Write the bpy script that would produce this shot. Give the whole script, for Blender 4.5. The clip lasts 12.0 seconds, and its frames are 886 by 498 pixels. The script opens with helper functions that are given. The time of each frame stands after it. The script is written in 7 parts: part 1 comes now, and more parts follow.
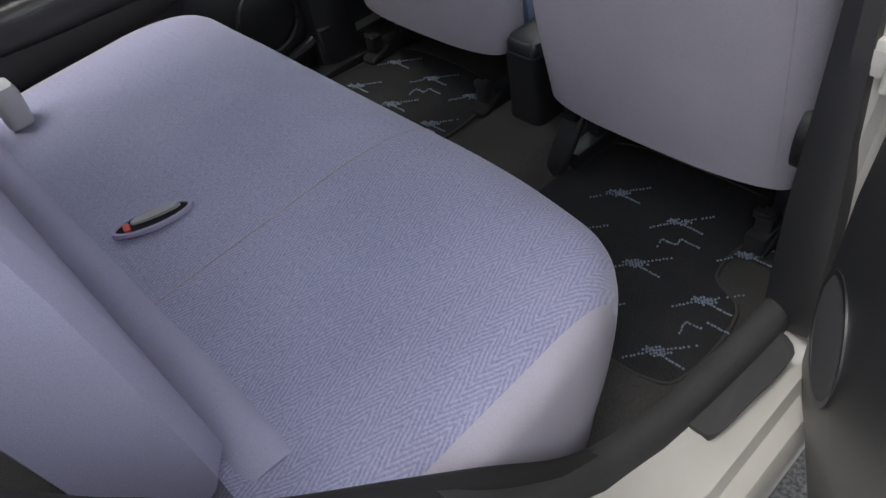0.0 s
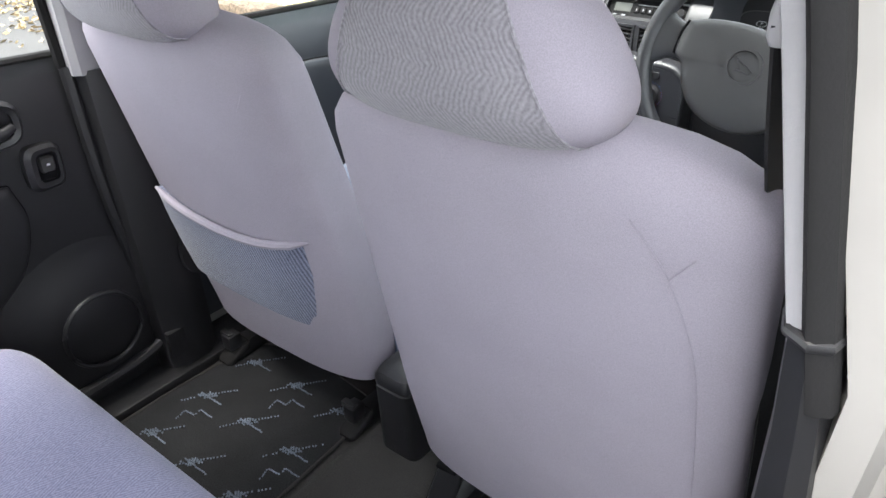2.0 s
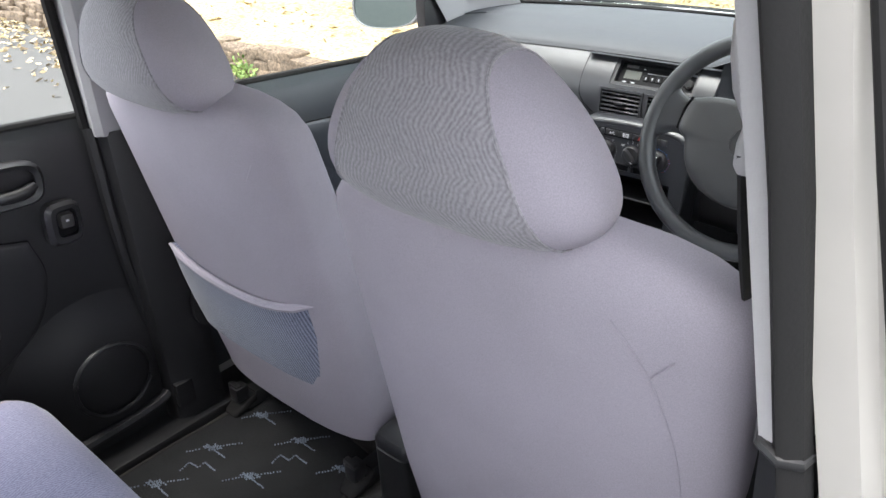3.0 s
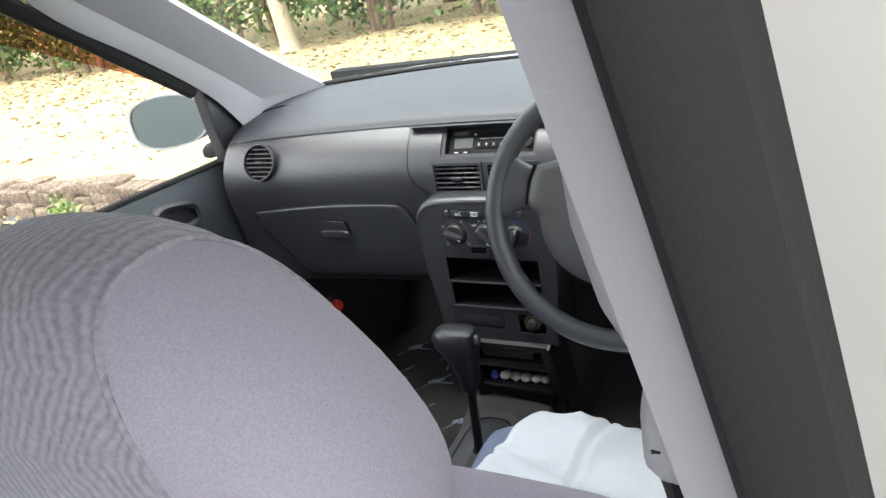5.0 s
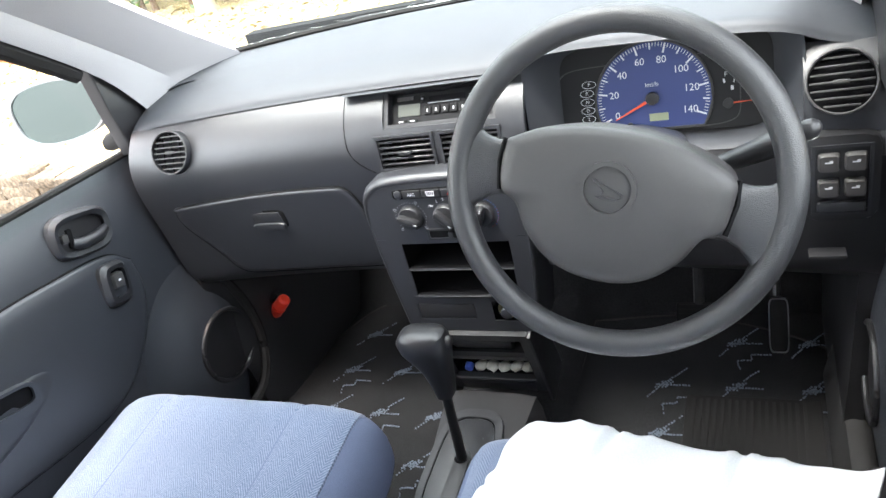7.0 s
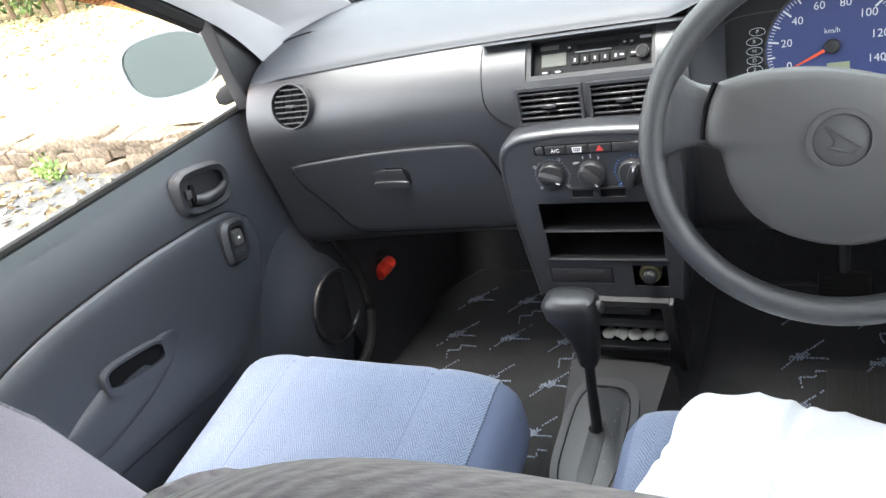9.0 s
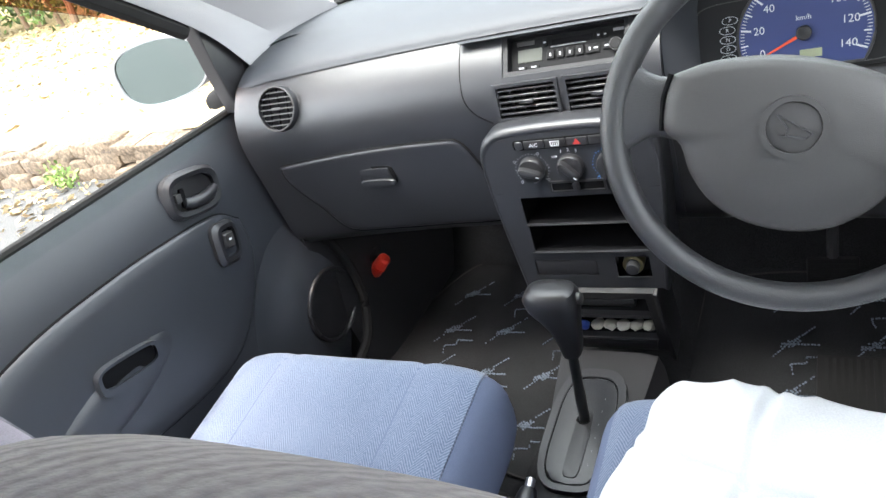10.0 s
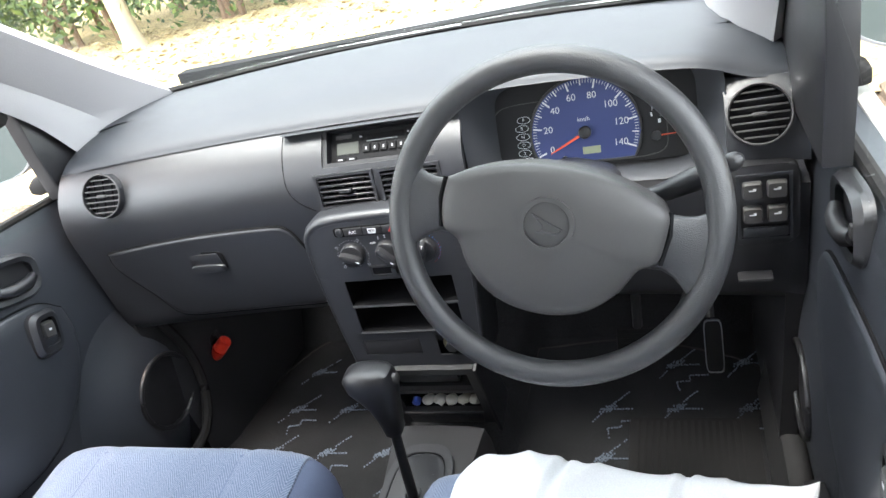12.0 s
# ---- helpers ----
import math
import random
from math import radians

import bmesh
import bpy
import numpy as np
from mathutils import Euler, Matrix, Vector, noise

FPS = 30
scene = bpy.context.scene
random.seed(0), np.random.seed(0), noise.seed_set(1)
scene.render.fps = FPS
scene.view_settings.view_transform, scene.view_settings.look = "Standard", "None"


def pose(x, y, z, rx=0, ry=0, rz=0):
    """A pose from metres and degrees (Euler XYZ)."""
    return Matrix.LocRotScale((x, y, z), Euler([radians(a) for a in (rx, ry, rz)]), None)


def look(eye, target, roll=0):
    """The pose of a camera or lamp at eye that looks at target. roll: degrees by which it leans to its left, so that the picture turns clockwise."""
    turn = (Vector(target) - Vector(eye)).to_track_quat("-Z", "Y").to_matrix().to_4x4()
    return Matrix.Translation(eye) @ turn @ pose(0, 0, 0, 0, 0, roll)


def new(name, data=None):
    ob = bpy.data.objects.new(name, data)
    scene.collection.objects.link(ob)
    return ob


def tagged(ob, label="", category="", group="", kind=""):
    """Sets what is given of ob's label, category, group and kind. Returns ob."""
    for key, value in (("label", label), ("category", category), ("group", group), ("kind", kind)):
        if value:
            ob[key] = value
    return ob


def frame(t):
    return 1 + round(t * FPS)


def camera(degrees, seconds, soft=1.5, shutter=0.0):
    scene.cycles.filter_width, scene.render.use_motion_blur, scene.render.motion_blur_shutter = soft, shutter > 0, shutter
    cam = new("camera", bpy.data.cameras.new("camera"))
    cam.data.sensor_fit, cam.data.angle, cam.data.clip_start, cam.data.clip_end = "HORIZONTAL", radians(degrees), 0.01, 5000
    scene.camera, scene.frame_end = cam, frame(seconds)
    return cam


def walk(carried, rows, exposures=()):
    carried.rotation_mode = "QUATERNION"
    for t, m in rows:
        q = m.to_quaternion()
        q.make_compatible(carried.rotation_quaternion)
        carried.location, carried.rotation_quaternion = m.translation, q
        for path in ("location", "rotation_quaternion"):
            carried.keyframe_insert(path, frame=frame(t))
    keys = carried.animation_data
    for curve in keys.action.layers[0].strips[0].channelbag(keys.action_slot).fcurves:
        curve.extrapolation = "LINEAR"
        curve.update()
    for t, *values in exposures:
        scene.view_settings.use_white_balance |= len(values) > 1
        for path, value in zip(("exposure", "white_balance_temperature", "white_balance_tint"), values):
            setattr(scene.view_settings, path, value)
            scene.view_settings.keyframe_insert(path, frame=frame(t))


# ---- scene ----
cam = camera(62.9, 12.0)
PATH = [
    (0, (0.8075, -0.9210, 1.1957), (0.2402, -0.4783, 0.5013), -9.07),
    (0.5, (0.7676, -0.8652, 1.2162), (0.1902, -0.4013, 0.5443), -7.55),
    (1, (0.6861, -0.7862, 1.2305), (0.1236, -0.2641, 0.5893), -4.26),
    (1.5, (0.6330, -0.7144, 1.2505), (0.1292, -0.1247, 0.6193), -2.76),
    (2, (0.6319, -0.6614, 1.3189), (0.0867, 0.0019, 0.8063), -2.33),
    (2.5, (0.6411, -0.6582, 1.3457), (0.0671, 0.0088, 0.8706), -2.10),
    (3, (0.6511, -0.6361, 1.3701), (0.0687, 0.0290, 0.9027), -1.68),
    (3.5, (0.6527, -0.5969, 1.3846), (0.0745, 0.0883, 0.9416), -2.77),
    (3.7, (0.6510, -0.5640, 1.3860), (-0.4910, 0.8260, 0.5160), -4.90),
    (5.3, (0.5140, -0.2820, 1.3300), (-0.4001, 1.3090, 0.5297), -12.64),
    (5.5, (0.4950, -0.2510, 1.3310), (-0.3972, 1.3634, 0.5309), -12.95),
    (6, (0.4840, -0.2070, 1.3350), (-0.3520, 1.4260, 0.5400), -13.80),
    (6.5, (0.4660, -0.1720, 1.3260), (-0.3420, 1.4230, 0.4330), -14.65),
    (6.7, (0.4570, -0.1640, 1.3190), (-0.3570, 1.4040, 0.3840), -15.45),
    (8.3, (0.3644, -0.1549, 1.2995), (-0.0477, 0.6073, 0.8002), -16.88),
    (8.5, (0.3298, -0.1634, 1.3052), (-0.0782, 0.5992, 0.8031), -16.87),
    (9, (0.2843, -0.1768, 1.3106), (-0.1763, 0.5528, 0.8051), -17.43),
    (9.5, (0.2898, -0.1723, 1.3072), (-0.1997, 0.5419, 0.8069), -18.53),
    (10, (0.3377, -0.1676, 1.3036), (-0.1437, 0.5499, 0.8002), -19.72),
    (10.5, (0.3864, -0.1630, 1.2948), (-0.0588, 0.5737, 0.7858), -20.94),
    (11, (0.4157, -0.1641, 1.2963), (0.0509, 0.6003, 0.7646), -19.70),
    (11.5, (0.4332, -0.1656, 1.3110), (0.0896, 0.6198, 0.7961), -17.91),
    (12, (0.4476, -0.1610, 1.3223), (0.1160, 0.6585, 0.8549), -15.34),
]
walk(cam, [(t, look(eye, target, roll)) for t, eye, target, roll in PATH], [(0.0, 2.35), (0.5, 2.7), (1.0, 2.95), (1.5, 3.3), (3.0, 2.95), (3.7, 2.85), (5.5, 3.2), (6.5, 3.82), (8.5, 3.82), (9.5, 3.73), (10.5, 3.63), (11.3, 3.50), (12.0, 3.65)])

# ---- daylight: bright thin overcast, a weak soft sun from high behind ----
world = bpy.data.worlds.new("sky")
scene.world = world
world.use_nodes = True
wn = world.node_tree.nodes
sky = wn.new("ShaderNodeTexSky")
sky.sky_type = "NISHITA"
sky.sun_disc = False
sky.sun_elevation, sky.sun_rotation = radians(74), radians(-150)
sky.air_density, sky.dust_density = 1.0, 2.0
pale = wn.new("ShaderNodeHueSaturation")
pale.inputs["Saturation"].default_value = 0.22
world.node_tree.links.new(sky.outputs[0], pale.inputs["Color"])
world.node_tree.links.new(pale.outputs[0], wn["Background"].inputs[0])
wn["Background"].inputs[1].default_value = 0.15
sun = new("sun", bpy.data.lights.new("sun", "SUN"))
sun.data.energy, sun.data.angle, sun.data.color = 0.7, radians(25), (1.0, 0.96, 0.90)
sun.matrix_world = look((-1.6, -2.8, 11), (0, 0, 0))


# ---- mesh helpers ----
def thing(name, label, category, at, group="", kind=""):
    ob = new(name)
    ob.empty_display_size = 0.05
    ob.location = at
    return tagged(ob, label, category, group, kind)


def part(name, bm, material, parent=None, label="", smooth=True, sharp=38):
    me = bpy.data.meshes.new(name)
    bmesh.ops.recalc_face_normals(bm, faces=bm.faces)
    bm.to_mesh(me)
    bm.free()
    for m in material if isinstance(material, (list, tuple)) else [material]:
        me.materials.append(m)
    if smooth:
        me.polygons.foreach_set("use_smooth", [True] * len(me.polygons))
        me.set_sharp_from_angle(angle=radians(sharp))
    ob = new(name, me)
    if parent:
        ob.parent = parent
        ob.matrix_parent_inverse = Matrix.Translation(-parent.location)
    if label:
        ob["label"] = label
    return ob


def box(x0, x1, y0, y1, z0, z1, bevel=0.0, seg=2, m=None):
    bm = bmesh.new()
    bmesh.ops.create_cube(bm, size=1)
    for v in bm.verts:
        v.co = Vector((x0 + (v.co.x + 0.5) * (x1 - x0), y0 + (v.co.y + 0.5) * (y1 - y0), z0 + (v.co.z + 0.5) * (z1 - z0)))
    if bevel:
        bmesh.ops.bevel(bm, geom=bm.edges[:], offset=bevel, segments=seg, affect="EDGES", profile=0.6)
    if m:
        bm.transform(m)
    return bm


def join(*bms):
    out = bmesh.new()
    for b in bms:
        me = bpy.data.meshes.new("tmp")
        b.to_mesh(me)
        b.free()
        out.from_mesh(me)
        bpy.data.meshes.remove(me)
    return out


def loft(rings, close=True, caps=True):
    """Skin through rings of points, all of one length."""
    bm = bmesh.new()
    vs = [[bm.verts.new(p) for p in ring] for ring in rings]
    n = len(vs[0])
    for a, b in zip(vs, vs[1:]):
        for i in range(n if close else n - 1):
            j = (i + 1) % n
            bm.faces.new((a[i], a[j], b[j], b[i]))
    if caps and close:
        bm.faces.new(vs[0])
        bm.faces.new(vs[-1])
    return bm


def super_ring(cx, cy, rx, ry, power=3.0, n=32):
    """A rounded rectangle as 2D points."""
    out = []
    for i in range(n):
        a = 2 * math.pi * i / n
        c, s = math.cos(a), math.sin(a)
        out.append((cx + rx * math.copysign(abs(c) ** (2 / power), c), cy + ry * math.copysign(abs(s) ** (2 / power), s)))
    return out


def tube(points, radius, n=10, close=False, flat=1.0, up=Vector((0, 0, 1))):
    """A pipe along points; radius may be a list."""
    pts = [Vector(p) for p in points]
    rings = []
    for i, p in enumerate(pts):
        a = pts[i - 1] if (i or close) else p
        b = pts[(i + 1) % len(pts)] if (i < len(pts) - 1 or close) else p
        t = (b - a).normalized()
        ref = up if abs(t.dot(up)) < 0.95 else Vector((1, 0, 0))
        u = t.cross(ref).normalized()
        v = u.cross(t).normalized()
        r = radius[i] if isinstance(radius, (list, tuple)) else radius
        rings.append([p + u * (r * math.cos(k * 2 * math.pi / n)) + v * (r * flat * math.sin(k * 2 * math.pi / n)) for k in range(n)])
    if close:
        rings.append(rings[0])
        bm = loft(rings, caps=False)
        bmesh.ops.remove_doubles(bm, verts=bm.verts[:], dist=1e-6)
        return bm
    return loft(rings)


def curve_points(pts, n=8):
    """Catmull-Rom through points."""
    p = [Vector(q) for q in pts]
    p = [p[0] * 2 - p[1]] + p + [p[-1] * 2 - p[-2]]
    out = []
    for i in range(1, len(p) - 2):
        for k in range(n):
            t = k / n
            out.append(0.5 * (2 * p[i] + (p[i + 1] - p[i - 1]) * t + (2 * p[i - 1] - 5 * p[i] + 4 * p[i + 1] - p[i + 2]) * t * t + (3 * p[i] - p[i - 1] - 3 * p[i + 1] + p[i + 2]) * t ** 3))
    out.append(p[-2])
    return out


def plate(outline, depth, m=None, bevel=0.0, seg=2):
    """A 2D outline in u, v, extruded from w = -depth to 0."""
    bm = bmesh.new()
    lo = [bm.verts.new((u, v, -depth)) for u, v in outline]
    hi = [bm.verts.new((u, v, 0)) for u, v in outline]
    n = len(outline)
    top = bm.faces.new(hi)
    bm.faces.new(lo[::-1])
    for i in range(n):
        j = (i + 1) % n
        bm.faces.new((lo[i], lo[j], hi[j], hi[i]))
    if bevel:
        bmesh.ops.bevel(bm, geom=list(top.edges), offset=bevel, segments=seg, affect="EDGES", profile=0.5)
    if m:
        bm.transform(m)
    return bm


def holed(u0, u1, v0, v1, holes, depth, m=None, floor=0.0):
    """A panel in u, v with rectangular holes (u0, u1, v0, v1); floor: holes get a back at that depth."""
    us = sorted({u0, u1, *(h[0] for h in holes), *(h[1] for h in holes)})
    vs = sorted({v0, v1, *(h[2] for h in holes), *(h[3] for h in holes)})
    bm = bmesh.new()
    for a, b in zip(us, us[1:]):
        for c, d in zip(vs, vs[1:]):
            mu, mv = (a + b) / 2, (c + d) / 2
            if any(h[0] < mu < h[1] and h[2] < mv < h[3] for h in holes):
                continue
            bm.faces.new([bm.verts.new(p) for p in ((a, c, 0), (b, c, 0), (b, d, 0), (a, d, 0))])
    bmesh.ops.remove_doubles(bm, verts=bm.verts[:], dist=1e-6)
    res = bmesh.ops.extrude_face_region(bm, geom=bm.faces[:])
    for v in (g for g in res["geom"] if isinstance(g, bmesh.types.BMVert)):
        v.co.z -= depth
    if m:
        bm.transform(m)
    return bm


def frame_ring(outer, inner, w0, w1, m=None):
    """A raised frame between two outlines with equal numbers of points."""
    rings = [[(u, v, w0) for u, v in outer], [(u, v, w1) for u, v in outer], [(u, v, w1) for u, v in inner], [(u, v, w0) for u, v in inner]]
    bm = loft(rings + rings[:1], caps=False)
    bmesh.ops.remove_doubles(bm, verts=bm.verts[:], dist=1e-6)
    if m:
        bm.transform(m)
    return bm


def disc(r, depth, n=32, m=None, bevel=0.0):
    return plate([(r * math.cos(2 * math.pi * i / n), r * math.sin(2 * math.pi * i / n)) for i in range(n)], depth, m, bevel)


def circle2(r, n=32, cu=0.0, cv=0.0):
    return [(cu + r * math.cos(2 * math.pi * i / n), cv + r * math.sin(2 * math.pi * i / n)) for i in range(n)]


def face_frame(origin, lean=0.0, turn=0.0, spin=0.0):
    """A local frame whose u points right, v up and w to the rear of the car; lean: degrees by which its top tips forward."""
    return Matrix.Translation(origin) @ Euler((radians(90 - lean), 0, radians(turn))).to_matrix().to_4x4() @ Euler((0, 0, radians(spin))).to_matrix().to_4x4()


def lettering(text, size, m, material, parent, name="lettering"):
    cu = bpy.data.curves.new("text", "FONT")
    cu.body, cu.size, cu.align_x, cu.align_y, cu.extrude = text, size, "CENTER", "CENTER", 0.0002
    cu.resolution_u = 3
    ob = bpy.data.objects.new("text", cu)
    me = bpy.data.meshes.new_from_object(ob)
    bpy.data.objects.remove(ob)
    bm = bmesh.new()
    bm.from_mesh(me)
    bpy.data.meshes.remove(me)
    bm.transform(m)
    return part(name, bm, material, parent, smooth=False)


def soften(ob, levels=1):
    mod = ob.modifiers.new("smooth", "SUBSURF")
    mod.levels = mod.render_levels = levels
    return ob


# ---- materials ----
def material(name, colour, rough=0.5, metal=0.0, vary=0.15, vary_scale=6.0, grain=0.0, grain_scale=600.0, bump=0.0, bump_scale=900.0, spec=0.5):
    """A surface with stains at one scale, grain at another, and fine relief."""
    mat = bpy.data.materials.new(name)
    mat.use_nodes = True
    nt = mat.node_tree
    nd, ln = nt.nodes, nt.links
    b = nd["Principled BSDF"]
    b.inputs["Roughness"].default_value, b.inputs["Metallic"].default_value = rough, metal
    b.inputs["Specular IOR Level"].default_value = spec
    co = nd.new("ShaderNodeTexCoord")
    n1 = nd.new("ShaderNodeTexNoise")
    n1.inputs["Scale"].default_value, n1.inputs["Detail"].default_value = vary_scale, 5
    ln.new(co.outputs["Object"], n1.inputs["Vector"])
    mix = nd.new("ShaderNodeMix")
    mix.data_type = "RGBA"
    mix.inputs["A"].default_value = (*[c * (1 - vary) for c in colour], 1)
    mix.inputs["B"].default_value = (*[min(1, c * (1 + vary)) for c in colour], 1)
    ln.new(n1.outputs["Fac"], mix.inputs["Factor"])
    out = mix.outputs["Result"]
    if grain:
        n2 = nd.new("ShaderNodeTexNoise")
        n2.inputs["Scale"].default_value, n2.inputs["Detail"].default_value = grain_scale, 2
        ln.new(co.outputs["Object"], n2.inputs["Vector"])
        mul = nd.new("ShaderNodeMix")
        mul.data_type, mul.blend_type = "RGBA", "MULTIPLY"
        ramp = nd.new("ShaderNodeMapRange")
        ramp.inputs["From Min"].default_value, ramp.inputs["From Max"].default_value = 0.3, 0.7
        ramp.inputs["To Min"].default_value, ramp.inputs["To Max"].default_value = 1 - grain, 1 + grain
        ln.new(n2.outputs["Fac"], ramp.inputs["Value"])
        mul.inputs["Factor"].default_value = 1
        ln.new(out, mul.inputs["A"])
        ln.new(ramp.outputs["Result"], mul.inputs["B"])
        out = mul.outputs["Result"]
    ln.new(out, b.inputs["Base Color"])
    rr = nd.new("ShaderNodeMapRange")
    rr.inputs["To Min"].default_value, rr.inputs["To Max"].default_value = rough - 0.06, min(1, rough + 0.06)
    ln.new(n1.outputs["Fac"], rr.inputs["Value"])
    ln.new(rr.outputs["Result"], b.inputs["Roughness"])
    if bump:
        n3 = nd.new("ShaderNodeTexNoise")
        n3.inputs["Scale"].default_value, n3.inputs["Detail"].default_value = bump_scale, 3
        ln.new(co.outputs["Object"], n3.inputs["Vector"])
        bp = nd.new("ShaderNodeBump")
        bp.inputs["Strength"].default_value, bp.inputs["Distance"].default_value = bump, 0.001
        ln.new(n3.outputs["Fac"], bp.inputs["Height"])
        ln.new(bp.outputs["Normal"], b.inputs["Normal"])
    return mat


def weave(name, dark, light, axes=(0, 1), column=0.011, pitch=0.0045, slope=1.0, bump=0.35, sheen=0.25, warp_by=0.0016, depth=0.34):
    """Herringbone cloth: slanting ribs that turn at every column; axes: the object's axes across and along the columns."""
    mat = bpy.data.materials.new(name)
    mat.use_nodes = True
    nt = mat.node_tree
    nd, ln = nt.nodes, nt.links
    b = nd["Principled BSDF"]
    b.inputs["Roughness"].default_value = 0.95
    b.inputs["Sheen Weight"].default_value = sheen
    b.inputs["Specular IOR Level"].default_value = 0.15
    co = nd.new("ShaderNodeTexCoord")
    warp = nd.new("ShaderNodeTexNoise")
    warp.inputs["Scale"].default_value = 40
    ln.new(co.outputs["Object"], warp.inputs["Vector"])
    add = nd.new("ShaderNodeVectorMath")
    add.operation = "MULTIPLY_ADD"
    add.inputs[1].default_value = (warp_by, warp_by, warp_by)
    ln.new(warp.outputs["Color"], add.inputs[0])
    ln.new(co.outputs["Object"], add.inputs[2])
    sep = nd.new("ShaderNodeSeparateXYZ")
    ln.new(add.outputs[0], sep.inputs[0])

    def calc(op, a, c, d=None):
        node = nd.new("ShaderNodeMath")
        node.operation = op
        for k, v in enumerate((a, c, d)):
            if v is None:
                continue
            if isinstance(v, (int, float)):
                node.inputs[k].default_value = v
            else:
                ln.new(v, node.inputs[k])
        return node.outputs[0]

    u, v = sep.outputs[axes[0]], sep.outputs[axes[1]]
    fold = calc("PINGPONG", u, column)
    phase = calc("MULTIPLY_ADD", fold, slope, v)
    wave = calc("SINE", calc("MULTIPLY", phase, 2 * math.pi / pitch), 0)
    n2 = nd.new("ShaderNodeTexNoise")
    n2.inputs["Scale"].default_value, n2.inputs["Detail"].default_value = 350, 3
    ln.new(co.outputs["Object"], n2.inputs["Vector"])
    rib = calc("MULTIPLY_ADD", wave, depth, n2.outputs["Fac"])
    n1 = nd.new("ShaderNodeTexNoise")
    n1.inputs["Scale"].default_value, n1.inputs["Detail"].default_value = 5, 4
    ln.new(co.outputs["Object"], n1.inputs["Vector"])
    fac = calc("MULTIPLY_ADD", n1.outputs["Fac"], 0.5, calc("SUBTRACT", rib, 0.25))
    mix = nd.new("ShaderNodeMix")
    mix.data_type = "RGBA"
    mix.inputs["A"].default_value, mix.inputs["B"].default_value = (*dark, 1), (*light, 1)
    ln.new(fac, mix.inputs["Factor"])
    ln.new(mix.outputs["Result"], b.inputs["Base Color"])
    bp = nd.new("ShaderNodeBump")
    bp.inputs["Strength"].default_value, bp.inputs["Distance"].default_value = bump, 0.0012
    ln.new(rib, bp.inputs["Height"])
    ln.new(bp.outputs["Normal"], b.inputs["Normal"])
    return mat


def glass(name, tint=(0.95, 0.98, 0.97)):
    mat = bpy.data.materials.new(name)
    mat.use_nodes = True
    nt = mat.node_tree
    nd, ln = nt.nodes, nt.links
    nd.remove(nd["Principled BSDF"])
    tr, gl, fr, mx = nd.new("ShaderNodeBsdfTransparent"), nd.new("ShaderNodeBsdfGlossy"), nd.new("ShaderNodeLayerWeight"), nd.new("ShaderNodeMixShader")
    tr.inputs[0].default_value = (*tint, 1)
    gl.inputs["Roughness"].default_value = 0.02
    fr.inputs["Blend"].default_value = 0.5
    po = nd.new("ShaderNodeMath")
    po.operation, po.inputs[1].default_value = "POWER", 4.0
    ga = nd.new("ShaderNodeMath")
    ga.operation, ga.inputs[1].default_value = "MULTIPLY_ADD", 0.30
    ga.inputs[2].default_value = 0.02
    ln.new(fr.outputs["Facing"], po.inputs[0])
    ln.new(po.outputs[0], ga.inputs[0])
    ln.new(ga.outputs[0], mx.inputs[0])
    ln.new(tr.outputs[0], mx.inputs[1])
    ln.new(gl.outputs[0], mx.inputs[2])
    ln.new(mx.outputs[0], nd["Material Output"].inputs[0])
    return mat


PLASTIC = material("grained_charcoal_plastic", (0.0195, 0.0205, 0.0235), 0.35, bump=0.35, bump_scale=1100, vary=0.12, grain=0.12, grain_scale=1500, spec=0.75)
PLASTIC_TOP = material("dash_top_plastic", (0.041, 0.044, 0.050), 0.55, bump=0.4, bump_scale=1100, vary=0.10, grain=0.10, grain_scale=1500, spec=0.4)
PLASTIC_DOOR = material("door_plastic", (0.033, 0.0365, 0.044), 0.36, bump=0.4, bump_scale=900, vary=0.12, grain=0.12, grain_scale=1300, spec=0.8)
PLASTIC_BASE = material("console_plastic", (0.014, 0.0145, 0.0165), 0.42, bump=0.25, bump_scale=1400, vary=0.1, spec=0.4)
PLASTIC_BLACK = material("black_plastic", (0.017, 0.017, 0.0185), 0.38, bump=0.2, vary=0.12, spec=0.6)
# near-black; in slots, vents and recesses the shade is put into this colour
PLASTIC_MATT = material("matt_black_and_recess_shade", (0.007, 0.007, 0.008), 0.8, vary=0.1, spec=0.12)
PLASTIC_WHEEL = material("leather_grain_plastic", (0.033, 0.0335, 0.035), 0.34, bump=0.7, bump_scale=760, vary=0.10, spec=0.8)
PLASTIC_COVER = material("airbag_cover_plastic", (0.053, 0.0515, 0.0505), 0.44, bump=0.35, bump_scale=1300, vary=0.08, grain=0.10, grain_scale=1500, spec=0.5)
TRIM_GREY = material("pale_grey_trim", (0.36, 0.355, 0.36), 0.60, bump=0.45, bump_scale=420, vary=0.06)
HEADLINER = material("pale_headliner", (0.55, 0.55, 0.55), 0.95, vary=0.05, grain=0.1, bump=0.3)
VELOUR = material("lilac_grey_velour", (0.31, 0.285, 0.325), 0.95, vary=0.10, vary_scale=9, grain=0.10, grain_scale=900, bump=0.3, bump_scale=1600, spec=0.15)
VELOUR_SEAT = material("blue_cushion_velour", (0.135, 0.16, 0.235), 0.95, vary=0.12, vary_scale=7, grain=0.10, grain_scale=900, bump=0.3, bump_scale=1600, spec=0.15)
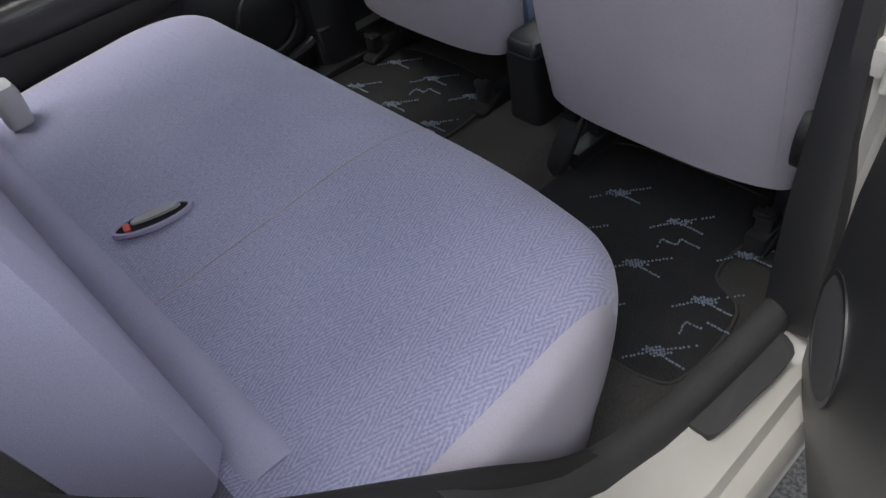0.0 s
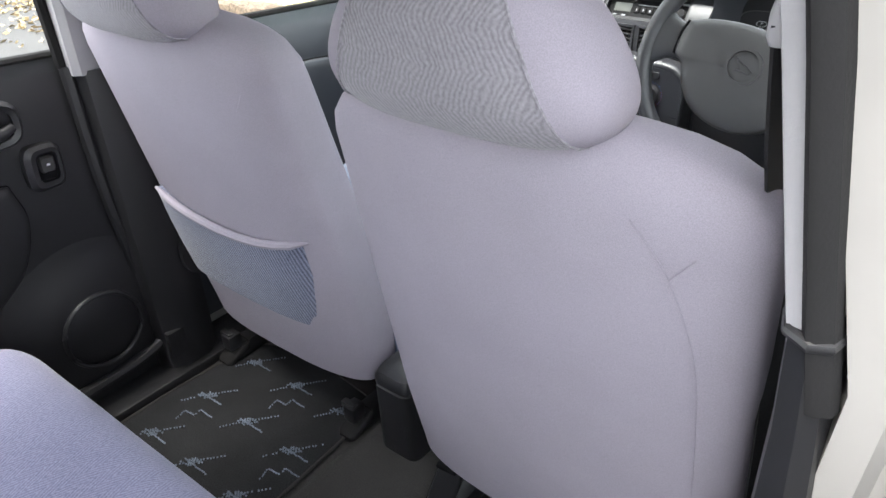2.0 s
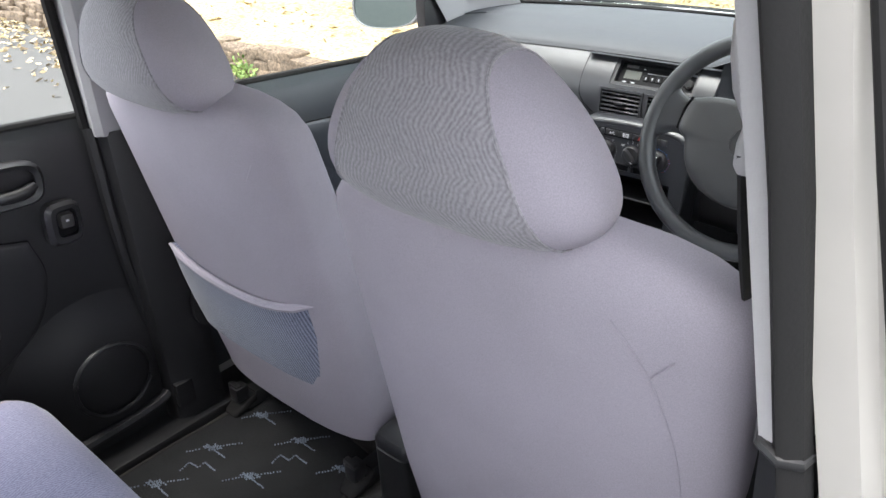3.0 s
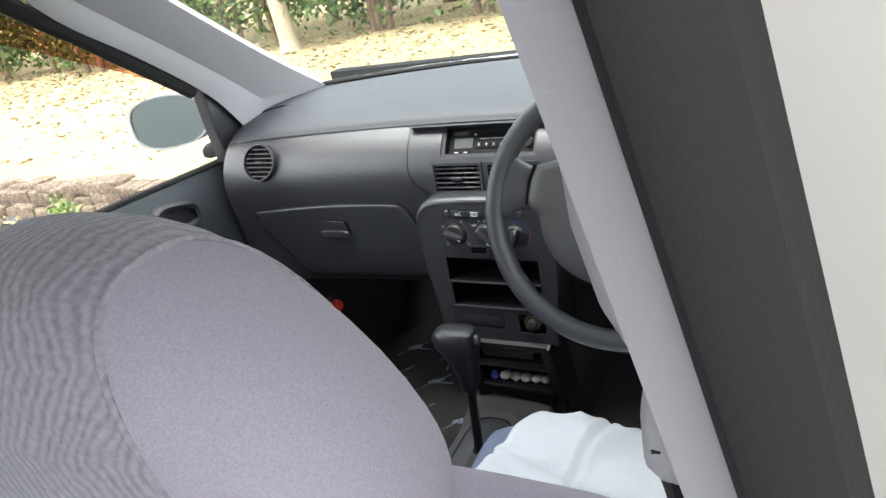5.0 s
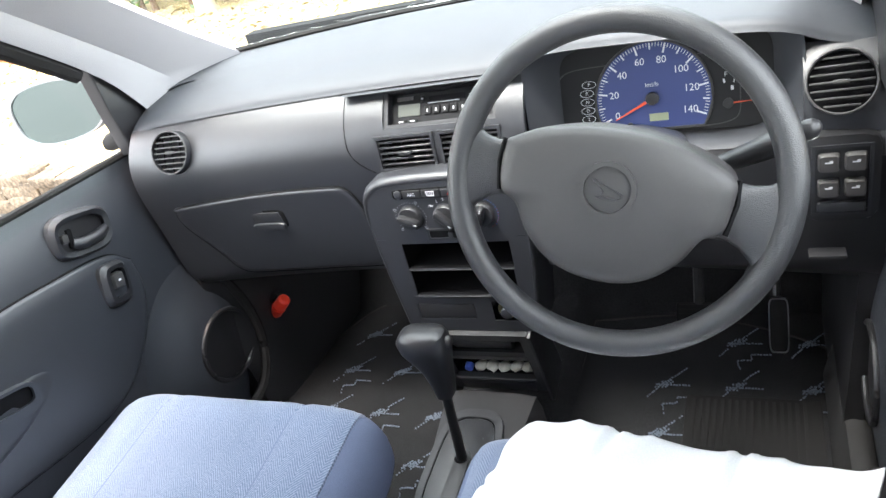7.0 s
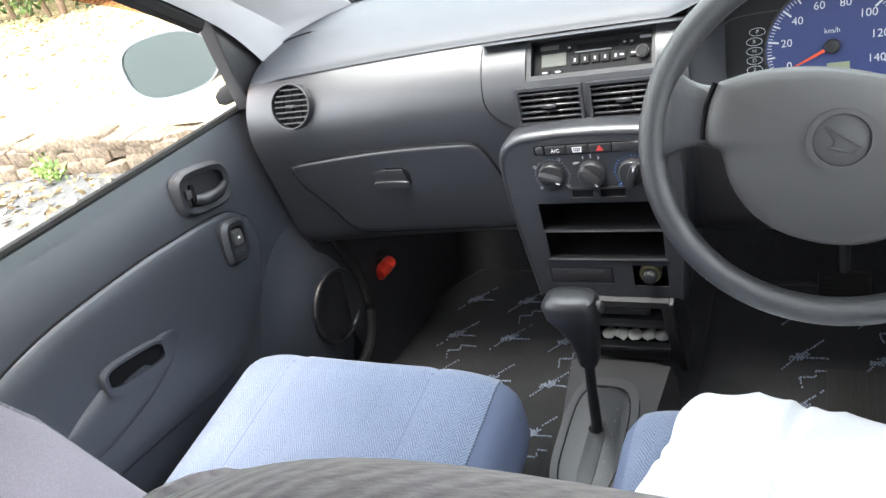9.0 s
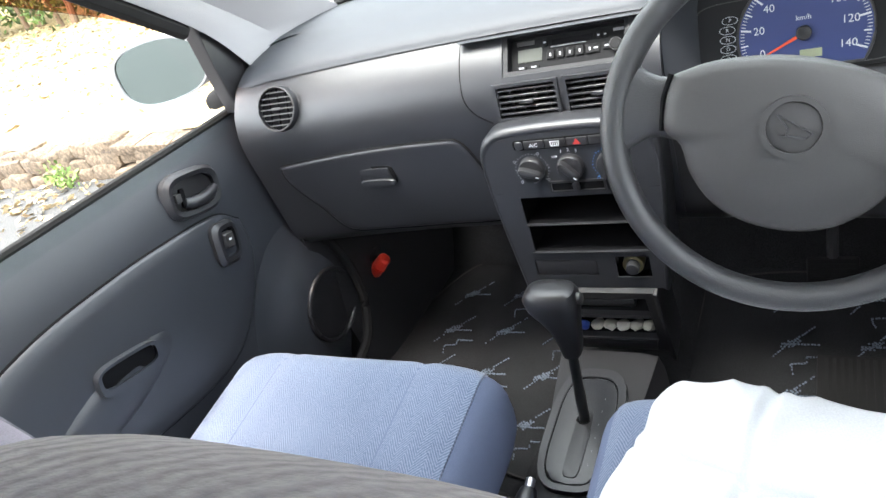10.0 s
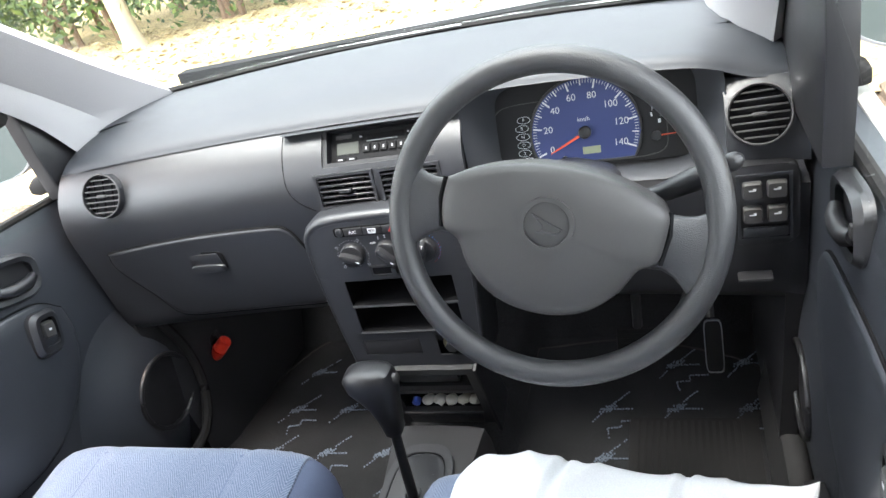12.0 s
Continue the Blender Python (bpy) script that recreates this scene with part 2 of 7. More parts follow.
VELOUR_BLUE = material("blue_grey_velour", (0.26, 0.25, 0.34), 0.95, vary=0.12, vary_scale=7, grain=0.10, grain_scale=900, bump=0.3, bump_scale=1600, spec=0.15)
CORD = weave("corded_headrest_cloth", (0.160, 0.152, 0.167), (0.340, 0.325, 0.350), axes=(2, 0), column=0.034, pitch=0.0055, slope=0.5, warp_by=0.014, bump=0.6, depth=0.19)
CLOTH = weave("herringbone_seat_cloth", (0.080, 0.108, 0.170), (0.225, 0.262, 0.345), axes=(0, 1), column=0.015, pitch=0.0058, slope=1.5, warp_by=0.003)
CLOTH_BACK = weave("herringbone_back_cloth", (0.095, 0.13, 0.205), (0.27, 0.315, 0.42), axes=(0, 2), column=0.016, pitch=0.0068, slope=2.6)
BENCH = weave("herringbone_bench_cloth", (0.118, 0.122, 0.192), (0.310, 0.302, 0.415), axes=(0, 1), column=0.0165, pitch=0.0125, slope=2.7, warp_by=0.005, depth=0.19)
NET = weave("pocket_net_cloth", (0.04, 0.045, 0.075), (0.24, 0.26, 0.35), axes=(2, 0), column=0.5, pitch=0.0068, slope=-0.25, bump=0.8)
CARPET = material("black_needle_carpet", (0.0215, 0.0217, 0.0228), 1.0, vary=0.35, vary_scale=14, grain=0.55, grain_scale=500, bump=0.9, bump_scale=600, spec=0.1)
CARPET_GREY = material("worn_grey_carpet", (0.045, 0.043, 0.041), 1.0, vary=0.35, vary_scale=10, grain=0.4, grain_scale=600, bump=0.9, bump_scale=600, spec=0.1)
MOTIF = material("pale_blue_tufts", (0.15, 0.18, 0.225), 1.0, vary=0.5, vary_scale=60, grain=0.3)
SCUFF = material("scuffed_sill_plastic", (0.030, 0.0295, 0.0295), 0.62, vary=0.35, vary_scale=16, bump=0.4, bump_scale=500, spec=0.3)
RUBBER = material("black_rubber_seal", (0.016, 0.0155, 0.0155), 0.75, vary=0.2, bump=0.3, bump_scale=300, spec=0.2)
PAINT = material("silver_car_paint", (0.45, 0.44, 0.42), 0.30, metal=0.35, vary=0.05, grain=0.05, grain_scale=2500)
PAINT_JAMB = material("dusty_silver_jamb_paint", (0.40, 0.385, 0.355), 0.42, metal=0.2, vary=0.10, vary_scale=12)
STEEL = material("bright_steel", (0.55, 0.55, 0.55), 0.3, metal=1.0, vary=0.1)
BRASS = material("brass_ring", (0.62, 0.55, 0.30), 0.3, metal=1.0, vary=0.1)
RED = material("red_plastic", (0.80, 0.05, 0.025), 0.35, vary=0.08)
PLASTIC_GREY = material("scuffed_grey_plastic", (0.20, 0.20, 0.205), 0.5, vary=0.2, vary_scale=40)
RED_DIM = material("dull_red_print", (0.42, 0.035, 0.03), 0.6, vary=0.05)
ORANGE = material("orange_needle", (0.80, 0.10, 0.04), 0.5, vary=0.03)
BLUE_DIAL = material("blue_dial_print", (0.05, 0.07, 0.205), 0.5, vary=0.05)
WHITE_INK = material("white_print", (0.75, 0.76, 0.78), 0.6, vary=0.03)
BLUE_INK = material("blue_print", (0.12, 0.30, 0.70), 0.6, vary=0.03)
LCD = material("grey_green_lcd", (0.34, 0.37, 0.24), 0.35, vary=0.05)
DIM_INK = material("dim_grey_print", (0.30, 0.31, 0.32), 0.6, vary=0.03)
FACE_GREY = material("charcoal_instrument_face", (0.022, 0.022, 0.023), 0.7, vary=0.08, bump=0.1, spec=0.3)
LCD_DARK = material("dark_lcd", (0.055, 0.06, 0.05), 0.3, vary=0.05)
TOWEL = material("white_cotton_towel", (0.68, 0.69, 0.70), 0.95, vary=0.06, grain=0.05, grain_scale=500, bump=0.5, bump_scale=500, spec=0.1)
BELT = material("black_belt_webbing", (0.014, 0.014, 0.015), 0.75, vary=0.1, bump=0.5, bump_scale=700)
BLUE_PLASTIC = material("blue_plastic_cap", (0.05, 0.10, 0.45), 0.4)
PALE_STONE = material("crumpled_pale_packet", (0.50, 0.48, 0.42), 0.6, vary=0.3, vary_scale=90)
GRILLE = material("dusty_speaker_cloth", (0.055, 0.055, 0.057), 0.8, vary=0.1, grain=0.4, grain_scale=900, bump=0.5, spec=0.2)
GLASS = glass("clear_window_glass")
# assumed dark tint, only to weaken the light from the rear
LIGHT_CUT_GLASS = glass("light_cutting_rear_glass", (0.22, 0.23, 0.22))
AMBER = glass("brown_tinted_visor", (0.72, 0.38, 0.26))
PLASTIC_RADIO = material("matt_black_radio_plastic", (0.012, 0.012, 0.013), 0.6, vary=0.1, spec=0.15)
MIRROR = material("mirror_glass", (0.34, 0.41, 0.40), 0.03, metal=1.0, vary=0.01)

XC = -0.037  # the car's centre line


def mirrored(x):
    return 2 * XC - x


# ---- ground outside ----
def terrain(x, y):
    """Height of the planted bank behind the kerb."""
    return 0.20 + 0.018 * max(0.0, y - 2.8) + 0.03 * noise.noise((x * 0.5, y * 0.5, 0.0))


ASPHALT = material("asphalt", (0.060, 0.058, 0.056), 0.9, vary=0.25, vary_scale=1.2, grain=0.7, grain_scale=140, bump=0.9, bump_scale=120)
STRAW = material("dry_grass_and_leaf_litter", (0.36, 0.28, 0.15), 1.0, vary=0.45, vary_scale=1.4, grain=0.55, grain_scale=30, bump=1.0, bump_scale=25, spec=0.1)
KERB = material("mossy_kerb_stone", (0.13, 0.095, 0.065), 0.95, vary=0.6, vary_scale=14, grain=0.5, grain_scale=45, bump=1.0, bump_scale=35)
BARK = material("pale_bark", (0.42, 0.35, 0.24), 0.9, vary=0.35, vary_scale=6, bump=1.0, bump_scale=40)
BARK_DARK = material("brown_stem_bark", (0.17, 0.11, 0.07), 0.9, vary=0.35, vary_scale=14, bump=1.0, bump_scale=40)


def leaf_material(name, low, high):
    mat = bpy.data.materials.new(name)
    mat.use_nodes = True
    nd, ln = mat.node_tree.nodes, mat.node_tree.links
    geo, ramp = nd.new("ShaderNodeNewGeometry"), nd.new("ShaderNodeMix")
    ramp.data_type = "RGBA"
    ramp.inputs["A"].default_value, ramp.inputs["B"].default_value = (*low, 1), (*high, 1)
    ln.new(geo.outputs["Random Per Island"], ramp.inputs["Factor"])
    ln.new(ramp.outputs["Result"], nd["Principled BSDF"].inputs["Base Color"])
    nd["Principled BSDF"].inputs["Roughness"].default_value = 0.6
    return mat


LEAF = leaf_material("hedge_leaf", (0.018, 0.040, 0.012), (0.13, 0.19, 0.045))
LITTER = leaf_material("fallen_leaf", (0.15, 0.10, 0.05), (0.50, 0.40, 0.23))
WEED = leaf_material("weed_leaf", (0.06, 0.12, 0.02), (0.28, 0.38, 0.10))

ground = part("ground", box(-400, 400, -400, 400, -0.3, 0.0), ASPHALT, smooth=False)
tagged(ground, "weathered grey asphalt car park reaching the horizon", "ground", kind="structure")

KERB_Y = 2.58
bm = bmesh.new()
nx, ny = 70, 40
grid = [[bm.verts.new((-34 + 68 * i / nx, KERB_Y + 0.10 + 60 * (j / ny) ** 2.2, terrain(-34 + 68 * i / nx, KERB_Y + 0.1 + 60 * (j / ny) ** 2.2))) for j in range(ny + 1)] for i in range(nx + 1)]
for i in range(nx):
    for j in range(ny):
        bm.faces.new((grid[i][j], grid[i + 1][j], grid[i + 1][j + 1], grid[i][j + 1]))
bank = tagged(part("grass_bank", bm, STRAW), "straw-coloured dry grass bank strewn with leaf litter", "bank", kind="structure")

kerb = thing("kerb", "low mossy stone kerb holding back the grass bank", "kerb", (0, KERB_Y, 0), kind="structure")
random.seed(4)
def rough_stone(x0, x1, y0, y1, z0, z1):
    """A weathered block with knocked corners and an uneven face."""
    b = box(x0, x1, y0, y1, z0, z1, 0.3 * min(x1 - x0, z1 - z0, y1 - y0), 2)
    for v in b.verts:
        v.co += 0.022 * noise.noise_vector(v.co * 9.0) + 0.010 * noise.noise_vector(v.co * 31.0)
    return b


for course, (z0, z1, back) in enumerate(((-0.05, 0.085, 0.0), (0.06, 0.155, 0.03), (0.13, 0.215, 0.06))):
    x = -12.0 + 0.1 * course
    while x < 5:
        w = random.uniform(0.09, 0.26)
        top = z1 + random.uniform(-0.03, 0.025)
        part("kerb_stone", rough_stone(x, x + w + 0.01, KERB_Y - 0.08 + back + random.uniform(-0.03, 0.02), KERB_Y + 0.16, z0, top), KERB, kerb)
        x += w


def leaf_cloud(name, spots, size, mat, parent=None, squash=1.0):
    """Many small folded leaves round the given spots (place, spread)."""
    vs, fs = [], []
    for place, spread, count in spots:
        for _ in range(count):
            d = Vector((random.gauss(0, 1), random.gauss(0, 1), random.gauss(0, squash)))
            p = Vector(place) + d * spread
            a = Vector((random.uniform(-1, 1), random.uniform(-1, 1), random.uniform(-1, 1) * squash)).normalized()
            b = a.cross(Vector((random.uniform(-1, 1), random.uniform(-1, 1), random.uniform(-1, 1)))).normalized()
            s = size * random.uniform(0.6, 1.4)
            k = len(vs)
            vs += [p - a * s, p - b * s * 0.42, p + a * s, p + b * s * 0.42]
            fs += [(k, k + 1, k + 2, k + 3)]
    me = bpy.data.meshes.new(name)
    me.from_pydata(vs, [], fs)
    me.materials.append(mat)
    ob = new(name, me)
    if parent:
        ob.parent = parent
        ob.matrix_parent_inverse = Matrix.Translation(-parent.location)
    return ob


def shrub(x, y, height, seed):
    """A clipped evergreen: several thin stems, a dense crown of small leaves."""
    random.seed(seed)
    z = terrain(x, y)
    ob = thing("hedge_shrub", "dense dark green evergreen shrub on thin brown stems", "shrub", (x, y, z), group="hedge behind the bank")
    for _ in range(3):
        a = random.uniform(-0.25, 0.25)
        top = (x + a * 2.4, y + random.uniform(-0.2, 0.3), z + height * 0.7)
        part("stem", tube(curve_points([(x + a, y, z - 0.05), (x + a * 1.3 + random.uniform(-0.05, 0.05), y, z + 0.45), top], 4), [0.045 - 0.003 * k for k in range(9)], 7), BARK_DARK, ob)
    spots = []
    for _ in range(46):
        spots.append(((x + random.uniform(-0.85, 0.85), y + random.uniform(-0.45, 0.7), z + random.uniform(0.35, height)), 0.17, 62))
    for _ in range(12):
        spots.append(((x + random.uniform(-0.8, 0.8), y + random.uniform(-0.3, 0.6), z + random.uniform(0.2, 0.6)), 0.12, 26))
    leaf_cloud("crown", spots, 0.055, LEAF, ob)
    return ob


for k in range(17):
    shrub(-15.5 + 1.25 * k, 7.35 + 0.25 * math.sin(k * 2.1) + 0.04 * (k - 8), 2.7 + 0.3 * math.sin(k * 1.7), 100 + k)


def tree(x, y, r, seed):
    random.seed(seed)
    z = terrain(x, y)
    ob = thing("bank_tree", "pale smooth-barked tree trunk standing in front of the hedge", "tree", (x, y, z))
    pts = curve_points([(x, y, z - 0.1), (x - 0.02, y, z + 0.3), (x - 0.10, y + 0.02, z + 1.3), (x - 0.12, y, z + 2.6), (x - 0.05, y, z + 4.2)], 5)
    part("trunk", tube(pts, [r * (1.55 - 0.5 * min(1, 6 * k / 20)) * (1 - 0.022 * k) for k in range(len(pts))], 14), BARK, ob)
    spots = []
    for k in range(5):
        a = k * 1.3
        end = (x + 1.3 * math.cos(a), y + 1.3 * math.sin(a), z + 4.6 + 0.3 * k)
        part("limb", tube(curve_points([(x - 0.1, y, z + 3.0 + 0.2 * k), (x + 0.5 * math.cos(a), y + 0.5 * math.sin(a), z + 3.9 + 0.2 * k), end], 4), [0.06 - 0.005 * q for q in range(9)], 7), BARK, ob)
        spots += [((end[0] + random.gauss(0, 0.5), end[1] + random.gauss(0, 0.5), end[2] + random.gauss(0, 0.3)), 0.35, 120) for _ in range(5)]
    leaf_cloud("crown", spots, 0.07, LEAF, ob)


for k in range(12):
    shrub(-16.0 + 1.7 * k, 8.9 + 0.3 * math.sin(k * 3.1), 3.1 + 0.3 * math.sin(k * 1.3), 200 + k)
tree(-5.25, 6.75, 0.115, 7)
tree(-12.3, 7.0, 0.12, 8)

random.seed(11)
spots = []
for _ in range(4200):
    x, y = random.uniform(-13, 5), KERB_Y + 0.2 + 4.8 * random.random() ** 0.6
    spots.append(((x, y, terrain(x, y) + 0.012), 0.02, 2))
for _ in range(1500):
    x, y = random.uniform(-10, 1.5), KERB_Y - 0.10 - abs(random.gauss(0, 0.40))
    spots.append(((x, y, 0.012), 0.012, 2))
tagged(leaf_cloud("leaf_litter", spots, 0.030, LITTER, squash=0.25), "scattered dry brown fallen leaves on grass and asphalt", "leaves", kind="stuff")
random.seed(12)
weed = thing("weed_clump", "small bright green weed growing at the kerb", "weed", (-3.93, KERB_Y - 0.1, 0))
leaf_cloud("weed_leaves", [((-3.93 + random.uniform(-0.12, 0.12), KERB_Y - 0.13, 0.06 + random.uniform(-0.04, 0.06)), 0.035, 16) for _ in range(9)], 0.022, WEED, weed)

# ---- the car's shell ----
def floor_height(x, y):
    d = abs(x - (XC + 0.0))
    z = 0.28
    t = min(1.0, max(0.0, (0.135 - d) / 0.06))
    z += 0.045 * (3 * t * t - 2 * t ** 3)
    if y > 1.2:
        z += 1.2 * (y - 1.2)
    if y < -0.30:
        k = min(1.0, (-0.30 - y) / 0.16)
        z += 0.03 * k
    return z


bm = bmesh.new()
gx, gy = 60, 60
g = [[None] * (gy + 1) for _ in range(gx + 1)]
for i in range(gx + 1):
    for j in range(gy + 1):
        px, py = -0.70 + 1.29 * i / gx, -1.1 + 2.65 * j / gy
        g[i][j] = bm.verts.new((px, py, floor_height(px, py)))
for i in range(gx):
    for j in range(gy):
        bm.faces.new((g[i][j], g[i + 1][j], g[i + 1][j + 1], g[i][j + 1]))
res = bmesh.ops.extrude_face_region(bm, geom=bm.faces[:])
for v in (q for q in res["geom"] if isinstance(q, bmesh.types.BMVert)):
    v.co.z -= 0.05
# darker carpet colour ahead of y = 0.55
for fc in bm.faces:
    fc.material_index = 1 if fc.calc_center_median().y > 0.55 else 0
floor = tagged(part("floor", bm, [CARPET_GREY, CARPET]), "worn dark grey moulded car floor carpet, darker towards the front", "floor", kind="structure")

# roof lining and roof
roof_rings = []
for k in range(15):
    y = -1.7 + 2.20 * k / 14
    crown = 1.475 - 0.05 * ((y + 0.45) / 1.2) ** 2
    ring = []
    for i in range(17):
        u = -1 + 2 * i / 16
        ring.append((XC + 0.53 * u, y, crown - 0.06 * abs(u) ** 3))
    roof_rings.append(ring)
bm = loft(roof_rings, close=False, caps=False)
res = bmesh.ops.extrude_face_region(bm, geom=bm.faces[:])
for v in (q for q in res["geom"] if isinstance(q, bmesh.types.BMVert)):
    v.co.z += 0.02
ceiling = tagged(part("ceiling", bm, HEADLINER), "pale fabric roof lining of the car", "ceiling", kind="structure")
bm = loft([[(p[0] * 1.02, p[1], p[2] + 0.035) for p in r] for r in roof_rings], close=False, caps=False)
res = bmesh.ops.extrude_face_region(bm, geom=bm.faces[:])
for v in (q for q in res["geom"] if isinstance(q, bmesh.types.BMVert)):
    v.co.z += 0.01
tagged(part("car_roof", bm, PAINT), "silver painted steel car roof", "car roof", kind="structure")


def pillar(name, pts, half, depth, mat, label, n=18, power=3.0, axis=Vector((0, 1, 0))):
    """A rounded post swept along pts; half: half width along the car, depth: across."""
    path = curve_points(pts, 5)
    rings = []
    for p in path:
        rings.append([(p.x + b, p.y + a, p.z) for a, b in super_ring(0, 0, half, depth, power, n)])
    return tagged(part(name, loft(rings), mat), label, "pillar trim", kind="structure")


def a_pillar(sx, name, label):
    """The windscreen post with its broad pale lining."""
    def X(x):
        return x if sx < 0 else mirrored(x)
    inner = curve_points([(X(-0.555), 1.15, 1.0), (X(-0.57), 0.97, 1.12), (X(-0.568), 0.78, 1.25), (X(-0.545), 0.60, 1.365), (X(-0.50), 0.44, 1.44)], 5)
    outer = curve_points([(X(-0.635), 0.89, 0.985), (X(-0.638), 0.81, 1.09), (X(-0.630), 0.66, 1.205), (X(-0.605), 0.50, 1.305), (X(-0.54), 0.36, 1.41)], 5)
    rings = []
    for a, b in zip(inner, outer):
        mid = (a + b) / 2 + Vector((0.022 * -sx * -1 if sx < 0 else -0.022, -0.012, -0.004))
        q1, q3 = a.lerp(mid, 0.5) + Vector((0.006 * (1 if sx < 0 else -1), 0, 0)), mid.lerp(b, 0.5) + Vector((0.006 * (1 if sx < 0 else -1), 0, 0))
        away = Vector((-0.03 if sx < 0 else 0.03, 0.03, 0.01))
        rings.append([a, q1, mid, q3, b, b + away, (a + b) / 2 + away * 1.3, a + away])
    return tagged(part(name, loft(rings), TRIM_GREY), label, "pillar trim", kind="structure")


a_pillar(-1, "trim_a_pillar_left", "pale grey plastic windscreen pillar lining")
a_pillar(1, "trim_a_pillar_right", "pale grey plastic windscreen pillar lining")

# windscreen
ws_low = [(XC + 0.60 * u, 1.20 - 0.12 * abs(u) ** 2.2, 1.035) for u in [k / 10 - 1 for k in range(21)]]
ws_high = [(XC + 0.50 * u, 0.46 - 0.05 * abs(u) ** 2, 1.445) for u in [k / 10 - 1 for k in range(21)]]
rows = [[tuple(Vector(a).lerp(Vector(b), t) + Vector((0, 0.03, 0.02)) * math.sin(math.pi * t)) for a, b in zip(ws_low, ws_high)] for t in (0, 0.2, 0.4, 0.6, 0.8, 1)]
bm = loft(rows, close=False, caps=False)
res = bmesh.ops.extrude_face_region(bm, geom=bm.faces[:])
for v in (q for q in res["geom"] if isinstance(q, bmesh.types.BMVert)):
    v.co += Vector((0, 0.003, 0.003))
windscreen = tagged(part("window_1", bm, GLASS), "clear curved windscreen glass", "windscreen", kind="structure")
windscreen.visible_shadow = False
part("window_seal", tube([tuple(Vector(p) + Vector((0, 0.0, -0.004))) for p in ws_low], 0.006, 6), RUBBER, windscreen)

# cowl and bonnet
cowl_rings = []
for dy, dz in ((0.0, -0.012), (0.05, -0.016), (0.10, -0.03), (0.14, -0.02), (0.35, -0.045), (0.60, -0.09), (0.80, -0.17), (0.88, -0.3), (0.90, -0.75)):
    cowl_rings.append([(XC + 0.66 * u, 1.205 - 0.12 * abs(u) ** 2.2 + dy * (1 - 0.12 * u * u), 1.03 + dz - 0.04 * u * u * min(1, dy * 3)) for u in [k / 10 - 1 for k in range(21)]])
bm = loft(cowl_rings, close=False, caps=False)
res = bmesh.ops.extrude_face_region(bm, geom=bm.faces[:])
for v in (q for q in res["geom"] if isinstance(q, bmesh.types.BMVert)):
    v.co.z -= 0.015
tagged(part("bonnet", bm, PAINT), "short silver painted bonnet below the windscreen", "bonnet", kind="structure")


def wiper(x0, x1, name="wiper"):
    ob = thing(name, "black windscreen wiper resting at the bottom of the glass", "wiper", (x0, 1.2, 1.03), group="windscreen wipers")
    ys = lambda x: 1.19 - 0.12 * abs((x - XC) / 0.6) ** 2.2
    n = 14
    pts = [(x0 + (x1 - x0) * k / n, ys(x0 + (x1 - x0) * k / n) + 0.012 - 0.035 * k / n, 1.036 + 0.012 * k / n) for k in range(n + 1)]
    pts = [(p[0], p[1] + 0.012, p[2] - 0.012) for p in pts]
    part("blade", tube(pts, 0.0022, 6), RUBBER, ob)
    mid = [(p[0], p[1] + 0.004, p[2] + 0.002 + 0.003 * math.sin(math.pi * k / n)) for k, p in enumerate(pts)]
    part("arm_bow", tube(mid, 0.0016, 6), STEEL, ob, "worn grey wiper bow")
    a = Vector(pts[n // 2])
    part("arm", tube([a + Vector((0, 0.006, 0.004)), a.lerp(Vector(pts[0]), 0.55) + Vector((0, 0.03, 0.004)), Vector(pts[0]) + Vector((-0.04, 0.06, -0.01))], 0.003, 6), PLASTIC_BLACK, ob)
    part("pivot", box(x0 - 0.06, x0 - 0.02, ys(x0) + 0.05, ys(x0) + 0.09, 0.96, 1.012, 0.008), PLASTIC_BLACK, ob)


wiper(-0.42, 0.06)
wiper(0.04, 0.50)

# inside mirror
mirror_in = thing("interior_mirror", "black-backed interior rear-view mirror hanging from the roof", "mirror", (-0.10, 0.53, 1.36))
part("shell", loft([[(-0.035 + a, 0.545 + d, 1.330 + b - 0.10 * a) for a, b in super_ring(0, 0, w, h, 4, 28)] for d, w, h in ((-0.018, 0.118, 0.030), (-0.014, 0.122, 0.034), (0.008, 0.118, 0.030), (0.018, 0.08, 0.018))]), PLASTIC_BLACK, mirror_in)
part("mirror_pane", loft([[(-0.035 + a, d, 1.330 + b - 0.10 * a) for a, b in super_ring(0, 0, 0.114, 0.027, 4, 28)] for d in (0.5262, 0.5285)]), MIRROR, mirror_in)
part("stem", tube([(-0.035, 0.555, 1.335), (-0.035, 0.54, 1.41), (-0.035, 0.52, 1.455)], 0.009, 8), PLASTIC_BLACK, mirror_in)

